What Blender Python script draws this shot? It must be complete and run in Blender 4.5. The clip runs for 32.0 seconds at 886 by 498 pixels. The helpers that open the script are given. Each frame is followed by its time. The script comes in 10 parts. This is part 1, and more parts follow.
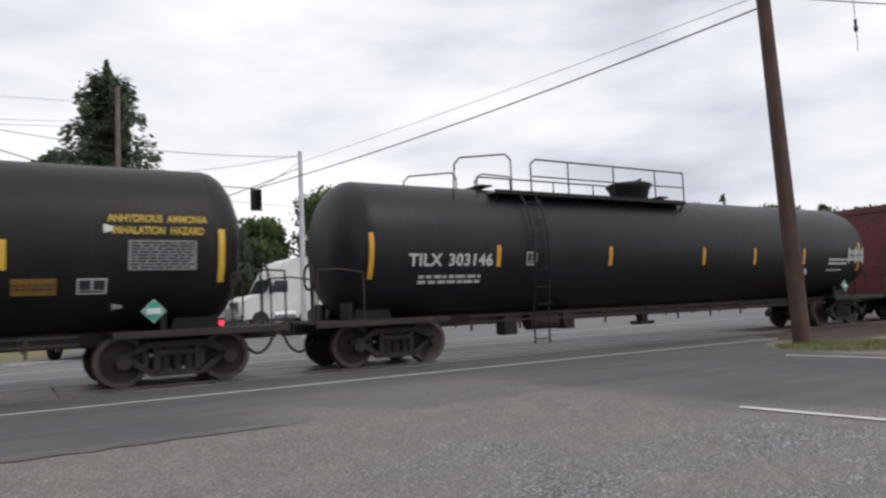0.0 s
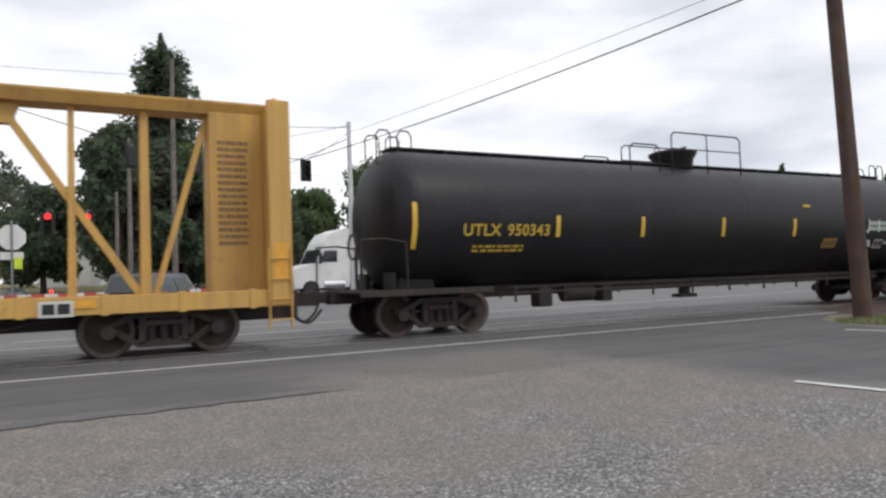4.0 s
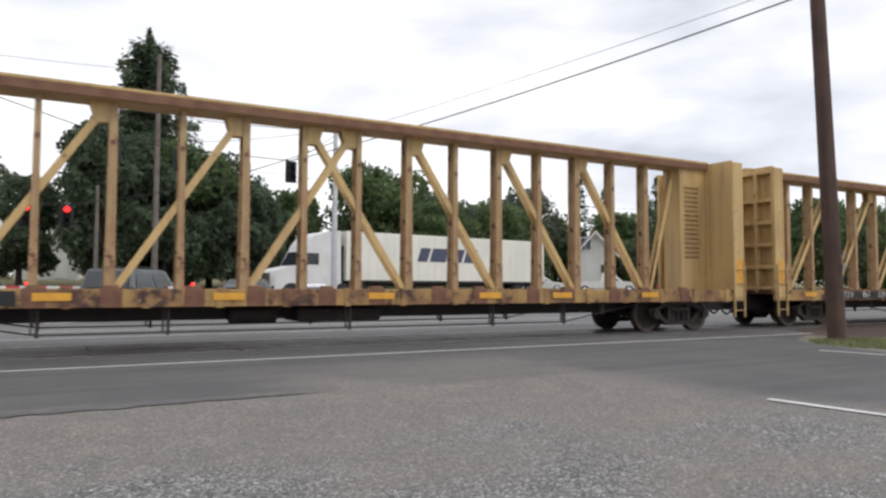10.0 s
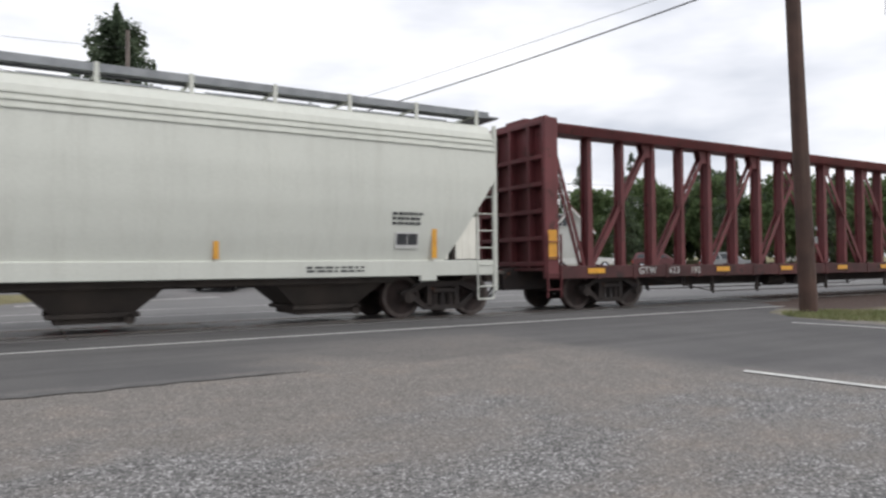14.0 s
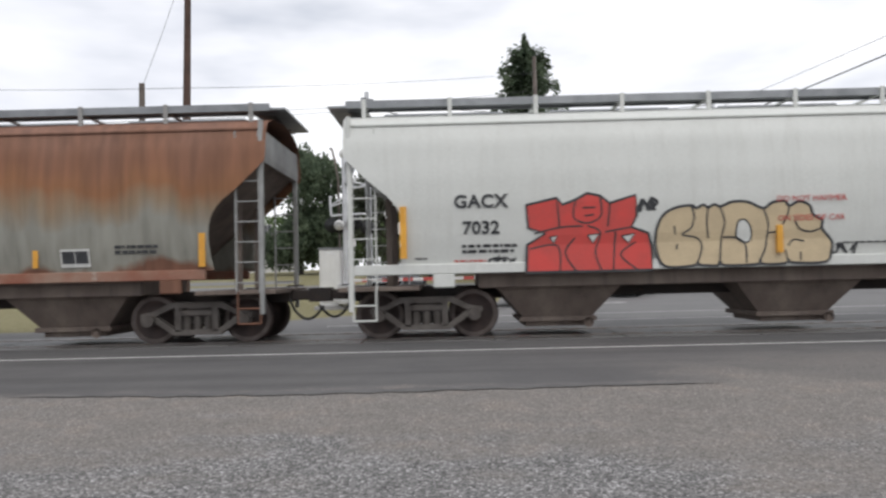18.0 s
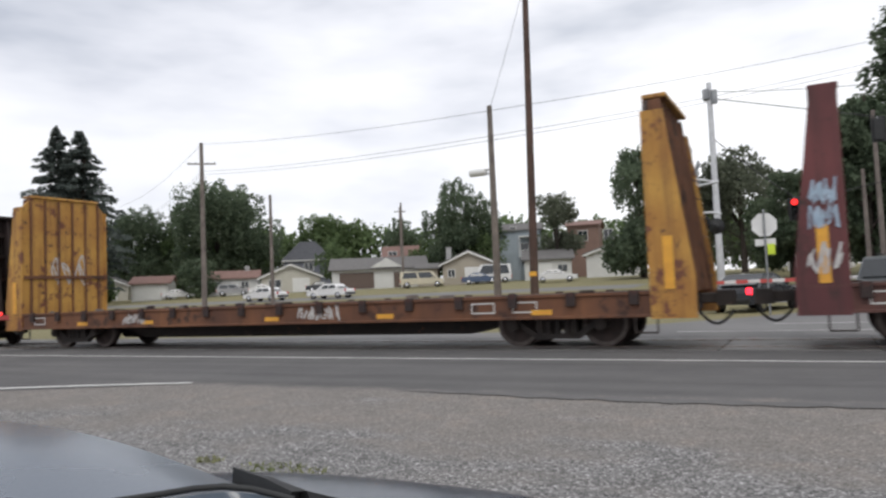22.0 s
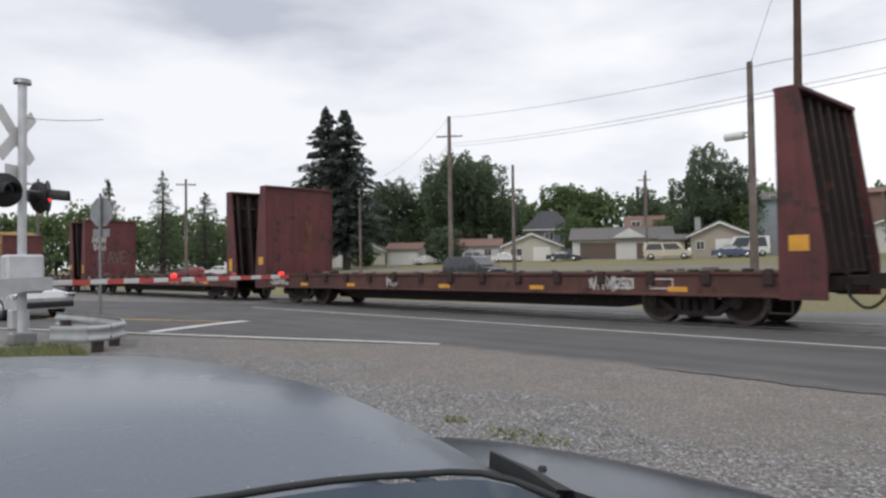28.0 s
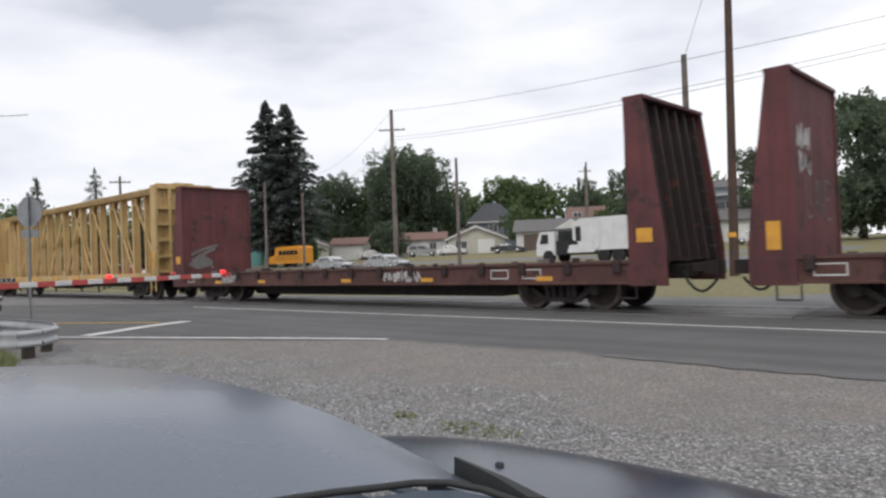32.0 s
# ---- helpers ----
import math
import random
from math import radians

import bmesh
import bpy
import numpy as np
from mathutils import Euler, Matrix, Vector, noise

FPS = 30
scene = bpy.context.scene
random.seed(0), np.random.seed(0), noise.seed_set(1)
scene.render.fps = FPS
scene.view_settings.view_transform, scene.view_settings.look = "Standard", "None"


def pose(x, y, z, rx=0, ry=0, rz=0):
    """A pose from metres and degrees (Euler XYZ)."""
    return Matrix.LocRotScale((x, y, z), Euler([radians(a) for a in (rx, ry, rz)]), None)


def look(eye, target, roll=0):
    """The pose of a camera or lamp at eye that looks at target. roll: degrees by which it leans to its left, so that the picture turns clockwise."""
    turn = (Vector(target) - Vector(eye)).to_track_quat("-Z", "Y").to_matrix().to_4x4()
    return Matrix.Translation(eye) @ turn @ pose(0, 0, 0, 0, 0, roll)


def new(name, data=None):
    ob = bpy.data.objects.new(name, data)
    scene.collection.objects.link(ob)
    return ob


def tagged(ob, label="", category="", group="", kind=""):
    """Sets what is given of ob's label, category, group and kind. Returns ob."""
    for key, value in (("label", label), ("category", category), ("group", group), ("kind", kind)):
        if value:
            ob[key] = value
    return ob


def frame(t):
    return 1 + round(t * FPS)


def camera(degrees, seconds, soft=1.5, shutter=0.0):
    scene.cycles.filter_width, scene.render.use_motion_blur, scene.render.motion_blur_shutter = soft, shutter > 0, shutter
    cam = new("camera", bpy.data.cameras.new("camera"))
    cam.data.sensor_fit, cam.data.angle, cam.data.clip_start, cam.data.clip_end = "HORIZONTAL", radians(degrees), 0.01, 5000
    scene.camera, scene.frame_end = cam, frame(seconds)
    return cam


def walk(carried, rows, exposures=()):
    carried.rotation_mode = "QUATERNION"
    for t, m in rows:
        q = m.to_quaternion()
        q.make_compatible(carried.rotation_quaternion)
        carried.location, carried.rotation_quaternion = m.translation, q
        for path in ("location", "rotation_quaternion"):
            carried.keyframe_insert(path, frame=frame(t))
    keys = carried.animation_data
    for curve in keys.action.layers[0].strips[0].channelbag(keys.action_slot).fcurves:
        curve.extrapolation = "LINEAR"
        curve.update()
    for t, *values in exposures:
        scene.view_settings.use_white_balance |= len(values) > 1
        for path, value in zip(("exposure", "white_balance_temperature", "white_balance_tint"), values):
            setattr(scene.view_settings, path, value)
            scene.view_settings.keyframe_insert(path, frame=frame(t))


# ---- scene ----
# One place: a street crossing with a freight train rolling from left to right (+x).
# z = 0 is the top of the rails; the track runs along x at y = TRACK.
cam = camera(64.08, 32.0, soft=2.5, shutter=0.14)
PATH = [  # seconds, x, y, z, rx, ry, rz
    (0, 0.198, -0.039, 1.178, 94.69, 2.44, -31.65),
    (1, 0.229, -0.022, 1.177, 94.77, 3.10, -31.81),
    (2, 0.239, -0.021, 1.171, 94.67, 2.93, -31.83),
    (3, 0.235, -0.014, 1.163, 94.58, 2.39, -32.11),
    (4, 0.253, -0.003, 1.155, 92.51, 2.01, -27.74),
    (4.5, 0.217, -0.002, 1.151, 92.64, 0.89, -28.15),
    (6.5, 0.243, -0.024, 1.143, 93.25, -0.08, -26.94),
    (7, 0.237, -0.020, 1.148, 93.20, -0.14, -26.55),
    (8, 0.244, -0.064, 1.151, 93.75, -0.31, -25.88),
    (9, 0.223, -0.016, 1.150, 93.89, 0.12, -26.55),
    (10, 0.248, -0.010, 1.136, 93.11, -0.17, -29.27),
    (11, 0.285, 0.028, 1.127, 92.19, 0.12, -35.04),
    (12, 0.297, 0.015, 1.119, 91.84, 0.59, -37.89),
    (13, 0.312, 0.024, 1.113, 91.42, 0.42, -38.04),
    (13.5, 0.269, 0.036, 1.120, 91.27, 0.49, -35.21),
    (15.5, 0.150, -0.031, 1.146, 92.22, -0.85, -17.34),
    (16, 0.090, -0.057, 1.152, 92.27, -1.19, -11.28),
    (17, 0.175, -0.029, 1.160, 91.18, 2.72, 0.51),
    (17.5, 0.190, -0.026, 1.163, 91.57, 2.39, 2.15),
    (18, 0.192, -0.030, 1.168, 92.22, 1.35, 0.68),
    (19, 0.183, -0.055, 1.175, 92.37, -0.07, -0.67),
    (20, 0.156, -0.132, 1.179, 92.94, 1.90, 7.79),
    (20.5, 0.143, -0.133, 1.185, 93.04, 1.43, 12.65),
    (21, 0.133, -0.129, 1.191, 93.15, 1.59, 16.60),
    (21.5, 0.128, -0.096, 1.195, 93.30, 2.18, 21.56),
    (22, 0.110, -0.084, 1.199, 93.43, 2.43, 27.88),
    (23, 0.087, -0.077, 1.201, 92.67, 0.47, 36.85),
    (24, 0.027, -0.037, 1.201, 92.04, 0.71, 43.09),
    (25, 0.008, -0.002, 1.201, 91.54, 0.46, 46.09),
    (25.5, 0.002, -0.008, 1.199, 91.43, 0.93, 48.22),
    (27.5, 0.007, -0.003, 1.203, 91.61, 0.83, 47.80),
    (28, 0.000, 0.000, 1.203, 91.51, 0.80, 47.10),
    (29, 0.026, 0.039, 1.199, 91.89, 0.80, 46.69),
    (30, -0.007, 0.010, 1.200, 89.65, 2.13, 42.61),
    (31, -0.027, -0.008, 1.201, 89.74, 2.33, 42.32),
    (32, -0.055, 0.030, 1.206, 90.88, 2.09, 42.67),
]
walk(cam, [(r[0], pose(*r[1:])) for r in PATH],
     [(0, 0.0), (3, 0.05), (4, 0.14), (9, 0.18), (12, 0.22), (15.5, 0.15), (17, 0.12), (18, 0.18), (19, 0.45), (20, 0.66), (20.5, 0.42), (21, 0.20), (22, 0.15), (23, 0.07), (25, 0.09), (29, 0.03), (30, 0.03), (31, 0.12), (32, 0.11)])

TRACK = 14.42      # y of the track's middle
RAILS = 0.7525     # half the distance between the rail heads
SPEED = (10.3366, 0.06923, -0.001710)   # metres of train travel: a*t + b*t^2/10 + c*t^3/10


def travelled(t):
    return SPEED[0] * t + SPEED[1] * t * t / 10 + SPEED[2] * t ** 3 / 10


# ---------------------------------------------------------------- light
world = bpy.data.worlds.new("overcast_sky")
scene.world = world
world.use_nodes = True
wn, wl = world.node_tree.nodes, world.node_tree.links
wn.clear()
w_out = wn.new("ShaderNodeOutputWorld")
w_bg = wn.new("ShaderNodeBackground")
w_sky = wn.new("ShaderNodeTexSky")
w_sky.sky_type = 'NISHITA'
w_sky.sun_disc = False
w_sky.sun_elevation, w_sky.sun_rotation = radians(50), radians(150)
w_co = wn.new("ShaderNodeTexCoord")
w_map = wn.new("ShaderNodeMapping")
w_map.inputs["Scale"].default_value = (1.0, 1.0, 3.2)
w_n1 = wn.new("ShaderNodeTexNoise")
w_n1.inputs["Scale"].default_value, w_n1.inputs["Detail"].default_value = 1.9, 5.0
w_n1.inputs["Roughness"].default_value = 0.5
w_ramp = wn.new("ShaderNodeValToRGB")
w_ramp.color_ramp.elements[0].position, w_ramp.color_ramp.elements[0].color = 0.33, (0.575, 0.605, 0.675, 1)
w_ramp.color_ramp.elements[1].position, w_ramp.color_ramp.elements[1].color = 0.56, (1.02, 1.02, 1.04, 1)
w_e = w_ramp.color_ramp.elements.new(0.455)
w_e.color = (0.86, 0.87, 0.92, 1)
w_dim = wn.new("ShaderNodeMix")
w_dim.data_type = 'RGBA'
w_dim.blend_type = 'MULTIPLY'
w_dim.inputs["Factor"].default_value = 1.0
w_dim.inputs["B"].default_value = (0.09, 0.09, 0.09, 1)
w_mix = wn.new("ShaderNodeMix")
w_mix.data_type = 'RGBA'
w_mix.inputs["Factor"].default_value = 0.94
w_xyz = wn.new("ShaderNodeSeparateXYZ")
w_west = wn.new("ShaderNodeMapRange")
w_west.interpolation_type = 'SMOOTHSTEP'
w_west.inputs["From Min"].default_value, w_west.inputs["From Max"].default_value = -0.05, -0.75
w_heavy = wn.new("ShaderNodeMix")
w_heavy.data_type, w_heavy.blend_type = 'RGBA', 'MULTIPLY'
w_heavy.inputs["B"].default_value = (0.87, 0.878, 0.90, 1)
wl.new(w_co.outputs["Generated"], w_xyz.inputs["Vector"])
wl.new(w_xyz.outputs["X"], w_west.inputs["Value"])
wl.new(w_west.outputs["Result"], w_heavy.inputs["Factor"])
wl.new(w_ramp.outputs["Color"], w_heavy.inputs["A"])
wl.new(w_co.outputs["Generated"], w_map.inputs["Vector"])
wl.new(w_map.outputs["Vector"], w_n1.inputs["Vector"])
wl.new(w_n1.outputs["Fac"], w_ramp.inputs["Fac"])
wl.new(w_sky.outputs["Color"], w_dim.inputs["A"])
wl.new(w_dim.outputs["Result"], w_mix.inputs["A"])
wl.new(w_heavy.outputs["Result"], w_mix.inputs["B"])
wl.new(w_mix.outputs["Result"], w_bg.inputs["Color"])
w_bg.inputs["Strength"].default_value = 1.06
wl.new(w_bg.outputs["Background"], w_out.inputs["Surface"])

sun = new("sun", bpy.data.lights.new("sun", 'SUN'))
sun.data.energy, sun.data.angle, sun.data.color = 0.9, radians(25), (1.0, 0.97, 0.92)
sun.matrix_world = look((20, -40, 60), (0, 0, 0))
scene.view_settings.exposure = 0.0


# ---------------------------------------------------------------- materials
def mat(name, c1, c2=None, scale=3.0, rough=0.7, metal=0.0, bump=0.15, fine=60.0, spots=None, streak=None, glow=0.0, spec=0.5, coat=0.0):
    """A worn surface: two tones by noise, fine grain, optional spots (colour, scale, threshold) and
    streaks (colour, how far) that run down the surface."""
    m = bpy.data.materials.new(name)
    m.use_nodes = True
    n, l = m.node_tree.nodes, m.node_tree.links
    b = n["Principled BSDF"]
    c2 = c2 or tuple(v * 0.8 for v in c1)
    co = n.new("ShaderNodeTexCoord")
    n1 = n.new("ShaderNodeTexNoise")
    n1.inputs["Scale"].default_value, n1.inputs["Detail"].default_value = scale, 6
    l.new(co.outputs["Object"], n1.inputs["Vector"])
    r = n.new("ShaderNodeValToRGB")
    r.color_ramp.elements[0].position, r.color_ramp.elements[1].position = 0.35, 0.65
    r.color_ramp.elements[0].color, r.color_ramp.elements[1].color = (*c1, 1), (*c2, 1)
    l.new(n1.outputs["Fac"], r.inputs["Fac"])
    colour = r.outputs["Color"]

    def blend(fac, c, amount=1.0):
        mx = n.new("ShaderNodeMix")
        mx.data_type = 'RGBA'
        if amount != 1.0:
            q = n.new("ShaderNodeMath")
            q.operation = 'MULTIPLY'
            q.inputs[1].default_value = amount
            l.new(fac, q.inputs[0])
            fac = q.outputs[0]
        l.new(fac, mx.inputs["Factor"])
        l.new(colour, mx.inputs["A"])
        mx.inputs["B"].default_value = (*c, 1)
        return mx.outputs["Result"]

    n2 = n.new("ShaderNodeTexNoise")
    n2.inputs["Scale"].default_value, n2.inputs["Detail"].default_value = fine, 3
    l.new(co.outputs["Object"], n2.inputs["Vector"])
    if spots:
        for c, sc, th in (spots if isinstance(spots[0], (list, tuple)) and isinstance(spots[0][0], (list, tuple)) else [spots]):
            s = n.new("ShaderNodeTexNoise")
            s.inputs["Scale"].default_value, s.inputs["Detail"].default_value = sc, 7
            s.inputs["Roughness"].default_value = 0.65
            l.new(co.outputs["Object"], s.inputs["Vector"])
            q = n.new("ShaderNodeMapRange")
            q.inputs["From Min"].default_value, q.inputs["From Max"].default_value = th, th + 0.08
            l.new(s.outputs["Fac"], q.inputs["Value"])
            colour = blend(q.outputs["Result"], c)
    if streak:
        mp = n.new("ShaderNodeMapping")
        mp.inputs["Scale"].default_value = (4.0, 4.0, 0.22)
        l.new(co.outputs["Object"], mp.inputs["Vector"])
        s = n.new("ShaderNodeTexNoise")
        s.inputs["Scale"].default_value, s.inputs["Detail"].default_value = 1.4, 8
        s.inputs["Roughness"].default_value = 0.7
        l.new(mp.outputs["Vector"], s.inputs["Vector"])
        q = n.new("ShaderNodeMapRange")
        q.inputs["From Min"].default_value, q.inputs["From Max"].default_value = 0.48, 0.72
        l.new(s.outputs["Fac"], q.inputs["Value"])
        colour = blend(q.outputs["Result"], streak[0], streak[1])
    g = n.new("ShaderNodeMix")
    g.data_type = 'RGBA'
    g.blend_type = 'MULTIPLY'
    g.inputs["Factor"].default_value = 0.35
    l.new(colour, g.inputs["A"])
    l.new(n2.outputs["Fac"], g.inputs["B"])
    h = n.new("ShaderNodeMix")
    h.data_type = 'RGBA'
    h.blend_type = 'MULTIPLY'
    h.inputs["Factor"].default_value = 1.0
    h.inputs["B"].default_value = (1.2, 1.2, 1.2, 1)
    l.new(g.outputs["Result"], h.inputs["A"])
    l.new(h.outputs["Result"], b.inputs["Base Color"])
    q = n.new("ShaderNodeMapRange")
    q.inputs["To Min"].default_value, q.inputs["To Max"].default_value = max(rough - 0.12, 0.02), min(rough + 0.12, 1)
    l.new(n1.outputs["Fac"], q.inputs["Value"])
    l.new(q.outputs["Result"], b.inputs["Roughness"])
    b.inputs["Metallic"].default_value = metal
    b.inputs["Specular IOR Level"].default_value = spec
    b.inputs["Coat Weight"].default_value = coat
    if bump:
        u = n.new("ShaderNodeBump")
        u.inputs["Strength"].default_value, u.inputs["Distance"].default_value = bump, 0.01
        l.new(n2.outputs["Fac"], u.inputs["Height"])
        l.new(u.outputs["Normal"], b.inputs["Normal"])
    if glow:
        b.inputs["Emission Color"].default_value = (*c1, 1)
        b.inputs["Emission Strength"].default_value = glow
    return m


def plain(name, c, rough=0.5, metal=0.0, glow=0.0):
    return mat(name, c, tuple(v * 0.88 for v in c), 6.0, rough, metal, 0.05, 80.0, glow=glow)


RUST = (0.16, 0.062, 0.03)
M_ASPHALT_OLD = mat("old_asphalt", (0.13, 0.128, 0.13), (0.172, 0.169, 0.168), 0.35, 0.8, bump=0.5, fine=120,
                    spots=((0.12, 0.118, 0.12), 0.9, 0.60))
M_TAR = mat("tar", (0.084, 0.082, 0.082), (0.110, 0.107, 0.106), 3.0, 0.8, bump=0.4, spots=((0.128, 0.124, 0.122), 2.6, 0.55))
M_PAINT_WHITE = mat("road_paint", (0.62, 0.62, 0.6), (0.5, 0.5, 0.49), 3.0, 0.7, spots=((0.2, 0.2, 0.2), 9.0, 0.62))
M_PAINT_YELLOW = mat("yellow_road_paint", (0.6, 0.38, 0.06), (0.45, 0.3, 0.07), 3.0, 0.7, spots=((0.2, 0.2, 0.2), 9.0, 0.6))
M_CONCRETE = mat("concrete", (0.36, 0.36, 0.36), (0.27, 0.27, 0.27), 1.2, 0.85, bump=0.3, spots=((0.14, 0.14, 0.14), 3.0, 0.58))
M_RAIL = mat("rail_steel", (0.30, 0.28, 0.27), (0.2, 0.15, 0.12), 6.0, 0.35, 0.9)
M_BALLAST = mat("ballast", (0.13, 0.115, 0.10), (0.08, 0.07, 0.062), 14.0, 0.95, bump=1.0, fine=30)
M_TIE = mat("timber_tie", (0.07, 0.055, 0.045), (0.045, 0.036, 0.03), 6.0, 0.9, bump=0.5)
M_BLACK = mat("blue_black_tank_paint", (0.0145, 0.0148, 0.0175), (0.020, 0.0205, 0.0235), 0.7, 0.45, bump=0.06, fine=40,
              streak=((0.040, 0.037, 0.035), 0.35), spec=0.25)
M_BLACK_BROWN = mat("sooty_tank_paint", (0.013, 0.0122, 0.0118), (0.019, 0.0175, 0.0165), 0.7, 0.48, bump=0.06, fine=40,
                    spots=((0.007, 0.0068, 0.0068), 0.55, 0.60), streak=((0.036, 0.031, 0.027), 0.35), spec=0.24)
M_FITTING = mat("black_fitting_paint", (0.010, 0.010, 0.0115), (0.015, 0.0145, 0.015), 2.0, 0.5, bump=0.1, fine=40, spec=0.3)
M_UNDER = mat("grimy_steel", (0.020, 0.016, 0.015), (0.038, 0.028, 0.024), 3.0, 0.75, bump=0.4, fine=40, spots=(RUST, 5.0, 0.62))
# Dark panel grey, lowered further to include the shade under the train.
M_PANEL = mat("crossing_panel_with_train_shade", (0.085, 0.080, 0.078), (0.135, 0.13, 0.127), 1.2, 0.46, bump=0.2, fine=60, spots=((0.05, 0.046, 0.045), 1.6, 0.55))
M_WHEEL = mat("wheel_steel", (0.048, 0.029, 0.025), (0.030, 0.021, 0.019), 4.0, 0.65, 0.2, bump=0.3)
M_WHEEL_RIM = mat("worn_wheel_rim", (0.115, 0.095, 0.086), (0.07, 0.052, 0.046), 5.0, 0.5, 0.4, bump=0.2)
M_TRUCK_DUSTY = mat("dusty_brown_steel", (0.125, 0.112, 0.102), (0.075, 0.064, 0.058), 3.0, 0.8, bump=0.4, fine=40, spots=((0.04, 0.03, 0.027), 5.0, 0.6))
M_STEEL_PALE = mat("pale_steel_and_shaded_paint", (0.34, 0.345, 0.34), (0.25, 0.255, 0.25), 2.0, 0.6, bump=0.1, streak=((0.2, 0.15, 0.12), 0.3))
M_CBYEL = mat("cream_yellow_paint", (0.62, 0.43, 0.18), (0.54, 0.38, 0.18), 0.8, 0.6, bump=0.1, spots=(((0.34, 0.22, 0.12), 6.0, 0.62), (RUST, 9.0, 0.66)),
              streak=((0.20, 0.10, 0.05), 0.45))
M_TRAILER = mat("cream_white_trailer_skin", (0.80, 0.785, 0.70), (0.70, 0.685, 0.61), 0.6, 0.5, bump=0.03, streak=((0.52, 0.50, 0.44), 0.3))
M_CBGOLD = mat("golden_yellow_paint", (0.60, 0.355, 0.085), (0.52, 0.31, 0.09), 0.8, 0.6, bump=0.1, spots=(((0.34, 0.21, 0.08), 2.2, 0.62), (RUST, 5.0, 0.68)),
               streak=((0.22, 0.11, 0.05), 0.4))
M_CBRUST = mat("rusted_bracket", (0.15, 0.065, 0.045), (0.22, 0.12, 0.07), 3.0, 0.8, bump=0.3, spots=((0.45, 0.34, 0.17), 5.0, 0.66))
M_CBYEL_RUSTY = mat("rusty_yellow_paint", (0.60, 0.43, 0.19), (0.50, 0.34, 0.15), 0.9, 0.7, bump=0.2,
                    spots=(((0.24, 0.12, 0.07), 6.5, 0.60), ((0.60, 0.55, 0.48), 8.0, 0.66)), streak=((0.22, 0.11, 0.06), 0.65))
M_CBSILL = mat("rust_eaten_yellow_sill", (0.44, 0.28, 0.10), (0.20, 0.10, 0.055), 1.3, 0.75, bump=0.3,
               spots=(((0.075, 0.040, 0.032), 2.6, 0.52), ((0.50, 0.40, 0.24), 6.0, 0.66)), streak=((0.09, 0.045, 0.035), 0.6))
M_CBSILL_RED = mat("sooty_oxide_red_sill", (0.095, 0.030, 0.030), (0.055, 0.024, 0.024), 1.2, 0.75, bump=0.3,
                   spots=(((0.035, 0.020, 0.019), 2.6, 0.56), ((0.26, 0.20, 0.18), 7.0, 0.70)), streak=((0.035, 0.018, 0.017), 0.6))
M_CBPOST = mat("rust_eaten_post_paint", (0.47, 0.34, 0.17), (0.36, 0.22, 0.12), 1.6, 0.75, bump=0.25, spots=(((0.15, 0.068, 0.043), 3.2, 0.555), ((0.58, 0.54, 0.47), 7.0, 0.66)), streak=((0.13, 0.06, 0.04), 0.55))
M_CBRED = mat("oxide_red_paint", (0.158, 0.038, 0.041), (0.118, 0.032, 0.035), 0.9, 0.6, bump=0.12, spots=(((0.07, 0.024, 0.021), 3.0, 0.58), ((0.34, 0.27, 0.25), 7.0, 0.70)),
              streak=((0.06, 0.024, 0.021), 0.55))
M_FLATRED = mat("rusty_red_paint", (0.145, 0.040, 0.041), (0.092, 0.029, 0.031), 0.8, 0.72, bump=0.25,
                spots=(((0.050, 0.025, 0.022), 1.8, 0.55), ((0.20, 0.12, 0.10), 5.0, 0.69)), streak=((0.040, 0.021, 0.019), 0.75))
M_FLATBRIGHT = mat("fresher_red_paint", (0.20, 0.046, 0.052), (0.15, 0.038, 0.042), 0.8, 0.7, bump=0.25, spots=(((0.075, 0.028, 0.026), 1.7, 0.56), ((0.24, 0.15, 0.13), 5.0, 0.70)), streak=((0.055, 0.023, 0.022), 0.6))
M_CHEEKRUST = mat("rust_streaked_red_plate", (0.13, 0.042, 0.038), (0.075, 0.030, 0.028), 1.1, 0.76, bump=0.3, spots=(((0.17, 0.075, 0.045), 1.7, 0.60), ((0.05, 0.026, 0.023), 3.0, 0.55)), streak=((0.13, 0.065, 0.045), 0.5))
M_FLATSILL = mat("dusty_rusted_sill", (0.125, 0.052, 0.042), (0.075, 0.036, 0.030), 0.8, 0.8, bump=0.3, spots=(((0.05, 0.026, 0.022), 2.2, 0.56), ((0.21, 0.15, 0.125), 4.5, 0.66)), streak=((0.04, 0.022, 0.018), 0.6))
M_FLATDARK = mat("dark_rusted_steel_and_shadow", (0.040, 0.023, 0.021), (0.024, 0.017, 0.016), 1.1, 0.78, bump=0.3, spots=((0.10, 0.035, 0.026), 2.2, 0.6),
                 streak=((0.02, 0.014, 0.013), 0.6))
M_FLATYEL = mat("rust_eaten_yellow_paint", (0.52, 0.29, 0.06), (0.36, 0.17, 0.04), 0.9, 0.7, bump=0.25,
                spots=(((0.15, 0.055, 0.032), 2.2, 0.54), ((0.07, 0.033, 0.024), 5.0, 0.60)), streak=((0.11, 0.045, 0.028), 0.85))
M_FLATORANGE = mat("orange_rust_steel", (0.19, 0.080, 0.036), (0.105, 0.046, 0.028), 1.0, 0.78, bump=0.25, spots=((0.05, 0.025, 0.018), 2.0, 0.56),
                   streak=((0.06, 0.03, 0.02), 0.6))
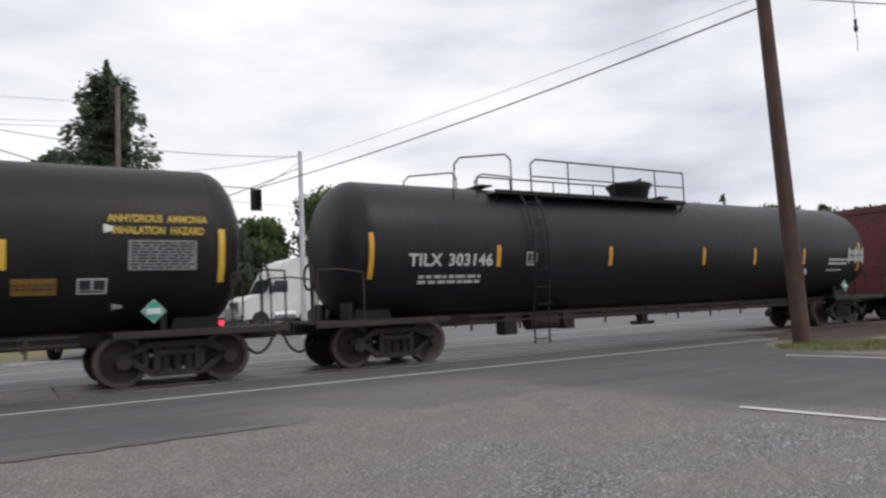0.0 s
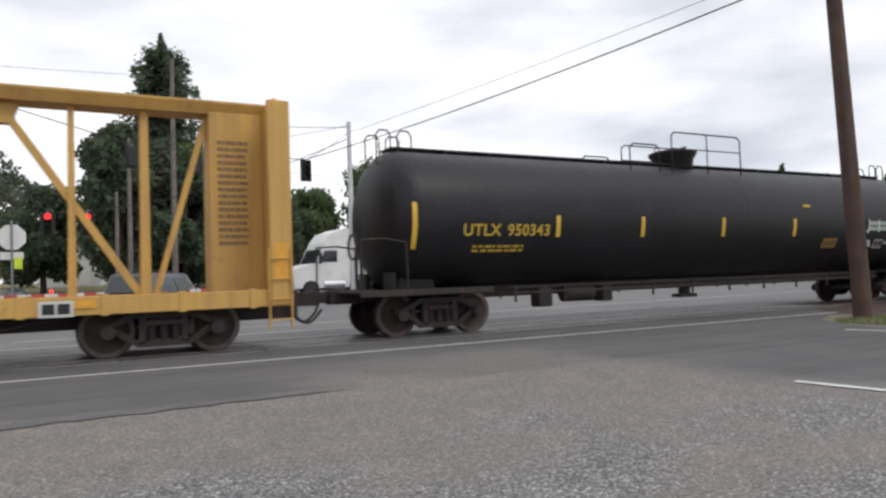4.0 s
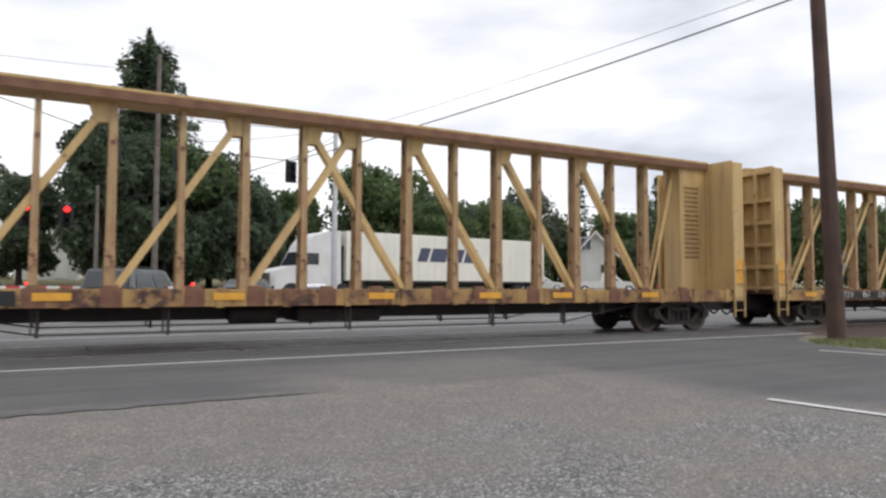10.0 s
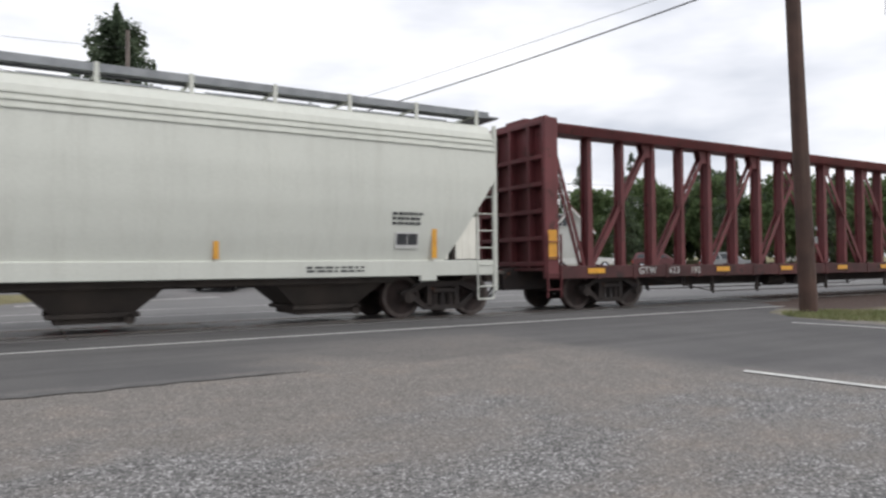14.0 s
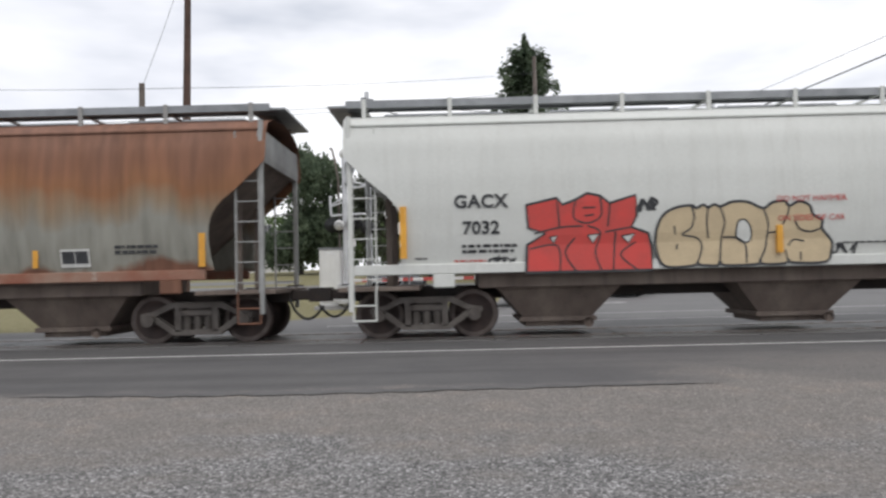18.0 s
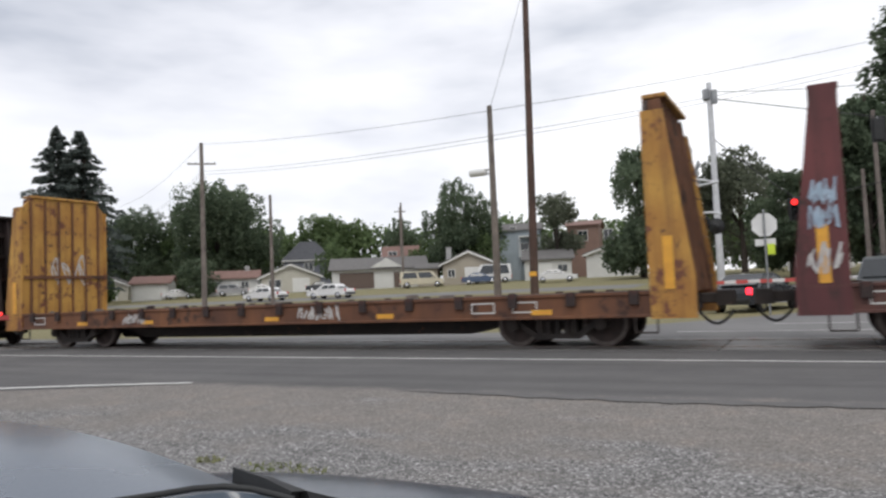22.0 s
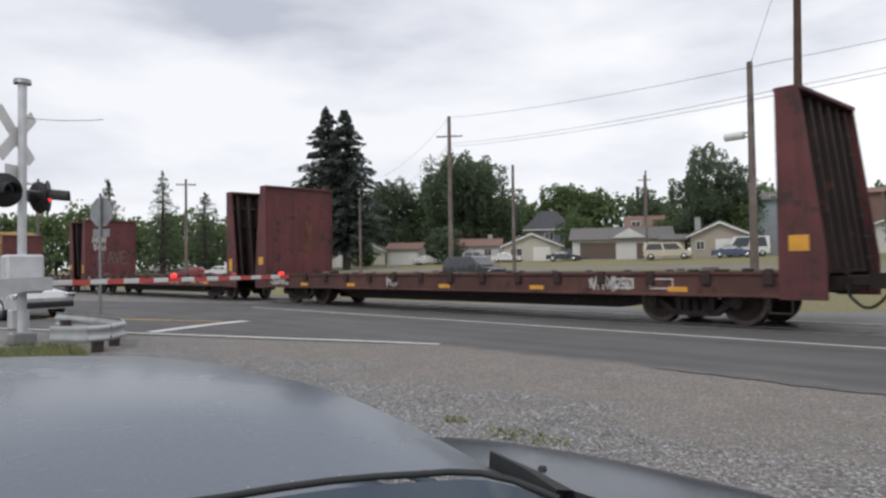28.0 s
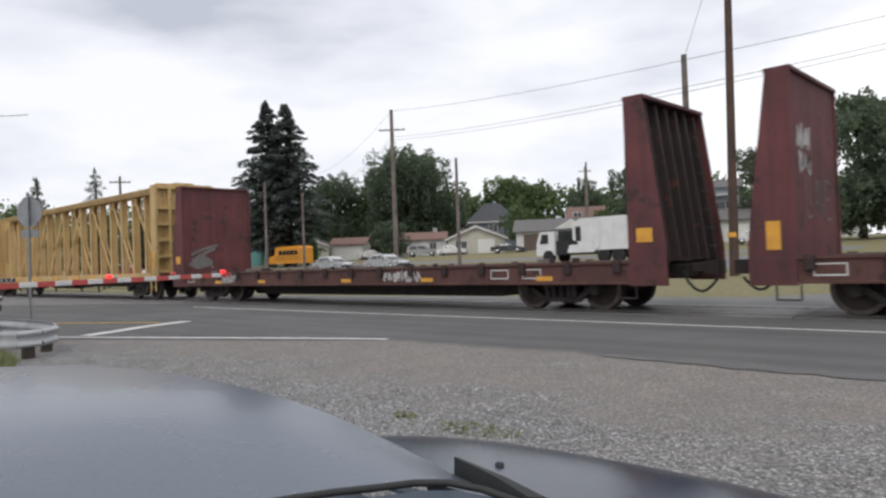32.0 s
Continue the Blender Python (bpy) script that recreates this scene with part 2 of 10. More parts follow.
M_HOPPER = mat("pale_grey_green_paint", (0.625, 0.638, 0.58), (0.585, 0.598, 0.545), 0.4, 0.55, bump=0.05, streak=((0.45, 0.45, 0.40), 0.3))
M_HOPPER2 = mat("pale_grey_paint", (0.63, 0.642, 0.615), (0.59, 0.602, 0.575), 0.4, 0.5, bump=0.05, streak=((0.48, 0.48, 0.45), 0.35))
M_HOPDARK = mat("dusty_brown_steel", (0.205, 0.165, 0.138), (0.130, 0.100, 0.085), 1.2, 0.8, bump=0.2, streak=((0.06, 0.055, 0.05), 0.6))
M_HOPBROWN = mat("brown_grime_steel", (0.075, 0.06, 0.05), (0.05, 0.042, 0.037), 1.2, 0.8, bump=0.2)
M_GALV = mat("galvanised_steel", (0.30, 0.31, 0.32), (0.22, 0.23, 0.24), 3.0, 0.45, 0.6, bump=0.05)
M_REFLECT = mat("yellow_reflector", (0.74, 0.37, 0.04), (0.62, 0.30, 0.04), 4.0, 0.45, bump=0.03)
M_REFLECT_Y = mat("pale_yellow_reflector", (0.75, 0.48, 0.05), (0.65, 0.40, 0.05), 4.0, 0.45, bump=0.03)
M_DECAL_W = mat("white_stencil", (0.66, 0.66, 0.64), (0.55, 0.55, 0.53), 5.0, 0.6, bump=0.03)
M_SIGNPALE = mat("pale_sign_plate", (0.34, 0.39, 0.35), (0.28, 0.33, 0.30), 4.0, 0.5, bump=0.02)
M_DECAL_GREY = mat("grey_stencil_block", (0.27, 0.27, 0.265), (0.20, 0.20, 0.20), 6.0, 0.7, bump=0.03)
M_DECAL_OCHRE = mat("faded_ochre_panel", (0.30, 0.17, 0.03), (0.22, 0.12, 0.025), 5.0, 0.7, bump=0.03)
M_DECAL_Y = mat("yellow_stencil", (0.60, 0.40, 0.04), (0.48, 0.32, 0.04), 5.0, 0.6, bump=0.03)
M_DECAL_K = mat("black_stencil", (0.03, 0.032, 0.036), (0.05, 0.052, 0.056), 5.0, 0.6, bump=0.03)
M_DECAL_BR = mat("brown_stencil", (0.17, 0.10, 0.045), (0.22, 0.13, 0.06), 5.0, 0.6, bump=0.03)
M_DECAL_N = mat("navy_stencil", (0.06, 0.07, 0.12), (0.07, 0.08, 0.13), 5.0, 0.6, bump=0.03)
M_DECAL_R = mat("red_stencil", (0.55, 0.08, 0.07), (0.5, 0.09, 0.08), 5.0, 0.6, bump=0.03)
M_GREEN = mat("green_sign", (0.03, 0.33, 0.22), (0.04, 0.28, 0.2), 5.0, 0.5, bump=0.02)
M_POLE = mat("creosoted_pole", (0.085, 0.047, 0.036), (0.055, 0.034, 0.028), 1.5, 0.85, bump=0.5, streak=((0.15, 0.10, 0.075), 0.55))
M_POLE_GREY = mat("weathered_pole", (0.20, 0.17, 0.15), (0.13, 0.11, 0.10), 1.5, 0.88, bump=0.5, streak=((0.08, 0.06, 0.05), 0.6))
M_WIRE = plain("wire", (0.03, 0.03, 0.033), 0.6)
M_SILVER = mat("aluminium_paint", (0.60, 0.61, 0.63), (0.5, 0.51, 0.53), 3.0, 0.4, 0.3, bump=0.05)
M_WHITE = mat("white_paint", (0.72, 0.72, 0.71), (0.64, 0.64, 0.63), 1.5, 0.5, bump=0.05, streak=((0.5, 0.49, 0.47), 0.25))
M_WHITE_CAR = mat("white_car_paint", (0.70, 0.70, 0.70), (0.66, 0.66, 0.66), 1.5, 0.25, bump=0.0, coat=0.5)
M_DARK_CAR = mat("dark_car_paint", (0.03, 0.033, 0.04), (0.035, 0.038, 0.045), 1.5, 0.25, bump=0.0, coat=0.5)
M_TYRE = plain("tyre", (0.02, 0.02, 0.021), 0.85)
M_CHROME = plain("chrome", (0.6, 0.6, 0.62), 0.2, 1.0)
M_RED_LAMP = mat("red_lamp_lit", (1.0, 0.03, 0.03), (1.0, 0.04, 0.03), 3.0, 0.4, bump=0, glow=1.7)
M_RED_TAIL = mat("tail_lamp_lit", (1.0, 0.02, 0.04), (1.0, 0.02, 0.04), 3.0, 0.4, bump=0, glow=3.0)
M_DARK = plain("dark_housing", (0.016, 0.017, 0.018), 0.6)
M_GLASS = mat("dark_glass", (0.02, 0.025, 0.03), (0.025, 0.03, 0.035), 2.0, 0.08, bump=0.0, spec=0.8)


def leaf_mat(name, c1, c2):
    """Foliage: two greens by noise, each leaf a little lighter or darker, some light passing through."""
    m = bpy.data.materials.new(name)
    m.use_nodes = True
    n, l = m.node_tree.nodes, m.node_tree.links
    b = n["Principled BSDF"]
    co, no, ra = n.new("ShaderNodeTexCoord"), n.new("ShaderNodeTexNoise"), n.new("ShaderNodeValToRGB")
    no.inputs["Scale"].default_value = 0.7
    l.new(co.outputs["Object"], no.inputs["Vector"])
    ra.color_ramp.elements[0].position, ra.color_ramp.elements[1].position = 0.35, 0.65
    ra.color_ramp.elements[0].color, ra.color_ramp.elements[1].color = (*c1, 1), (*c2, 1)
    l.new(no.outputs["Fac"], ra.inputs["Fac"])
    geo, mr, mx = n.new("ShaderNodeNewGeometry"), n.new("ShaderNodeMapRange"), n.new("ShaderNodeMix")
    mr.inputs["To Min"].default_value, mr.inputs["To Max"].default_value = 0.7, 1.35
    l.new(geo.outputs["Random Per Island"], mr.inputs["Value"])
    mx.data_type, mx.blend_type = 'RGBA', 'MULTIPLY'
    mx.inputs["Factor"].default_value = 1.0
    l.new(ra.outputs["Color"], mx.inputs["A"])
    l.new(mr.outputs["Result"], mx.inputs["B"])
    l.new(mx.outputs["Result"], b.inputs["Base Color"])
    b.inputs["Roughness"].default_value, b.inputs["Specular IOR Level"].default_value = 0.9, 0.12
    tl, ad = n.new("ShaderNodeBsdfTranslucent"), n.new("ShaderNodeMixShader")
    l.new(mx.outputs["Result"], tl.inputs["Color"])
    ad.inputs["Fac"].default_value = 0.58
    l.new(b.outputs["BSDF"], ad.inputs[1])
    l.new(tl.outputs["BSDF"], ad.inputs[2])
    l.new(ad.outputs["Shader"], n["Material Output"].inputs["Surface"])
    return m


# Leaf colours are lifted, the fir's also blue-greyed, to paint in haze and glare.
M_LEAF_DARK = leaf_mat("conifer_needles", (0.106, 0.142, 0.094), (0.145, 0.182, 0.118))
M_LEAF = leaf_mat("green_leaves", (0.120, 0.170, 0.082), (0.160, 0.215, 0.100))
M_LEAF_OLIVE = leaf_mat("olive_leaves", (0.135, 0.152, 0.112), (0.170, 0.188, 0.135))
M_LEAF_FIR = leaf_mat("hazed_fir_needles", (0.112, 0.135, 0.126), (0.146, 0.168, 0.152))
M_BARK = mat("bark", (0.07, 0.055, 0.045), (0.045, 0.037, 0.032), 4.0, 0.9, bump=0.6)


M_SPRAY_W = mat("white_spray_paint", (0.55, 0.54, 0.53), (0.40, 0.38, 0.37), 7.0, 0.7, bump=0.02, spots=((0.22, 0.13, 0.11), 6.0, 0.62))
M_SPRAY_PALE = mat("thin_white_spray_paint", (0.50, 0.50, 0.50), (0.36, 0.35, 0.34), 5.0, 0.7, bump=0.02)
M_SPRAY_P = mat("violet_grey_spray_paint", (0.115, 0.085, 0.105), (0.085, 0.058, 0.075), 6.0, 0.7, bump=0.02)
M_SPRAY_B = mat("pale_blue_spray_paint", (0.36, 0.45, 0.55), (0.28, 0.36, 0.45), 7.0, 0.7, bump=0.02, spots=((0.13, 0.05, 0.045), 9.0, 0.60))
M_SPRAY_R = mat("red_spray_paint", (0.60, 0.065, 0.055), (0.50, 0.07, 0.06), 3.0, 0.6, bump=0.02)
M_SPRAY_T = mat("tan_spray_paint", (0.56, 0.45, 0.29), (0.50, 0.40, 0.26), 3.0, 0.6, bump=0.02)
M_SPRAY_G = mat("grey_marker", (0.14, 0.13, 0.13), (0.19, 0.18, 0.17), 6.0, 0.7, bump=0.02)
M_BLOTCH = mat("pale_yellowed_patch", (0.60, 0.55, 0.47), (0.46, 0.33, 0.17), 2.2, 0.75, bump=0.1, spots=(((0.66, 0.64, 0.60), 3.0, 0.53), ((0.34, 0.22, 0.13), 6.0, 0.66)), streak=((0.42, 0.30, 0.20), 0.35))


# ---------------------------------------------------------------- geometry helpers
class Geo:
    """Vertices and faces of one mesh, gathered piece by piece."""

    def __init__(self):
        self.v, self.f, self.s, self.mi, self.cur = [], [], [], [], 0

    def add(self, verts, faces, smooth=False):
        k = len(self.v)
        self.v.extend(tuple(p) for p in verts)
        for f in faces:
            self.f.append(tuple(k + i for i in f))
            self.s.append(smooth)
            self.mi.append(self.cur)
        return self

    def box(self, x0, x1, y0, y1, z0, z1, c=0.0):
        x0, x1, y0, y1, z0, z1 = min(x0, x1), max(x0, x1), min(y0, y1), max(y0, y1), min(z0, z1), max(z0, z1)
        c = min(c, (x1 - x0) * 0.45, (y1 - y0) * 0.45, (z1 - z0) * 0.45)
        if c <= 0:
            v = [(x, y, z) for x in (x0, x1) for y in (y0, y1) for z in (z0, z1)]
            return self.add(v, [(0, 1, 3, 2), (4, 6, 7, 5), (0, 4, 5, 1), (2, 3, 7, 6), (0, 2, 6, 4), (1, 5, 7, 3)])
        v, idx = [], {}
        for i, (x, sx) in enumerate(((x0, 1), (x1, -1))):
            for j, (y, sy) in enumerate(((y0, 1), (y1, -1))):
                for k, (z, sz) in enumerate(((z0, 1), (z1, -1))):
                    for a in range(3):
                        p = [x + sx * c, y + sy * c, z + sz * c]
                        p[a] = (x, y, z)[a]
                        idx[i, j, k, a] = len(v)
                        v.append(tuple(p))
        f = []
        for i in (0, 1):
            f.append([idx[i, 0, 0, 0], idx[i, 0, 1, 0], idx[i, 1, 1, 0], idx[i, 1, 0, 0]][::1 if i == 0 else -1])
            f.append([idx[0, i, 0, 1], idx[1, i, 0, 1], idx[1, i, 1, 1], idx[0, i, 1, 1]][::1 if i == 0 else -1])
            f.append([idx[0, 0, i, 2], idx[0, 1, i, 2], idx[1, 1, i, 2], idx[1, 0, i, 2]][::1 if i == 0 else -1])
        for i in (0, 1):
            for j in (0, 1):
                f.append([idx[i, j, 0, 0], idx[i, j, 1, 0], idx[i, j, 1, 1], idx[i, j, 0, 1]][::1 if (i + j) % 2 == 0 else -1][::-1])
                f.append([idx[i, 0, j, 0], idx[i, 1, j, 0], idx[i, 1, j, 2], idx[i, 0, j, 2]][::1 if (i + j) % 2 == 0 else -1])
                f.append([idx[0, i, j, 1], idx[1, i, j, 1], idx[1, i, j, 2], idx[0, i, j, 2]][::1 if (i + j) % 2 == 0 else -1][::-1])
        for i in (0, 1):
            for j in (0, 1):
                for k in (0, 1):
                    f.append([idx[i, j, k, 0], idx[i, j, k, 1], idx[i, j, k, 2]][::1 if (i + j + k) % 2 == 0 else -1])
        return self.add(v, f)

    def beam(self, p, q, w, h, up=(0, 0, 1)):
        """A bar from p to q, w wide across and h along up."""
        p, q = Vector(p), Vector(q)
        d = (q - p).normalized()
        s = d.cross(Vector(up))
        s = s.normalized() if s.length > 1e-4 else Vector((1, 0, 0))
        u = s.cross(d).normalized()
        v = [e + s * (a * w / 2) + u * (b * h / 2) for e in (p, q) for a, b in ((-1, -1), (1, -1), (1, 1), (-1, 1))]
        return self.add(v, [(0, 3, 2, 1), (4, 5, 6, 7), (0, 1, 5, 4), (1, 2, 6, 5), (2, 3, 7, 6), (3, 0, 4, 7)])

    def cyl(self, p, q, r, n=10, r2=None, caps=True):
        p, q = Vector(p), Vector(q)
        r2 = r if r2 is None else r2
        d = (q - p).normalized()
        s = d.orthogonal().normalized()
        u = d.cross(s)
        ring = [(math.cos(2 * math.pi * i / n), math.sin(2 * math.pi * i / n)) for i in range(n)]
        v = [p + s * (a * r) + u * (b * r) for a, b in ring] + [q + s * (a * r2) + u * (b * r2) for a, b in ring]
        self.add(v, [(i, (i + 1) % n, n + (i + 1) % n, n + i) for i in range(n)], True)
        if caps:
            self.add(v, [tuple(range(n))[::-1], tuple(range(n, 2 * n))])
        return self

    def tube(self, pts, r, n=6):
        for a, b in zip(pts, pts[1:]):
            self.cyl(a, b, r, n)
        return self

    def prism(self, outline, y0, y1, axis="y"):
        """An outline of (a, b) drawn out along an axis: y (a = x, b = z), x (a = y, b = z) or z (a = x, b = y)."""
        put = {"y": lambda a, b, t: (a, t, b), "x": lambda a, b, t: (t, a, b), "z": lambda a, b, t: (a, b, t)}[axis]
        n = len(outline)
        v = [put(a, b, y0) for a, b in outline] + [put(a, b, y1) for a, b in outline]
        return self.add(v, [tuple(range(n)), tuple(range(n, 2 * n))[::-1]] + [(i, n + i, n + (i + 1) % n, (i + 1) % n) for i in range(n)])

    def revolve(self, prof, origin=(0, 0, 0), axis="x", n=24, smooth=True):
        """A profile of (along, radius) turned about an axis through origin."""
        o = Vector(origin)
        ring = [(math.cos(2 * math.pi * i / n), math.sin(2 * math.pi * i / n)) for i in range(n)]
        v = []
        for t, r in prof:
            for a, b in ring:
                v.append(o + Vector({"x": (t, a * r, b * r), "y": (a * r, t, b * r), "z": (a * r, b * r, t)}[axis]))
        f = [(k * n + i, k * n + (i + 1) % n, (k + 1) * n + (i + 1) % n, (k + 1) * n + i) for k in range(len(prof) - 1) for i in range(n)]
        return self.add(v, f, smooth)

    def loft(self, rings, closed=True, smooth=True, caps=False):
        n = len(rings[0])
        v = [p for r in rings for p in r]
        m = n if closed else n - 1
        self.add(v, [(k * n + i, k * n + (i + 1) % n, (k + 1) * n + (i + 1) % n, (k + 1) * n + i) for k in range(len(rings) - 1) for i in range(m)], smooth)
        if caps:
            self.add(rings[0], [tuple(range(n))[::-1]])
            self.add(rings[-1], [tuple(range(n))])
        return self

    def mesh(self, name, mats):
        me = bpy.data.meshes.new(name)
        me.from_pydata(self.v, [], self.f)
        mats = mats if isinstance(mats, (list, tuple)) else [mats]
        for m in mats:
            me.materials.append(m)
        me.polygons.foreach_set("use_smooth", self.s)
        me.polygons.foreach_set("material_index", self.mi)
        me.validate()
        bm = bmesh.new()
        bm.from_mesh(me)
        bmesh.ops.recalc_face_normals(bm, faces=bm.faces)
        bm.to_mesh(me)
        bm.free()
        return me


KEPT = {}


def part(name, geo, material, parent, label="", at=None, key=None):
    """One mesh object under a thing or a part. key: alike pieces share one mesh; geo may be a function."""
    if key is not None and key in KEPT:
        me = KEPT[key]
    else:
        g = geo() if callable(geo) else geo
        me = g if isinstance(g, bpy.types.Mesh) else g.mesh(name, material)
        if key is not None:
            KEPT[key] = me
    ob = new(name, me)
    ob.parent = parent
    if at is not None:
        ob.matrix_basis = at
    return tagged(ob, label)


def thing(name, m, label, category, group="", kind=""):
    ob = new(name)
    ob.empty_display_size = 0.2
    ob.matrix_basis = m
    return tagged(ob, label, category, group, kind)


def solid(name, geo, material, label, category, group="", kind="", m=None):
    ob = new(name, geo.mesh(name, material))
    if m is not None:
        ob.matrix_basis = m
    return tagged(ob, label, category, group, kind)


def lettering(text, size, material, thick=0.004, gap=1.0, shear=0.0, fat=0.0):
    """A mesh of raised letters in the built-in font, in the x z plane, facing -y, centred."""
    cu = bpy.data.curves.new("letters", 'FONT')
    cu.body, cu.size, cu.align_x, cu.align_y, cu.space_character, cu.shear = text, size, 'CENTER', 'CENTER', gap, shear
    cu.extrude, cu.resolution_u, cu.offset = thick / 2, 2 if not fat else 4, fat
    ob = bpy.data.objects.new("letters", cu)
    scene.collection.objects.link(ob)
    me = bpy.data.meshes.new_from_object(ob.evaluated_get(bpy.context.evaluated_depsgraph_get()))
    bpy.data.objects.remove(ob)
    bpy.data.curves.remove(cu)
    me.transform(Matrix.Rotation(radians(90), 4, 'X'))
    me.materials.clear()
    me.materials.append(material)
    return me


def stencilled(text, size, material, parent, label, at, blank=" ", name="reporting_mark", **style):
    """Each word of a line of lettering as a part of its own; blank is the space between the words."""
    def width(me):
        return max(v.co.x for v in me.vertices) - min(v.co.x for v in me.vertices)
    space = width(lettering("H" + blank + "H", size, material, **style)) - 2 * width(lettering("H", size, material, **style))
    words = [lettering(w, size, material, **style) for w in text.split()]
    x = -(sum(width(w) for w in words) + space * (len(words) - 1)) / 2
    for me in words:
        lo = min(v.co.x for v in me.vertices)
        part(name, me, material, parent, label, at @ pose(x - lo, 0, 0))
        x += width(me) + space


def bars(rows, w, h, material, y=0.0, seed=1):
    """Unreadable writing: rows of short bars, centred, in the x z plane."""
    rnd, g = random.Random(seed), Geo()
    for r in range(rows):
        z = (rows / 2 - r - 0.5) * h / rows
        x = -w / 2
        while x < w / 2 - 0.04:
            d = min(rnd.uniform(0.05, 0.16) * max(w, 0.3), w / 2 - x)
            g.box(x, x + d, y - 0.002, y + 0.002, z - 0.28 * h / rows, z + 0.28 * h / rows)
            x += d + rnd.uniform(0.02, 0.05) * w
    return g


# sprayed paint: flat shapes laid on a surface; place(a, b) gives the point of the surface
def smooth_path(pts, closed=False, n=6):
    """Points of a smooth curve through pts."""
    out, m = [], len(pts)
    for i in range(m if closed else m - 1):
        if closed:
            a, b, c, d = (pts[(i + k) % m] for k in (-1, 0, 1, 2))
        else:
            a, b, c, d = pts[max(i - 1, 0)], pts[i], pts[i + 1], pts[min(i + 2, m - 1)]
        for k in range(n):
            t = k / n
            out.append(tuple(0.5 * (2 * b[q] + (c[q] - a[q]) * t + (2 * a[q] - 5 * b[q] + 4 * c[q] - d[q]) * t * t + (3 * b[q] - a[q] - 3 * c[q] + d[q]) * t ** 3) for q in (0, 1)))
    out.append(out[0] if closed else tuple(pts[-1]))
    return out


def spray_line(g, pts, w, place):
    """One stroke of width w."""
    pts = [a for a, b in zip(pts, pts[1:]) if math.dist(a, b) > 1e-4] + [pts[-1]]
    v = []
    for i, (x, z) in enumerate(pts):
        a, b = pts[max(i - 1, 0)], pts[min(i + 1, len(pts) - 1)]
        d = max(math.dist(a, b), 1e-5)
        nx, nz = -(b[1] - a[1]) / d * w / 2, (b[0] - a[0]) / d * w / 2
        v += [place(x + nx, z + nz), place(x - nx, z - nz)]
    return g.add(v, [(2 * i, 2 * i + 1, 2 * i + 3, 2 * i + 2) for i in range(len(pts) - 1)])


def spray_fill(g, outline, place, rows=16):
    """A filled patch, laid in strips so that it follows the surface."""
    zs = [q[1] for q in outline]
    z0, z1 = min(zs) + 1e-4, max(zs) - 1e-4
    v = []
    for k in range(rows + 1):
        z = z0 + (z1 - z0) * k / rows
        xs = [a[0] + (b[0] - a[0]) * (z - a[1]) / (b[1] - a[1]) for a, b in zip(outline, outline[1:] + outline[:1]) if (a[1] - z) * (b[1] - z) < 0]
        if len(xs) > 1:
            v += [place(min(xs), z), place(max(xs), z)]
    return g.add(v, [(2 * i, 2 * i + 1, 2 * i + 3, 2 * i + 2) for i in range(len(v) // 2 - 1)])


def spray_rows(g, outline, place, rows=44):
    """A filled patch of any outline, laid in level strips."""
    z0, z1 = min(q[1] for q in outline), max(q[1] for q in outline)
    h = (z1 - z0) / rows
    for k in range(rows):
        z = z0 + (k + 0.5) * h
        xs = sorted(a[0] + (b[0] - a[0]) * (z - a[1]) / (b[1] - a[1]) for a, b in zip(outline, outline[1:] + outline[:1]) if (a[1] - z) * (b[1] - z) < 0)
        for xa, xb in zip(xs[::2], xs[1::2]):
            g.add([place(xa, z - h / 2), place(xb, z - h / 2), place(xb, z + h / 2), place(xa, z + h / 2)], [(0, 1, 2, 3)])
    return g


def blob(cx, cz, rx, rz, rnd, n=9, rough=0.25):
    return smooth_path([(cx + rx * math.cos(2 * math.pi * k / n) * rnd.uniform(1 - rough, 1 + rough), cz + rz * math.sin(2 * math.pi * k / n) * rnd.uniform(1 - rough, 1 + rough)) for k in range(n)], True)


def scribble(g, x0, x1, z0, z1, n, w, place, seed):
    """A tag of n looping strokes that cannot be read."""
    rnd = random.Random(seed)
    cw = (x1 - x0) / n
    for k in range(n):
        c = x0 + cw * (k + 0.5)
        pts = [(c + rnd.uniform(-0.6, 0.6) * cw, z0 + (z1 - z0) * v) for v in (rnd.uniform(0, 0.3), rnd.uniform(0.6, 1), rnd.uniform(0.2, 0.6), rnd.uniform(0, 0.2), rnd.uniform(0.5, 1), rnd.uniform(0, 0.5))]
        spray_line(g, smooth_path(pts), w, place)
    return g


FAT = {  # strokes of fat letters in a unit box
    "R": (((0.2, 0.0), (0.17, 0.5), (0.2, 1.0)), ((0.2, 0.98), (0.72, 0.95), (0.74, 0.62), (0.3, 0.52)), ((0.36, 0.5), (0.66, 0.2), (0.9, 0.0))),
    "O": (((0.5, 0.98), (0.16, 0.8), (0.16, 0.25), (0.5, 0.02), (0.84, 0.25), (0.84, 0.8), (0.5, 0.98)), ((0.5, 0.8), (0.5, 0.2))),
    "X": (((0.1, 1.0), (0.45, 0.55), (0.92, 0.0)), ((0.92, 1.0), (0.5, 0.45), (0.1, 0.0))),
}


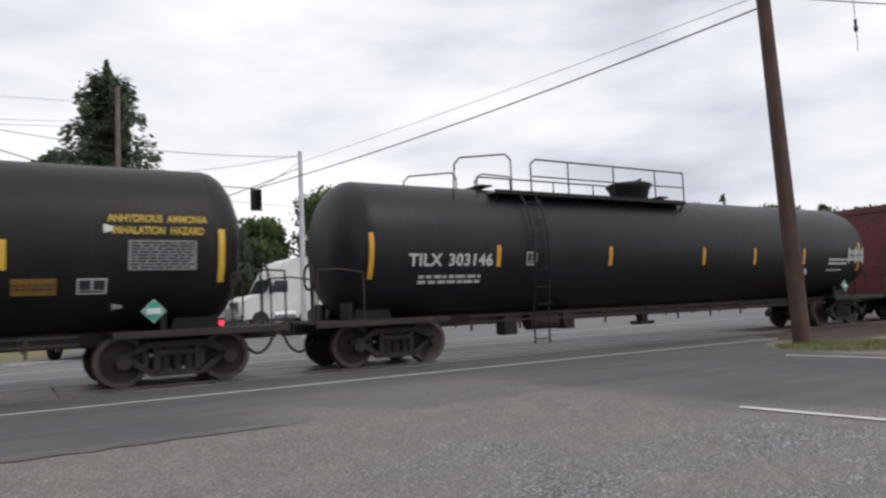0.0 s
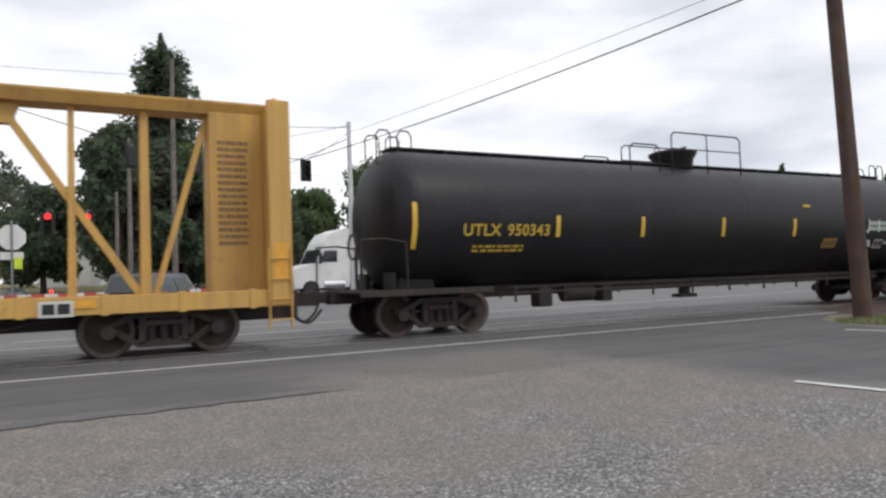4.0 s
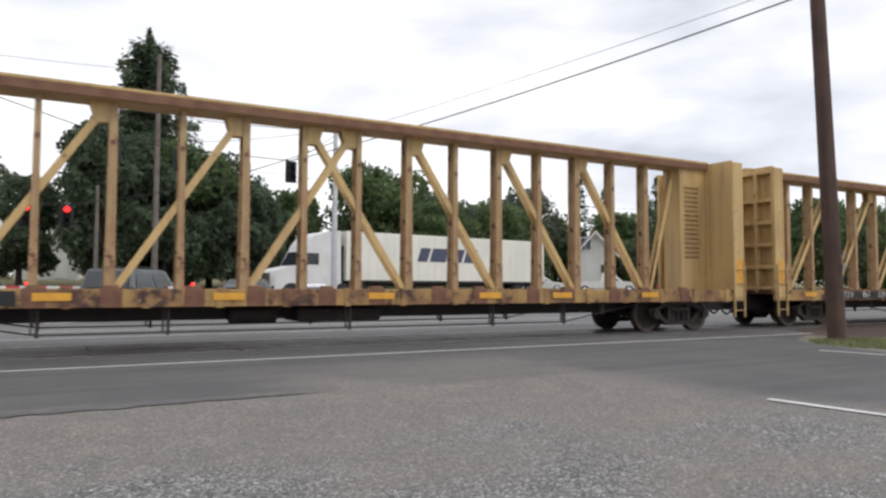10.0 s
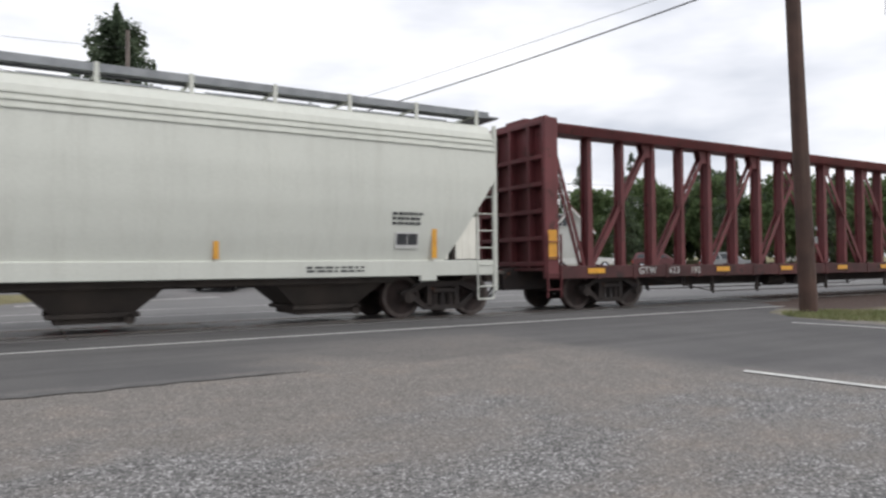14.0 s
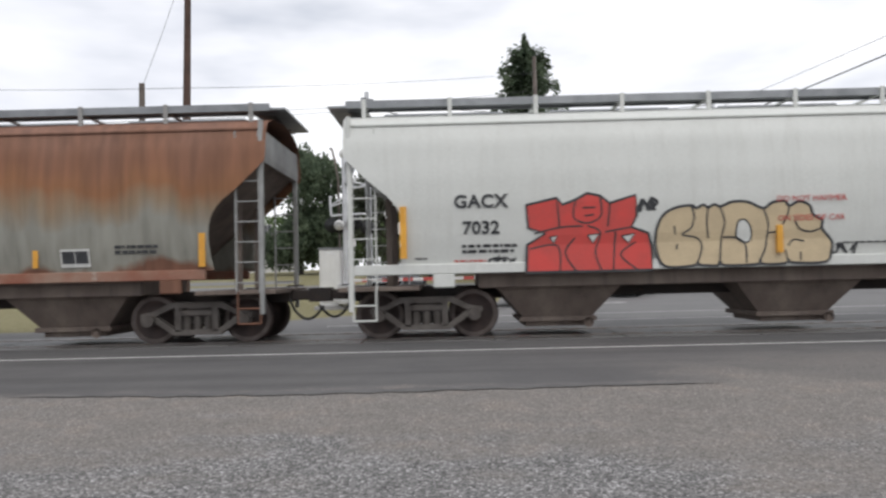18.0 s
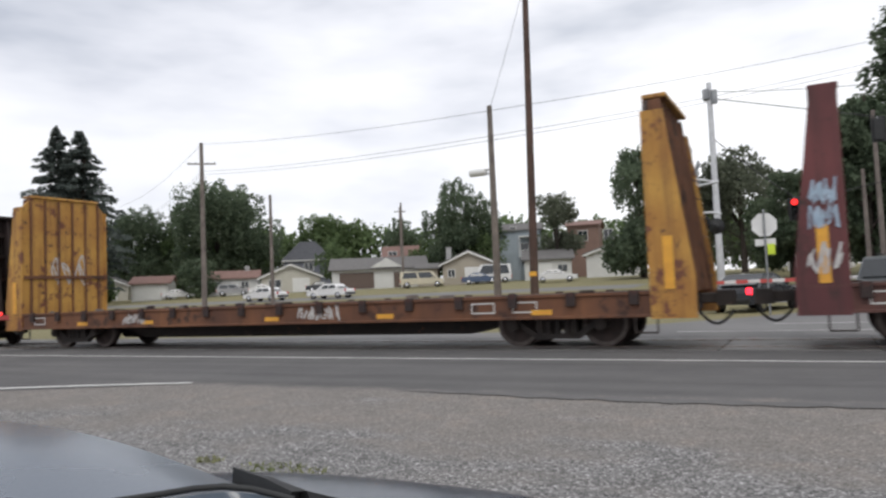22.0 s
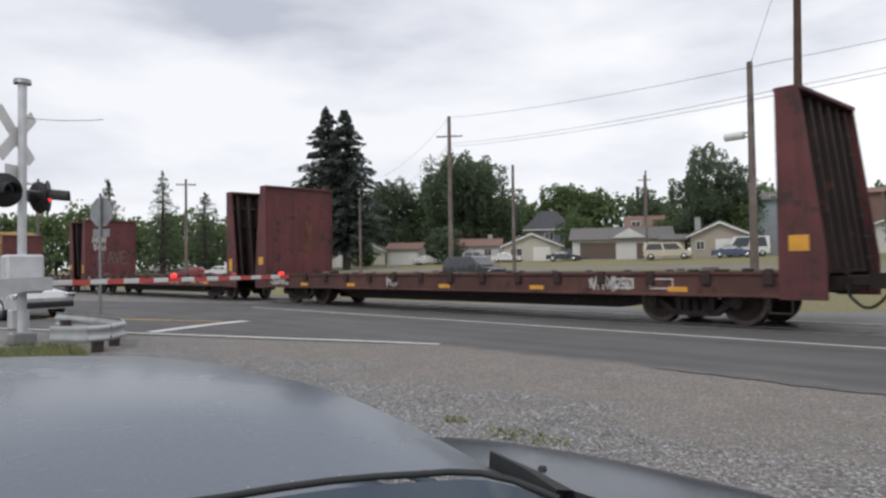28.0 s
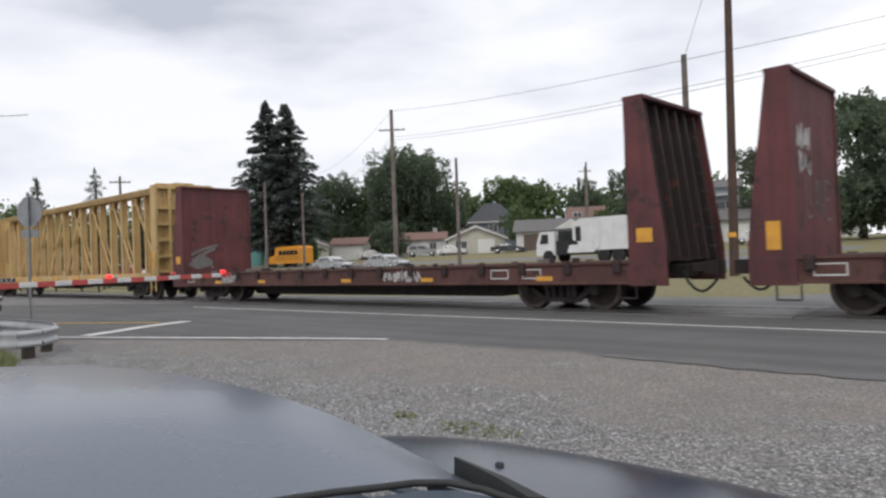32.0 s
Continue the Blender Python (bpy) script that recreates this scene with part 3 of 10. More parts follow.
def fat_word(word, x0, x1, z0, z1, w, rim, place):
    """Fat letters side by side: the meshes of their rims and of their fills. place(a, b, lift) gives the surface."""
    rims, fills = Geo(), Geo()
    cw = (x1 - x0) / len(word)
    n = 0
    for k, ch in enumerate(word):
        for path in FAT[ch]:
            pts = smooth_path([(x0 + cw * (k + 0.08 + 0.84 * a), z0 + w * 0.5 + (z1 - z0 - w) * b) for a, b in path], False, 7)
            for g, ww, lift in ((rims, w + 2 * rim, 0.006 + 0.005 * n), (fills, w, 0.0085 + 0.005 * n)):
                put = lambda a, b, lift=lift: place(a, b, lift)
                spray_line(g, pts, ww, put)
                for c in (pts[0], pts[-1]):
                    spray_fill(g, [(c[0] + ww / 2 * math.cos(q * math.pi / 8), c[1] + ww / 2 * math.sin(q * math.pi / 8)) for q in range(16)], lambda a, b, lift=lift: place(a, b, lift - 0.0008), 8)
            n += 1
    return rims, fills


# ---------------------------------------------------------------- ground
LEVELS = [(-1500, -0.36), (-1, -0.36), (7.3, -0.055), (8.6, -0.035), (18.5, -0.035), (30, -0.03), (50, 0.75), (76, 1.85), (110, 2.6), (200, 3.4), (1500, 3.4)]


def level(y):
    for (a, za), (b, zb) in zip(LEVELS, LEVELS[1:]):
        if y <= b:
            return za + (zb - za) * (y - a) / (b - a)
    return LEVELS[-1][1]


def sheet(name, outline, lift, material, label, category, step=4.0, thick=0.0):
    """A flat patch of any outline that follows the ground, lift metres above it."""
    bm = bmesh.new()
    f = bm.faces.new([bm.verts.new((x, y, 0)) for x, y in outline])
    ys = [p[1] for p in outline]
    for yc, _ in LEVELS:
        if min(ys) < yc < max(ys):
            bmesh.ops.bisect_plane(bm, geom=bm.verts[:] + bm.edges[:] + bm.faces[:], plane_co=(0, yc, 0), plane_no=(0, 1, 0))
    for v in bm.verts:
        frayed = name == "road" and v.co.y < 8.3 and v.co.y > 2.5 and -9.2 < v.co.x < 8.1
        v.co.z = level(v.co.y) + (0.0004 if frayed else lift)
    bmesh.ops.triangulate(bm, faces=[q for q in bm.faces if len(q.verts) > 4])
    bmesh.ops.recalc_face_normals(bm, faces=bm.faces)
    if sum(q.normal.z for q in bm.faces) < 0:
        bmesh.ops.reverse_faces(bm, faces=bm.faces)
    me = bpy.data.meshes.new(name)
    bm.to_mesh(me)
    bm.free()
    me.materials.append(material)
    return tagged(new(name, me), label, category, kind="structure")


def ground_material(name, road):
    """Fine grey gravel with worn tan dust, grass beyond; or, for the street, asphalt that the same dust covers at its frayed end."""
    m = bpy.data.materials.new(name)
    m.use_nodes = True
    n, l = m.node_tree.nodes, m.node_tree.links
    b = n["Principled BSDF"]
    co = n.new("ShaderNodeTexCoord")
    xyz = n.new("ShaderNodeSeparateXYZ")
    l.new(co.outputs["Object"], xyz.inputs["Vector"])

    def noise_of(scale, detail=5, rough=0.6):
        t = n.new("ShaderNodeTexNoise")
        t.inputs["Scale"].default_value, t.inputs["Detail"].default_value, t.inputs["Roughness"].default_value = scale, detail, rough
        l.new(co.outputs["Object"], t.inputs["Vector"])
        return t.outputs["Fac"]

    def put(socket, v):
        if isinstance(v, (int, float)):
            socket.default_value = v
        else:
            l.new(v, socket)

    def calc(op, a, c=0.0, d=0.0):
        q = n.new("ShaderNodeMath")
        q.operation = op
        put(q.inputs[0], a)
        put(q.inputs[1], c)
        put(q.inputs[2], d)
        return q.outputs[0]

    def rise(v, lo, hi, top=1.0):
        q = n.new("ShaderNodeMapRange")
        q.interpolation_type = 'SMOOTHSTEP'
        q.inputs["From Min"].default_value, q.inputs["From Max"].default_value = lo, hi
        q.inputs["To Max"].default_value = top
        put(q.inputs["Value"], v)
        return q.outputs["Result"]

    def ramp(fac, *stops):
        r = n.new("ShaderNodeValToRGB")
        while len(r.color_ramp.elements) < len(stops):
            r.color_ramp.elements.new(0.5)
        for e, (p, c) in zip(r.color_ramp.elements, stops):
            e.position, e.color = p, (*c, 1)
        l.new(fac, r.inputs["Fac"])
        return r.outputs["Color"]

    def mix(fac, a, c, kind='MIX'):
        x = n.new("ShaderNodeMix")
        x.data_type = 'RGBA'
        x.blend_type = kind
        put(x.inputs["Factor"], fac)
        l.new(a, x.inputs["A"])
        l.new(c, x.inputs["B"])
        return x.outputs["Result"]

    X, Y = xyz.outputs["X"], xyz.outputs["Y"]
    vo = n.new("ShaderNodeTexVoronoi")
    vo.inputs["Scale"].default_value = 60.0
    l.new(co.outputs["Object"], vo.inputs["Vector"])
    sep = n.new("ShaderNodeSeparateColor")
    l.new(vo.outputs["Color"], sep.inputs["Color"])
    stones = ramp(sep.outputs["Red"], (0.0, (0.070, 0.069, 0.070)), (0.45, (0.170, 0.167, 0.166)), (0.82, (0.262, 0.257, 0.255)), (1.0, (0.50, 0.49, 0.49)))
    stones = mix(0.55, stones, ramp(noise_of(2.6, 6, 0.7), (0.34, (0.62, 0.61, 0.60)), (0.66, (1.05, 1.05, 1.05))), 'MULTIPLY')
    dust = ramp(noise_of(60.0, 4), (0.3, (0.176, 0.160, 0.147)), (0.7, (0.236, 0.215, 0.198)))
    dust = mix(0.9, dust, ramp(noise_of(1.7, 6, 0.7), (0.32, (0.86, 0.87, 0.86)), (0.52, (1.0, 1.0, 1.0)), (0.70, (1.20, 1.13, 1.06))), 'MULTIPLY')
    # dust gathers in patches, most of all along the edge of the street
    band = calc('MULTIPLY', rise(Y, 4.2, 6.8, 0.20), rise(Y, 12.0, 8.0))
    swept = n.new("ShaderNodeMapping")
    swept.inputs["Scale"].default_value, swept.inputs["Rotation"].default_value = (0.45, 1.5, 1.0), (0, 0, radians(14))
    l.new(co.outputs["Object"], swept.inputs["Vector"])
    drift = n.new("ShaderNodeTexNoise")
    drift.inputs["Scale"].default_value, drift.inputs["Detail"].default_value, drift.inputs["Roughness"].default_value = 1.0, 8, 0.7
    l.new(swept.outputs["Vector"], drift.inputs["Vector"])
    patchy = calc('MULTIPLY_ADD', drift.outputs["Fac"], 0.5, calc('MULTIPLY', noise_of(0.62, 7, 0.66), 0.5))
    worn = rise(calc('ADD', calc('ADD', patchy, rise(X, -1.0, 4.0, 0.085)), band), 0.50, 0.68, 0.80)
    chips = n.new("ShaderNodeTexVoronoi")
    chips.inputs["Scale"].default_value = 58.0
    l.new(co.outputs["Object"], chips.inputs["Vector"])
    chip = n.new("ShaderNodeSeparateColor")
    l.new(chips.outputs["Color"], chip.inputs["Color"])
    dust = mix(0.75, dust, ramp(chip.outputs["Green"], (0.0, (0.48, 0.48, 0.49)), (0.55, (0.98, 0.98, 0.98)), (0.9, (1.18, 1.18, 1.18)), (1.0, (1.95, 1.97, 2.0))), 'MULTIPLY')
    gravel = mix(worn, stones, dust)
    if road:
        grit = ramp(noise_of(130.0, 3), (0.3, (0.088, 0.086, 0.088)), (0.7, (0.128, 0.125, 0.126)))
        tar = mix(0.7, grit, ramp(noise_of(0.45, 7, 0.68), (0.36, (0.80, 0.80, 0.81)), (0.64, (1.14, 1.13, 1.11))), 'MULTIPLY')
        drawn = n.new("ShaderNodeMapping")
        drawn.inputs["Scale"].default_value = (0.12, 2.2, 1.0)
        l.new(co.outputs["Object"], drawn.inputs["Vector"])
        lane = n.new("ShaderNodeTexNoise")
        lane.inputs["Scale"].default_value, lane.inputs["Detail"].default_value = 1.0, 6
        l.new(drawn.outputs["Vector"], lane.inputs["Vector"])
        tar = mix(0.8, tar, ramp(lane.outputs["Fac"], (0.34, (0.82, 0.82, 0.82)), (0.5, (1.0, 1.0, 1.0)), (0.68, (1.14, 1.13, 1.12))), 'MULTIPLY')
        wob = calc('MULTIPLY_ADD', noise_of(1.1, 6, 0.65), 1.8, -0.9)
        s = calc('ADD', calc('MULTIPLY_ADD', X, 0.9, -11.25), calc('ADD', Y, wob))
        near_end = calc('MULTIPLY', rise(s, 1.7, 0.0), rise(calc('ADD', X, wob), 2.2, 3.8))
        wedge = calc('MULTIPLY', calc('MULTIPLY', rise(calc('ADD', X, wob), 2.4, 5.2), rise(calc('ADD', X, wob), 7.5, 6.6)), rise(calc('ADD', Y, wob), 11.0, 9.0, 0.6))
        strip = calc('MULTIPLY', rise(calc('MULTIPLY_ADD', wob, 0.55, Y), 8.05, 7.5), calc('MULTIPLY', rise(X, -9.6, -8.6), rise(X, 8.0, 6.5)))
        cover = calc('MAXIMUM', calc('MAXIMUM', near_end, wedge), strip)
        base = mix(cover, tar, gravel)
    else:
        grass = ramp(noise_of(7.0, 8, 0.7), (0.3, (0.11, 0.108, 0.05)), (0.5, (0.20, 0.182, 0.095)), (0.7, (0.27, 0.235, 0.14)))
        far = rise(calc('MULTIPLY_ADD', noise_of(0.8, 4), 2.2, Y), 18.3, 18.9)
        isle = calc('MULTIPLY', rise(calc('MULTIPLY_ADD', noise_of(0.9, 4), 1.6, X), 15.1, 15.6), rise(calc('MULTIPLY_ADD', noise_of(1.3, 5), 2.4, Y), 12.4, 11.2))
        isle = calc('MULTIPLY', isle, rise(noise_of(2.4, 6, 0.7), 0.36, 0.56, 0.9))
        soil = ramp(noise_of(14.0, 6, 0.7), (0.3, (0.050, 0.034, 0.030)), (0.7, (0.105, 0.075, 0.064)))
        bed = calc('MULTIPLY', calc('MULTIPLY', rise(calc('MULTIPLY_ADD', noise_of(0.9, 4), 1.2, X), 17.2, 18.2), rise(calc('MULTIPLY_ADD', noise_of(1.1, 4), 1.0, Y), 9.6, 10.6)), rise(Y, 18.6, 17.4))
        base = mix(bed, mix(calc('MAXIMUM', far, isle), gravel, grass), soil)
    l.new(base, b.inputs["Base Color"])
    b.inputs["Roughness"].default_value = 0.9
    b.inputs["Specular IOR Level"].default_value = 0.25
    bu = n.new("ShaderNodeBump")
    bu.inputs["Strength"].default_value, bu.inputs["Distance"].default_value = (0.65, 0.013)
    stony = calc('SUBTRACT', 1.0, vo.outputs["Distance"])
    l.new(calc('ADD', calc('MULTIPLY', stony, cover), calc('MULTIPLY', noise_of(140.0, 3), 0.25)) if road else stony, bu.inputs["Height"])
    l.new(bu.outputs["Normal"], b.inputs["Normal"])
    return m


M_ASPHALT = ground_material("street_asphalt", True)


def build_ground():
    xs = [-1500, -600, -250, -120, -60, -30, -15, 0, 15, 30, 60, 120, 250, 600, 1500]
    ys = sorted({y for y, _ in LEVELS} | {-600.0, -200.0, -60.0, -20.0, -8.0, 3.0, 12.0, 24.0, 45.0, 76.0, 140.0, 400.0, 800.0})
    g = Geo()
    nx = len(xs)
    g.add([(x, y, level(y)) for y in ys for x in xs],
          [(j * nx + i, j * nx + i + 1, (j + 1) * nx + i + 1, (j + 1) * nx + i) for j in range(len(ys) - 1) for i in range(nx - 1)])
    tagged(new("ground", g.mesh("ground", ground_material("gravel_and_grass", False))), "grey crushed gravel lot with worn dusty patches, grass beyond the tracks", "ground", kind="structure")


build_ground()

# Street along the tracks, with the branch that leaves to the left and the side road to the right.
edge = [(-60, -9.3), (-30, 0.65), (-17.1, 4.85), (-11.8, 6.5), (-9.0, 7.45)]
rnd = random.Random(4)
edge += [(x, 7.58 + 0.08 * math.sin(x * 1.3) + rnd.uniform(-0.06, 0.06) + (0.0 if x < 1 else 0.08 * (x - 1))) for x in [i * 0.5 - 8.5 for i in range(24)]]
edge += [(4.0, 7.7), (5.2, 6.9), (6.3, 6.0), (7.1, 5.1), (7.75, 3.4), (8.0, 2.0), (8.0, -60), (15.6, -60), (15.5, 2.0), (14.6, 5.1), (14.0, 7.6), (14.2, 8.8), (15.2, 10.2), (17.3, 11.3), (18.6, 12.6),
         (18.6, 13.2), (-21.5, 13.2), (-24, 12.6), (-40, 7.4), (-60, 0.9)]
sheet("road", edge, 0.004, M_ASPHALT, "dark grey asphalt street with a frayed gravel edge", "road")
sheet("road_far", [(-22, 15.7), (18.6, 15.7), (90, 17.5), (90, 36), (36, 38), (24, 50), (14, 60), (5.5, 60), (2.2, 31), (-2.5, 23.5), (-6.5, 18.6), (-22, 17.2)], 0.006, M_ASPHALT_OLD,
      "pale worn asphalt of the intersection beyond the tracks", "road")
sheet("street_behind", [(-260, 35.5), (-9, 35.5), (1, 33), (4, 48), (-9, 49.5), (-260, 49.5)], 0.006, M_ASPHALT_OLD, "grey street in front of the houses", "road")
sheet("street_upper", [(-260, 52.8), (-12, 52.8), (-12, 58.4), (-260, 58.4)], 0.006, M_ASPHALT_OLD, "narrow grey street before the lawns", "road")


def line(name, pts, w, material, label, lift=0.013, taper=False):
    """A painted line along points; tapered, it thins out towards its ends."""
    left, right = [], []
    for i, p in enumerate(pts):
        a, b = Vector(pts[max(i - 1, 0)]), Vector(pts[min(i + 1, len(pts) - 1)])
        d = (b - a).normalized()
        f = min(1.0, 0.05 + 4.0 * min(i, len(pts) - 1 - i) / len(pts)) * (1 + 0.35 * math.sin(i * 2.3)) if taper else 1.0
        n = Vector((-d.y, d.x)) * w / 2 * f
        left.append(tuple(Vector(p) + n))
        right.append(tuple(Vector(p) - n))
    return sheet(name, left + right[::-1], lift, material, label, "road marking")


line("edge_line", [(-21.6, 11.4), (17.6, 11.4)], 0.12, M_PAINT_WHITE, "long white edge line painted along the tracks")
line("edge_line", [(-8.48, 7.78), (-11.7, 6.77), (-17.0, 5.14), (-32.0, 0.5)], 0.12, M_PAINT_WHITE, "white edge line painted beside the gravel")
line("stop_line", [(-16.0, 8.26), (-15.56, 5.79)], 0.42, M_PAINT_WHITE, "broad white stop line before the tracks")
line("centre_line", [(-16.4, 7.8), (-20.25, 6.54), (-40, 0.2)], 0.12, M_PAINT_YELLOW, "worn yellow centre line")
line("edge_line", [(7.45, 5.27), (8.06, 3.44), (8.2, 2.9), (8.25, -30)], 0.13, M_PAINT_WHITE, "white edge line of the side road beside the gravel")
line("edge_line", [(13.04, 8.26), (14.15, 5.07), (15.0, 2.4), (15.1, -30)], 0.11, M_PAINT_WHITE, "white edge line of the side road beside the grass")
line("edge_line", [(-1.0, 20.6), (30, 22.6), (60, 24.0)], 0.14, M_PAINT_WHITE, "white line across the far asphalt")
line("edge_line", [(-3.0, 17.9), (18, 18.3)], 0.12, M_PAINT_WHITE, "worn white line beyond the tracks")
line("stop_line", [(0.2, 25.5), (7.0, 28.0)], 0.4, M_PAINT_WHITE, "white stop line of the far street")
line("tar_seam", [(x, 7.66 + 0.05 * math.sin(x * 1.1) + 0.015 * math.sin(x * 5.1)) for x in [-4.7 + 0.2 * i for i in range(40)]], 0.24, M_TAR, "dark broken seam along the asphalt edge", 0.010, True)


def build_track():
    """Rails, sunk between concrete crossing panels in the street and on ties and ballast beyond it."""
    def rail_profile(y):
        return [(y - 0.036, 0.0), (y + 0.036, 0.0), (y + 0.036, -0.035), (y + 0.009, -0.05), (y + 0.009, -0.13), (y + 0.07, -0.15), (y + 0.07, -0.17),
                (y - 0.07, -0.17), (y - 0.07, -0.15), (y - 0.009, -0.13), (y - 0.009, -0.05), (y - 0.036, -0.035)]
    tr = thing("railway_track", pose(0, TRACK, 0), "single railway track with shiny rail heads through the street", "track", kind="structure")
    for s in (-1, 1):
        part("rail", Geo().prism(rail_profile(s * RAILS), -420, 420, "x"), M_RAIL, tr, "worn steel rail with a bright head")
    # crossing panels
    x = -21.0
    k = 0
    while x < 18.2:
        for y0, y1, nm in ((-RAILS + 0.10, RAILS - 0.10, "gauge_panel"), (-RAILS - 0.62, -RAILS - 0.05, "field_panel"), (RAILS + 0.05, RAILS + 0.62, "field_panel")):
            part(nm, lambda: Geo().box(0.015, 2.42, y0, y1, -0.16, -0.012, 0.012), M_PANEL, tr, at=pose(x, 0, 0), key=("panel", round(y0, 2)))
        x += 2.44
    for s, a, b in ((1, 18.6, 420), (-1, -420, -21.4)):
        part("ballast", Geo().prism([(-2.6, -0.4), (-1.7, -0.10), (1.7, -0.10), (2.6, -0.4)], a, b, "x"), M_BALLAST, tr, "bed of dark crushed stone")
    for i in range(150):
        for x in (18.9 + i * 0.54, -21.7 - i * 0.54):
            part("tie", lambda: Geo().box(-0.115, 0.115, -1.3, 1.3, -0.20, -0.07, 0.01), M_TIE, tr, at=pose(x, 0, 0), key="tie")


build_track()


# ---------------------------------------------------------------- the train
TRAIN = []


def railcar(name, u, label, group="freight cars of the train"):
    """A car whose middle stands at x = u at 0 s."""
    car = thing(name, pose(u, TRACK, 0), label, "freight car", group)
    TRAIN.append((car, u))
    return car


def side_frame():
    """Cast side frame: a bowed top member over two three-cornered windows, with a spring opening between."""
    g = Geo()
    g.prism([(-1.06, 0.58), (-0.80, 0.63), (-0.50, 0.79), (0.50, 0.79), (0.80, 0.63), (1.06, 0.58), (1.06, 0.49), (0.80, 0.53), (0.46, 0.68), (-0.46, 0.68), (-0.80, 0.53), (-1.06, 0.49)], -0.09, 0.09)
    g.prism([(-0.80, 0.42), (-0.44, 0.17), (0.44, 0.17), (0.80, 0.42), (0.76, 0.53), (0.40, 0.27), (-0.40, 0.27), (-0.76, 0.53)], -0.08, 0.08)
    for x in (-0.35, 0.35):
        g.box(x - 0.055, x + 0.055, -0.08, 0.08, 0.24, 0.70)
    for x in (-0.9, 0.9):
        g.box(x - 0.12, x + 0.12, -0.10, 0.10, 0.37, 0.58, 0.03)
    return g


def axle_cap():
    return Geo().cyl((0, -0.09, 0), (0, -0.19, 0), 0.12, 14).cyl((0, -0.19, 0), (0, -0.21, 0), 0.06, 8)


def spring_nest():
    g = Geo()
    for x in (-0.2, 0.0, 0.2):
        for k in range(5):
            g.cyl((x, 0, 0.27 + k * 0.052), (x, 0, 0.30 + k * 0.052), 0.09, 8)
        g.cyl((x, 0, 0.26), (x, 0, 0.54), 0.06, 8)
    g.box(-0.30, 0.30, -0.12, 0.12, 0.53, 0.64, 0.02)
    return g


def truck_frame():
    g = Geo()
    g.box(-0.22, 0.22, -1.0, 1.0, 0.50, 0.74, 0.03)
    for x in (-0.9, 0.9):
        g.cyl((x, -1.0, 0.46), (x, 1.0, 0.46), 0.085, 10)
    for y in (-0.6, 0.6):
        g.box(-0.55, 0.55, y - 0.04, y + 0.04, 0.36, 0.44)
    return g


def wheel_geo():
    g = Geo()
    g.cur = 1     # the worn outer ring
    g.revolve([(-0.0655, 0.372), (-0.0665, 0.40), (-0.0655, 0.452)], axis="y", n=28)
    g.cur = 0
    g.revolve([(-0.07, 0.0), (-0.07, 0.12), (-0.05, 0.14), (-0.03, 0.33), (-0.065, 0.37), (-0.065, 0.458), (0.055, 0.464), (0.075, 0.485), (0.085, 0.47), (0.085, 0.37), (0.03, 0.33), (0.05, 0.14), (0.08, 0.12), (0.08, 0.0)], axis="y", n=28)
    return g


def truck(car, x, steel=None):
    steel = steel or M_UNDER
    t = part("truck", truck_frame, steel, car, "cast steel wheel truck coated in grime", pose(x, 0, 0), ("truck", steel.name))
    for s in (-1, 1):
        turn = 0 if s < 0 else 180
        part("side_frame", side_frame, steel, t, "open cast side frame", pose(0, s * 1.0, 0, 0, 0, turn), ("sframe", steel.name))
        part("spring_nest", spring_nest, steel, t, "coil springs", pose(0, s * 1.0, 0), ("springs", steel.name))
        for a in (-0.9, 0.9):
            part("axle_cap", axle_cap, steel, t, "", pose(a, s * 1.0, 0.46, 0, 0, turn), ("axlecap", steel.name))
            part("wheel", wheel_geo, [M_WHEEL, M_WHEEL_RIM], t, "", pose(a, s * RAILS, 0.46, 0, 0, turn), "wheel")


def coupler(car, x, s):
    """Coupler, its shank and the sagging air hose at an end (s: which way it points)."""
    def geo():
        g = Geo()
        g.box(-0.9, 0.0, -0.17, 0.17, 0.72, 1.02, 0.03)
        g.box(0.0, 0.45, -0.08, 0.08, 0.76, 0.96, 0.02)
        g.prism([(0.40, -0.16), (0.40, 0.16), (0.55, 0.20), (0.72, 0.20), (0.74, 0.08), (0.62, 0.06), (0.60, -0.06), (0.72, -0.10), (0.70, -0.18)], 0.72, 1.0, "z")
        g.beam((0.1, -0.7, 1.05), (0.1, 0.7, 1.05), 0.03, 0.03)
        return g
    c = part("coupler", geo, M_UNDER, car, "knuckle coupler", pose(x, 0, 0, 0, 0, 0 if s > 0 else 180), "coupler")

    def hose():
        pts = [(0.05, -0.35, 0.80)] + [(0.05 + 0.68 * k / 7, -0.35 + 0.05 * k / 7, 0.80 - 0.42 * math.sin(math.pi * (0.1 + 0.75 * k / 7)) ** 1.2) for k in range(1, 8)]
        return Geo().tube(pts, 0.028, 7)
    part("air_hose", hose, M_DARK, c, "black rubber air hose", None, "hose")


def ladder_geo(h, w=0.42, rungs=5, r=0.014):
    g = Geo()
    g.box(-w / 2 - 0.03, -w / 2, -0.03, 0.03, 0, h, 0.004)
    g.box(w / 2, w / 2 + 0.03, -0.03, 0.03, 0, h, 0.004)
    for i in range(rungs):
        z = h * (i + 0.5) / rungs
        g.cyl((-w / 2, -0.02, z), (w / 2, -0.02, z), r, 6)
    return g


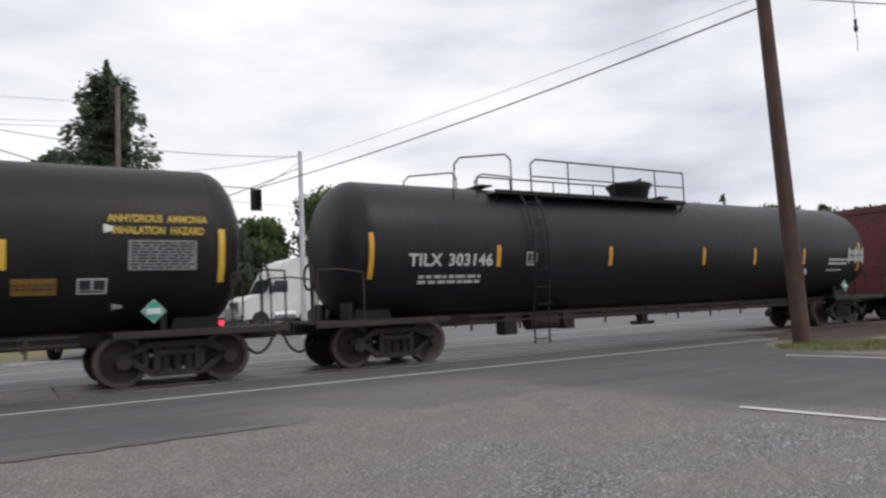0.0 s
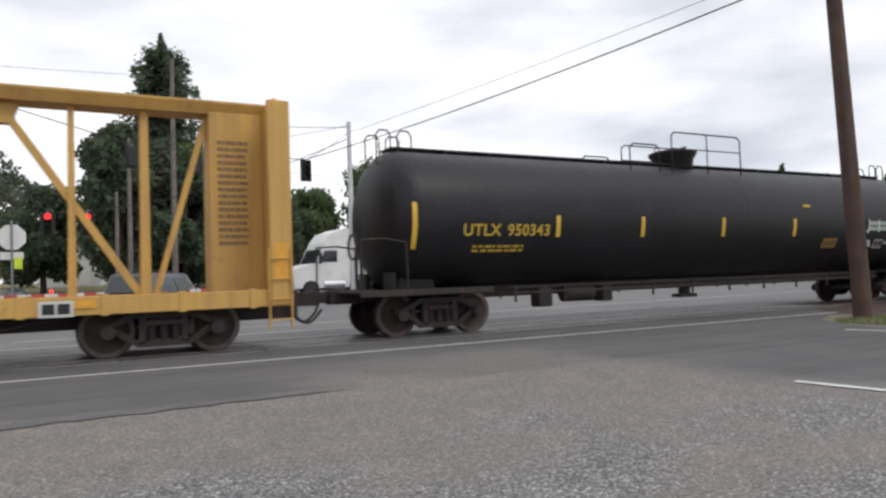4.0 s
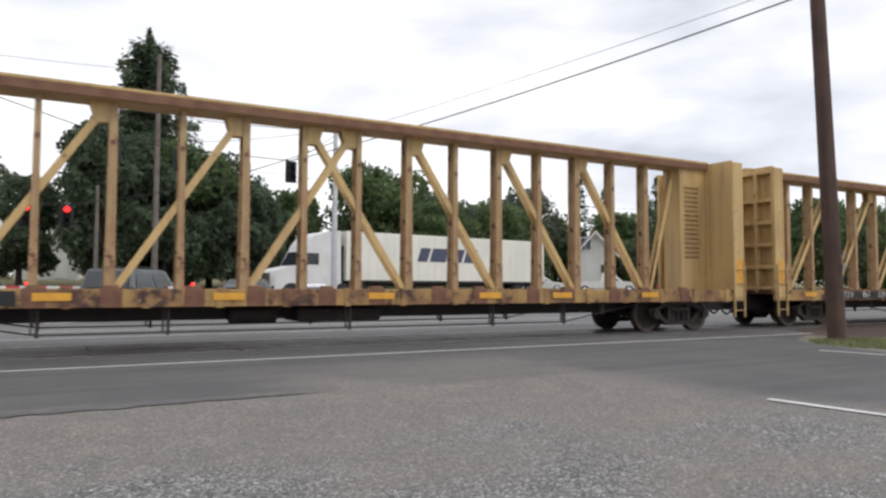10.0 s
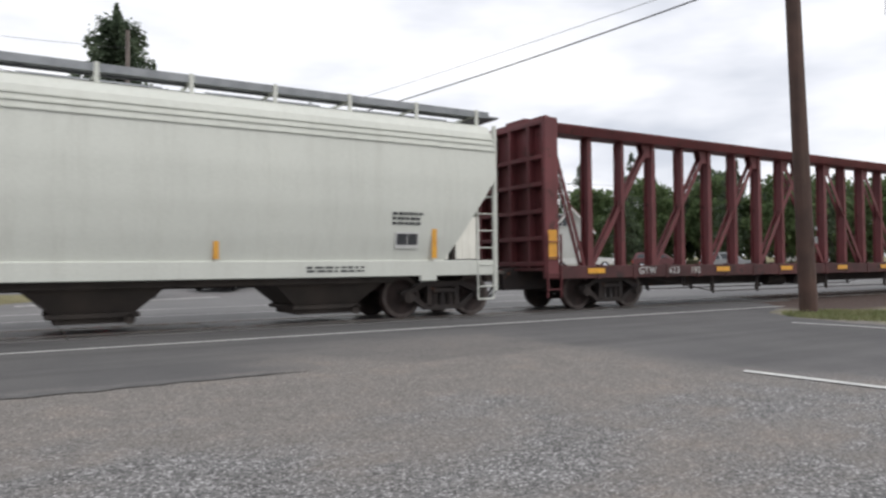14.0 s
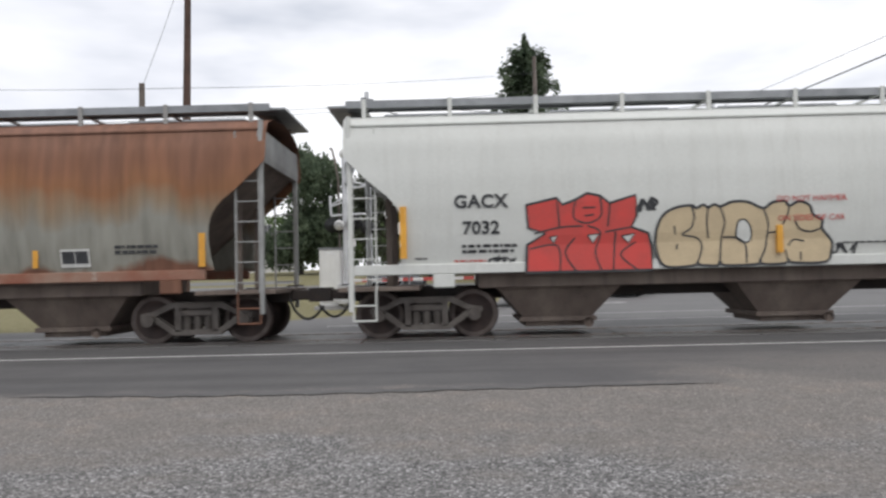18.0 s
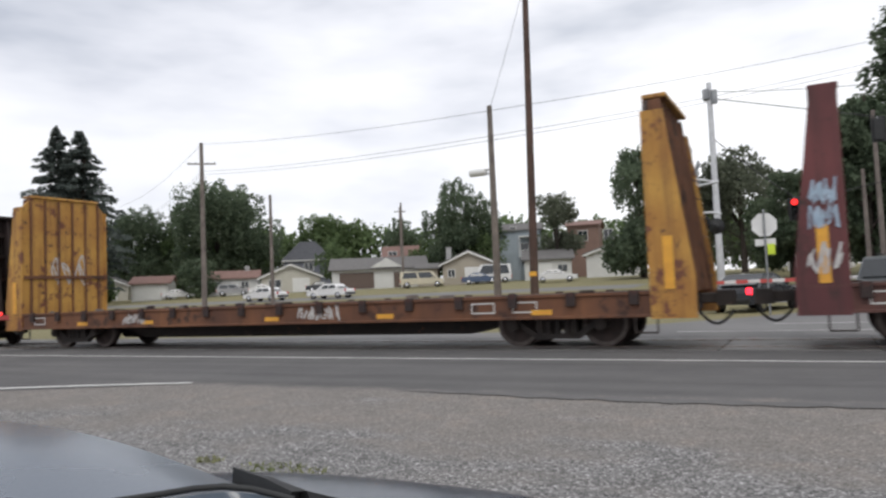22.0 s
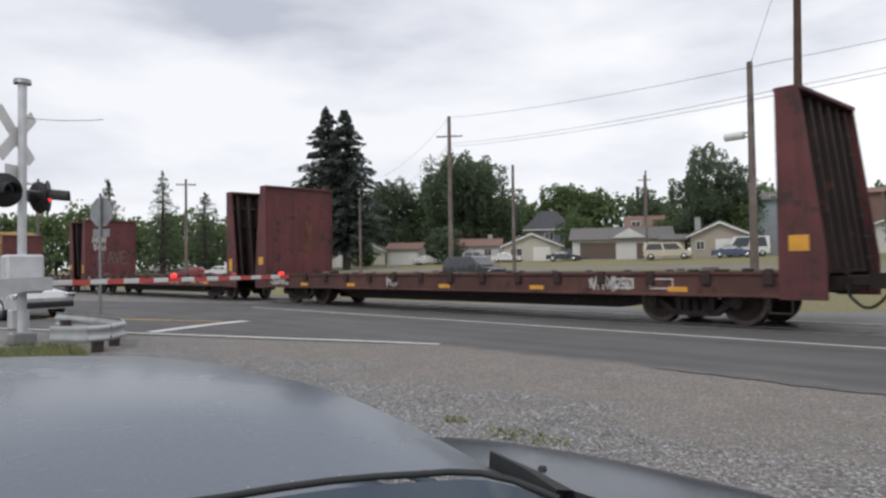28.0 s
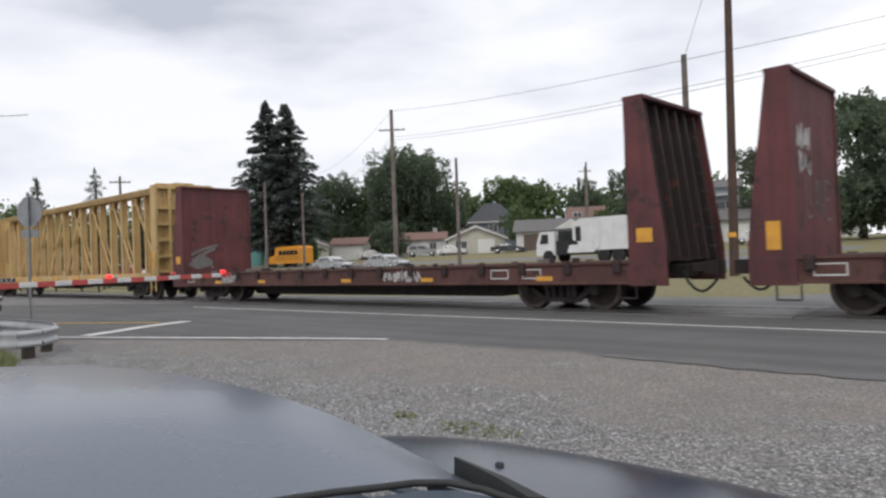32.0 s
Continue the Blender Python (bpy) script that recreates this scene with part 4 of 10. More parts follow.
def tank_car(u, half, label, mark, mark_at, yellow, walkway, bar_spots, extra, signs=(), paint=None):
    """Black tank car. half: half the length of the shell. bar_spots: x of the reflector bars."""
    car = railcar("tank_car", u, label)
    paint = paint or M_BLACK
    R, zc, d = 1.53, 2.52, 0.70
    prof = [(-half, 0.0)] + [(-half + d - d * math.cos(a), R * math.sin(a) ** 0.8) for a in [0.08, 0.15, 0.35, 0.6, 0.85, 1.1, 1.35]] + [(-half + d, R)]
    prof += [(x, R) for x in np.linspace(-half + d + 1.5, half - d - 1.5, 6)]
    prof += [(half - d, R)] + [(half - d + d * math.cos(a), R * math.sin(a) ** 0.8) for a in [1.35, 1.1, 0.85, 0.6, 0.35, 0.15, 0.08]] + [(half, 0.0)]
    shell = part("tank_shell", Geo().revolve(prof, (0, 0, zc), "x", 56), paint, car, "glossy black cylindrical tank shell with rounded heads")
    for x in (-half + d, -half * 0.45, half * 0.1, half * 0.55, half - d):
        part("weld_seam", lambda: Geo().revolve([(-0.012, R), (-0.008, R + 0.004), (0.008, R + 0.004), (0.012, R)], (0, 0, zc), "x", 56), paint, shell, at=pose(x, 0, 0), key=("seam", paint.name))
    col = M_DECAL_Y if yellow else M_DECAL_W

    def side(z):
        """y of the shell's near side at a height."""
        return -math.sqrt(max(R * R - (z - zc) ** 2, 0.01)) - 0.006

    def tilt(z):
        return -math.degrees(math.asin((z - zc) / R))
    for x, h in bar_spots:
        zb = 2.28
        g = Geo()
        n = 6
        rings = []
        for k in range(n + 1):
            z = zb - h / 2 + h * k / n
            rings.append([(-0.055, side(z), z), (0.055, side(z), z), (0.055, side(z) + 0.004, z), (-0.055, side(z) + 0.004, z)])
        g.loft(rings, True, False, True)
        part("reflector_bar", g, M_REFLECT_Y if yellow else M_REFLECT, car, "yellow reflective strip", pose(x, 0, 0))
    stencilled(mark, 0.37 if half > 9.7 else 0.355, col, car, "stencilled letters and numbers on the shell", pose(mark_at, side(2.18), 2.18, tilt(2.18)), gap=1.08, fat=0.008)
    for k, (x, z, rows, w, h, m) in enumerate(extra):
        tagged(part("stencil", bars(rows, w, h, m, seed=k + 3), m, car, "", pose(x, side(z) - 0.004, z, tilt(z))), "small stencilled lines", kind="stuff")
    # painted signs: (kind, x, z, width, height)
    for what, x, z, w, h in signs:
        at = pose(x, side(z) - 0.004, z, tilt(z))
        if what == "tag":
            part("painted_tag", Geo().prism([(-w / 2, -h / 2), (w / 2, -h / 4), (w / 2, h / 4), (-w / 2, h / 2)], -0.002, 0.002), Wd, car, "small white painted tag", at)
        elif what in ("block", "panel"):
            m2, ink = (M_DECAL_GREY, M_DECAL_K) if what == "block" else (M_DECAL_OCHRE, M_HOPBROWN)
            pl = part("data_panel", Geo().box(-w / 2, w / 2, -0.002, 0.002, -h / 2, h / 2), m2, car, "grey block of small writing" if what == "block" else "faded ochre panel", at)
            tagged(part("small_print", bars(9 if what == "block" else 2, w * 0.92, h * (0.92 if what == "block" else 0.5), ink, -0.006, 17), ink, pl), "", kind="stuff")
        elif what == "plate":
            pl = part("test_plate", Geo().box(-w / 2, w / 2, -0.002, 0.002, -h / 2, h / 2), Wd, car, "white-framed black plate", at)
            for s2 in (-1, 1):
                part("plate_field", Geo().box(s2 * w * 0.24 - w * 0.20, s2 * w * 0.24 + w * 0.20, -0.006, -0.002, -h * 0.22, h * 0.40), M_DECAL_K, pl)
            part("plate_field", Geo().box(-w * 0.43, w * 0.43, -0.006, -0.002, -h * 0.40, -h * 0.28), M_DECAL_K, pl)
        elif what == "rack":      # two sign plates one above the other, held between studs
            for s2 in (-1, 1):
                part("sign_plate", Geo().box(-w / 2, w / 2, -0.006, 0.0, s2 * h * 0.22 - h * 0.17, s2 * h * 0.22 + h * 0.17, 0.002), M_SIGNPALE, car, "pale grey-green sign plate", at)
            for s2 in (-1, 0, 1):
                part("stud", Geo().box(s2 * w / 2 - 0.025, s2 * w / 2 + 0.025, -0.012, 0.0, -h * 0.55, h * 0.55, 0.004), Wd, car, "", at)
        else:
            me = lettering(what, h, Yd, gap=1.0, fat=0.004)
            me.transform(Matrix.Diagonal((0.86, 1.0, 1.15, 1.0)))
            tagged(part("warning_text", me, Yd, car, "", at), "yellow stencilled warning", kind="stuff")
    # placard
    pl = part("placard", Geo().prism([(-0.19, 0), (0, 0.19), (0.19, 0), (0, -0.19)], -0.004, 0.004), M_GREEN, car, "green diamond hazard placard", pose(half - 1.75, -1.44, 1.32, 0))
    part("placard_rim", Geo().prism([(-0.205, 0), (0, 0.205), (0.205, 0), (0, -0.205)], -0.003, 0.003), M_DECAL_W, pl, at=pose(0, 0.006, 0))
    part("placard_band", Geo().box(-0.12, 0.12, -0.006, -0.002, -0.05, 0.05), M_DECAL_W, pl)
    # underframe, walkways and ends
    part("centre_sill", Geo().box(-half - 0.7, half + 0.7, -0.22, 0.22, 0.72, 1.0, 0.02), M_UNDER, car)
    for s in (-1, 1):
        e = s * (half - 0.9)
        g = Geo()
        g.box(e - 1.5 * s, e + 1.55 * s, -1.45, 1.45, 0.93, 0.98, 0.01)
        g.box(e - 1.5 * s, e + 1.55 * s, -1.47, -1.41, 0.86, 0.98, 0.01)
        part("end_platform", g, M_UNDER, car, "sooty steel end platform")
        for y0 in (-0.72, 0.72):
            part("tank_saddle", Geo().prism([(e - 0.45, 0.98), (e + 0.45, 0.98), (e + 0.30, 1.45), (e - 0.30, 1.45)], y0 - 0.03, y0 + 0.03).box(e - 0.65, e - 0.55, y0 * 0.7, y0 * 1.3, 0.98, 1.35), M_FITTING, car)
        for y in (-1.42, 1.42):
            x1 = e + 1.5 * s
            part("end_handrail", Geo().tube([(x1, y, 0.98), (x1, y, 2.0), (x1 - 0.5 * s, y * 0.99, 2.02), (x1 - 1.0 * s, y * 0.98, 1.95), (x1 - 1.0 * s, y, 0.98)], 0.02, 6), M_UNDER, car, "bent pipe handrail")
        coupler(car, e + 1.75 * s, s)
        truck(car, s * (half - 1.29))
        part("brake_wheel_stand", Geo().cyl((e + 1.3 * s, -0.6, 0.98), (e + 1.3 * s, -0.6, 1.9), 0.03, 6).revolve([(-0.02, 0.28), (0.02, 0.28), (0.02, 0.24), (-0.02, 0.24), (-0.02, 0.28)], (e + 1.36 * s, -0.6, 1.9), "x", 14), M_UNDER, car)
    # long step rail under the tank
    g = Geo()
    for y in (-1.38, 1.38):
        g.box(-half + 2.9, half - 2.9, y - 0.02, y + 0.02, 0.80, 0.84)
        g.box(-half + 2.9, half - 2.9, y - 0.02, y + 0.02, 0.93, 0.96)
        for x in np.arange(-half + 3.0, half - 2.8, 1.35):
            g.box(x - 0.02, x + 0.02, y - 0.02, y + 0.02, 0.62, 0.99)
    part("side_grab_rail", g, M_UNDER, car, "long thin grab rail under the tank")
    part("outlet_valve", Geo().cyl((0, 0, 0.45), (0, 0, 1.1), 0.16, 12).box(-0.3, 0.3, -0.2, 0.2, 0.45, 0.55, 0.02), M_UNDER, car)
    part("brake_cylinder", Geo().cyl((-4.6, -0.5, 0.72), (-3.7, -0.5, 0.72), 0.2, 12), M_UNDER, car, "brake cylinder under the tank")
    part("air_reservoir", Geo().box(-5.5, -5.1, -0.8, -0.4, 0.45, 0.9, 0.04), M_UNDER, car)
    part("control_valve", Geo().box(-3.5, -3.2, -0.7, -0.3, 0.5, 0.9, 0.02), M_UNDER, car)
    # top fittings: walkway (from, to, dome, style)
    zt = zc + R
    a, b, dome = walkway[0], walkway[1], walkway[2]
    md = part("manway_dome", Geo().revolve([(0, 0.0), (0, 0.50), (0.06, 0.52), (0.30, 0.56), (0.46, 0.66), (0.50, 0.66), (0.54, 0.56), (0.58, 0.0)][::-1], (dome, 0, zt - 0.08), "z", 22), M_FITTING, car, "black round manway housing, flared at its rim")
    part("lid_clasp", Geo().cyl((dome - 0.05, -0.3, zt + 0.48), (dome + 0.2, -0.3, zt + 0.56), 0.035, 6), M_FITTING, md)
    for s in (-1, 1):
        y = s * 1.2
        if walkway[3]:
            wk = part("walkway", Geo().box(a, b, s * 0.62, s * 1.25, zt - 0.27, zt - 0.245), M_FITTING, car, "steel grating walkway on the tank's top")
            for x in np.linspace(a + 0.1, b - 0.1, 6):
                part("bracket", lambda: Geo().beam((0, s * 1.2, zt - 0.27), (0, s * 1.05, zc + 1.05), 0.04, 0.04), M_FITTING, wk, at=pose(x, 0, 0), key=("wkb", s))
            part("toe_board", Geo().box(a, b, y - 0.012, y + 0.012, zt - 0.245, zt - 0.17), M_FITTING, wk)
            r0 = a + 1.1
            rail = part("safety_railing", Geo().tube([(r0, y, zt - 0.25), (r0, y, zt + 0.50), (r0 + 0.15, y, zt + 0.62), (b - 0.05, y, zt + 0.62), (b - 0.05, y, zt - 0.25)], 0.022, 6), M_FITTING, car, "pipe railing beside the walkway")
            part("mid_rail", Geo().tube([(r0, y, zt + 0.2), (b - 0.05, y, zt + 0.2)], 0.018, 6), M_FITTING, rail)
            for x in np.linspace(r0 + 1.2, b - 1.2, 3):
                part("railing_post", lambda: Geo().cyl((0, y, zt - 0.25), (0, y, zt + 0.62), 0.02, 6), M_FITTING, rail, at=pose(x, 0, 0), key=("rpost", s))
            part("grab_hoop", Geo().tube([(a - 1.1, y * 0.92, zt - 0.45), (a - 1.1, y, zt + 0.35), (a - 0.95, y, zt + 0.5), (a + 0.35, y, zt + 0.68), (a + 0.5, y, zt + 0.55), (a + 0.5, y, zt - 0.25)], 0.02, 6), M_FITTING, car, "bent pipe hoop over the ladder's head")
            part("grab_hoop", Geo().tube([(a - 0.5, y, zt - 0.40), (a - 0.5, y, zt + 0.08), (a - 0.35, y, zt + 0.16), (a + 0.5, y, zt + 0.14)], 0.018, 6), M_FITTING, car, "low pipe hoop")
        else:
            y = s * 0.95
            for x0, x1, tp in ((a, a + 1.0, 0.40), (a + 1.45, b, 0.78)):
                rail = part("safety_railing", Geo().tube([(x0, y, zt - 0.3), (x0, y, zt + tp - 0.1), (x0 + 0.12, y, zt + tp), (x1 - 0.12, y, zt + tp), (x1, y, zt + tp - 0.1), (x1, y, zt - 0.3)], 0.02, 6), M_FITTING, car, "pipe railing on the tank's top")
                if tp > 0.5:
                    part("mid_rail", Geo().tube([(x0, y, zt + 0.35), (x1, y, zt + 0.35)], 0.016, 6), M_FITTING, rail)
                    part("railing_post", Geo().cyl(((x0 + x1) / 2, y, zt - 0.3), ((x0 + x1) / 2, y, zt + tp), 0.018, 6), M_FITTING, rail)
            for e in (-half + 0.25, -half + 0.75, half - 1.15, half - 0.75):
                part("grab_hoop", lambda: Geo().tube([(0, 0, -0.35), (0, 0, 0.32), (0.08, 0, 0.42), (0.26, 0, 0.42), (0.34, 0, 0.32), (0.34, 0, -0.35)], 0.018, 6), M_FITTING, car, "small pipe hoop", pose(e, s * 0.32, zt), "endhoop")
    if walkway[3]:
        for x in (a, b - 0.35):
            part("crossover", Geo().box(x, x + 0.35, -0.62, 0.62, zt, zt + 0.04), M_FITTING, car)
        g = Geo()
        x = a + 0.95
        for dx in (-0.22, 0.22):
            g.tube([(x + dx, -1.2, zt - 0.25), (x + dx, -1.42, zc + 0.95), (x + dx, -1.62, zc + 0.4), (x + dx, -1.66, zc - 0.4), (x + dx, -1.5, 1.0), (x + dx, -1.5, 0.25)], 0.025, 6)
        for k in range(9):
            z = 0.35 + k * 0.4
            y = -1.5 if z < 1.0 else -1.66 if z < 2.9 else -1.48
            g.cyl((x - 0.22, y, z), (x + 0.22, y, z), 0.016, 6)
        part("ladder", g, M_FITTING, car, "side ladder")
    else:
        g = Geo()
        g.box(-half + 0.6, half - 0.6, -0.3, 0.3, zt + 0.03, zt + 0.07)
        for x in np.linspace(-half + 0.8, half - 0.8, 16):
            g.box(x - 0.03, x + 0.03, -0.3, 0.3, zt - 0.05, zt + 0.05)
        part("running_board", g, M_FITTING, car, "narrow running board along the tank's top")
    return car


def centrebeam_car(u, label, paint, mark, half=11.6, rustier=False, mark_paint=None, load=None):
    """Open flat car with a tall lattice along its middle and a bulkhead at each end."""
    car = railcar("centrebeam_car", u, label)
    z0, z1, zt = 0.78, 1.09, 4.78
    g = Geo()
    g.box(-half, half, -1.38, -1.30, z0, z1, 0.01)
    g.box(-half, half, 1.30, 1.38, z0, z1, 0.01)
    for x in np.arange(-half + 0.5, half - 0.3, 1.22):
        g.box(x - 0.06, x + 0.06, -1.40, -1.28, z0 - 0.02, z1 + 0.03, 0.006)
        g.box(x - 0.06, x + 0.06, 1.28, 1.40, z0 - 0.02, z1 + 0.03, 0.006)
    part("side_sill", g, M_CBSILL if rustier else M_CBSILL_RED if mark_paint else paint, car, "long rust-eaten deck edge with stake pockets" if rustier else "long deck edge with stake pockets")
    part("deck", Geo().box(-half, half, -1.31, 1.31, z1 - 0.12, z1 - 0.05, 0.01), M_FLATRED, car, "rusty deck")
    part("centre_sill", Geo().box(-half - 0.4, half + 0.4, -0.25, 0.25, 0.5, z1 - 0.12, 0.02), M_UNDER, car)
    xs = [(i + 0.5) * 1.222 for i in range(-8, 8)]
    for i, x in enumerate(xs):
        wide = 0.078 if i % 2 == 0 else 0.06
        if x > 0:
            wide = 0.078 if i % 2 else 0.06

        def post(wide=wide):
            """H-shaped post, a little wider at its foot."""
            g = Geo()
            o = [(-1, -0.15), (1, -0.15), (1, -0.125), (0.2, -0.125), (0.2, 0.125), (1, 0.125), (1, 0.15), (-1, 0.15), (-1, 0.125), (-0.2, 0.125), (-0.2, -0.125), (-1, -0.125)]
            return g.loft([[(a * w, b, z) for a, b in o] for z, w in ((z1 - 0.1, wide * 1.3), (z1 + 1.0, wide * 1.05), (zt - 0.24, wide * 0.9))], True, False, True)
        if rustier:
            part("foot_bracket", lambda: Geo().box(-0.17, 0.17, -1.392, -1.378, z0 + 0.01, z1 + 0.02).box(-0.12, 0.12, -1.37, -1.25, z1 - 0.05, z1 + 0.07, 0.01), M_CBRUST, car, "rusted winch bracket", pose(x + 0.1 * math.sin(3 * i), 0, 0), "cbfoot")
        part("post", post, M_CBPOST if rustier else paint, car, at=pose(x, 0, 0), key=("cbpost", paint.name, wide, rustier))
    for s in (-1, 1):
        for k in range(4):
            xb, xt = s * (1.833 + 2.444 * k), s * (-0.611 + 2.444 * k)

            def diagonal(xb=xb, xt=xt):
                g = Geo()
                for y in (-0.09, 0.09):
                    g.beam((xb - s * 0.1, y, z1), (xt + s * 0.16, y, zt - 0.35), 0.025, 0.13, (0, 0, 1))
                    g.prism([(xt - 0.05 * s, zt - 0.24), (xt + 0.42 * s, zt - 0.24), (xt + 0.30 * s, zt - 0.62), (xt + 0.05 * s, zt - 0.62)], y - 0.02, y + 0.02)
                return g
            part("diagonal_brace", diagonal, paint, car, key=("cbdiag", paint.name, s, k))

        def end_brace():
            g = Geo()
            for y in (-0.09, 0.09):
                g.beam((s * 9.35, y, z1), (s * (half - 1.3), y, zt - 0.3), 0.025, 0.10, (0, 0, 1))
            return g
        part("diagonal_brace", end_brace, paint, car, key=("cbend", paint.name, s, half))
    g = Geo()
    g.prism([(-0.40, zt - 0.04), (-0.40, zt), (0.40, zt), (0.40, zt - 0.04), (0.30, zt - 0.24), (-0.30, zt - 0.24)], -half + 0.2, half - 0.2, "x")
    part("top_chord", g, paint, car, "heavy top beam")
    if rustier:
        part("chord_web", Geo().box(-half + 0.25, half - 0.25, -0.42, -0.40, zt - 0.23, zt - 0.07), M_CBRUST, car, "rust-stained band under the top beam")
    for s in (-1, 1):
        e = s * half
        x0, x1 = sorted((e - s * 1.30, e - s * 0.26))
        w = part("end_web", Geo().box(x0, x1, -0.32, 0.32, z1 - 0.1, zt - 0.1, 0.02), paint, car, "flat end web panel")
        if s:
            m = mark_paint or M_DECAL_BR
            tagged(part("stencil", bars(16, 0.36 if mark_paint else 0.58, 2.5 if mark_paint else 2.1, m, seed=9), m, w, "", pose(e - s * (1.02 if mark_paint else 0.85), -0.325, 2.85 if mark_paint else 3.0)), "block of small stencilled lines", kind="stuff")
            if mark_paint:
                tagged(part("stencil", bars(5, 0.6, 0.5, m, seed=12), m, w, "", pose(e - s * 0.6, -0.325, 2.5)), "small stencilled lines", kind="stuff")
                part("stencil", Geo().prism([(-0.05, 2.9), (0.03, 2.9), (0.09, 3.35), (0.01, 3.35)], -0.33, -0.325), m, w, "slanted white stroke", pose(e - s * 0.6, 0, 0))
        g = Geo()
        x0, x1 = sorted((e - s * 0.26, e - s * 0.20))
        g.prism([(-1.38, z1 - 0.1), (-1.38, zt - 0.18), (-1.2, zt - 0.06), (1.2, zt - 0.06), (1.38, zt - 0.18), (1.38, z1 - 0.1)], x0, x1, "x")
        part("bulkhead_plate", g, paint, car, "end bulkhead plate")
        g = Geo()
        x0, x1 = sorted((e - s * 0.20, e))
        for y in (-1.32, -0.75, 0.0, 0.75, 1.32):
            g.box(x0, x1, y - 0.05, y + 0.05, z1 - 0.1, zt - 0.2, 0.01)
        for z in (z1 + 0.05, 1.75, 2.4, 3.05, 3.7, zt - 0.25):
            g.box(x0, x1 - 0.02 if s > 0 else x1, -1.37, 1.37, z - 0.05, z + 0.05, 0.01)
        part("bulkhead_rib", g, paint, car, "ribbed outer face of the bulkhead")
        x0, x1 = sorted((e - s * 0.42, e))
        for y in (-1.34, 1.34):
            part("corner_post", Geo().box(x0, x1, y - 0.06, y + 0.06, z1 - 0.3, zt - 0.14, 0.02), paint, car)
        part("reflector", Geo().box(x0 + 0.08, x1 - 0.08, -1.408, -1.402, 1.25, 1.95), M_REFLECT, car, "yellow reflective strip")
        truck(car, s * 9.36)
        coupler(car, e + s * 0.15, s)
        part("side_ladder", ladder_geo(1.5, 0.38, 4), paint, car, at=pose(e - s * 0.25, -1.42, 0.35, 0, 0, 0))
    for x in (-half + 1.6, -half + 6.4, -2.4, 0.6, 3.2, half - 6.4, half - 3.6):
        part("reflector", lambda: Geo().box(-0.28, 0.28, -1.408, -1.402, 0.90, 1.03), M_REFLECT, car, at=pose(x, 0, 0), key="cbrefl")
    part("mark_panel", Geo().box(-half + 2.6, -half + 5.9, -1.407, -1.395, 0.83, 1.06), M_DARK, car, "black panel behind the mark", None) if mark_paint is None else None
    stencilled(mark, 0.25, M_DECAL_W, car, "white stencilled letters and numbers", pose(-half + 4.25, -1.412, 0.945), "     ", gap=1.15)
    if not rustier:
        pb = part("placard_box", Geo().box(-0.25, 0.25, -0.004, 0.004, -0.13, 0.13), M_DECAL_W, car, "small white-framed plate", pose(half - 3.9, -1.405, 0.90))
        part("plate_face", Geo().box(-0.20, -0.02, -0.008, -0.004, -0.085, 0.085).box(0.02, 0.20, -0.008, -0.004, -0.085, 0.085), M_DARK, pb, "dark plate face")
    # truss rods under the deck
    g = Geo()
    for y in (-1.2, 1.2):
        g.tube([(-half + 3.6, y, z0), (-half + 6.2, y, 0.34), (half - 6.2, y, 0.34), (half - 3.6, y, z0)], 0.016, 6)
        for x in (-half + 5.0, -half + 6.2, -half + 8.2, 0.0, half - 8.2, half - 6.2, half - 5.0):
            zz = 0.34 if abs(x) < half - 5.5 else 0.55
            g.box(x - 0.025, x + 0.025, y - 0.025, y + 0.025, zz - 0.05, z0 + 0.02)
            g.box(x - 0.10, x - 0.07, y - 0.02, y + 0.02, zz, z0)
    part("truss_rod", g, M_UNDER, car, "thin truss rods under the deck")
    part("brake_gear", Geo().box(-0.9, 0.9, -0.7, 0.3, 0.45, 0.72, 0.03).cyl((-2.2, -0.5, 0.6), (-1.3, -0.5, 0.6), 0.17, 10), M_UNDER, car)
    return car


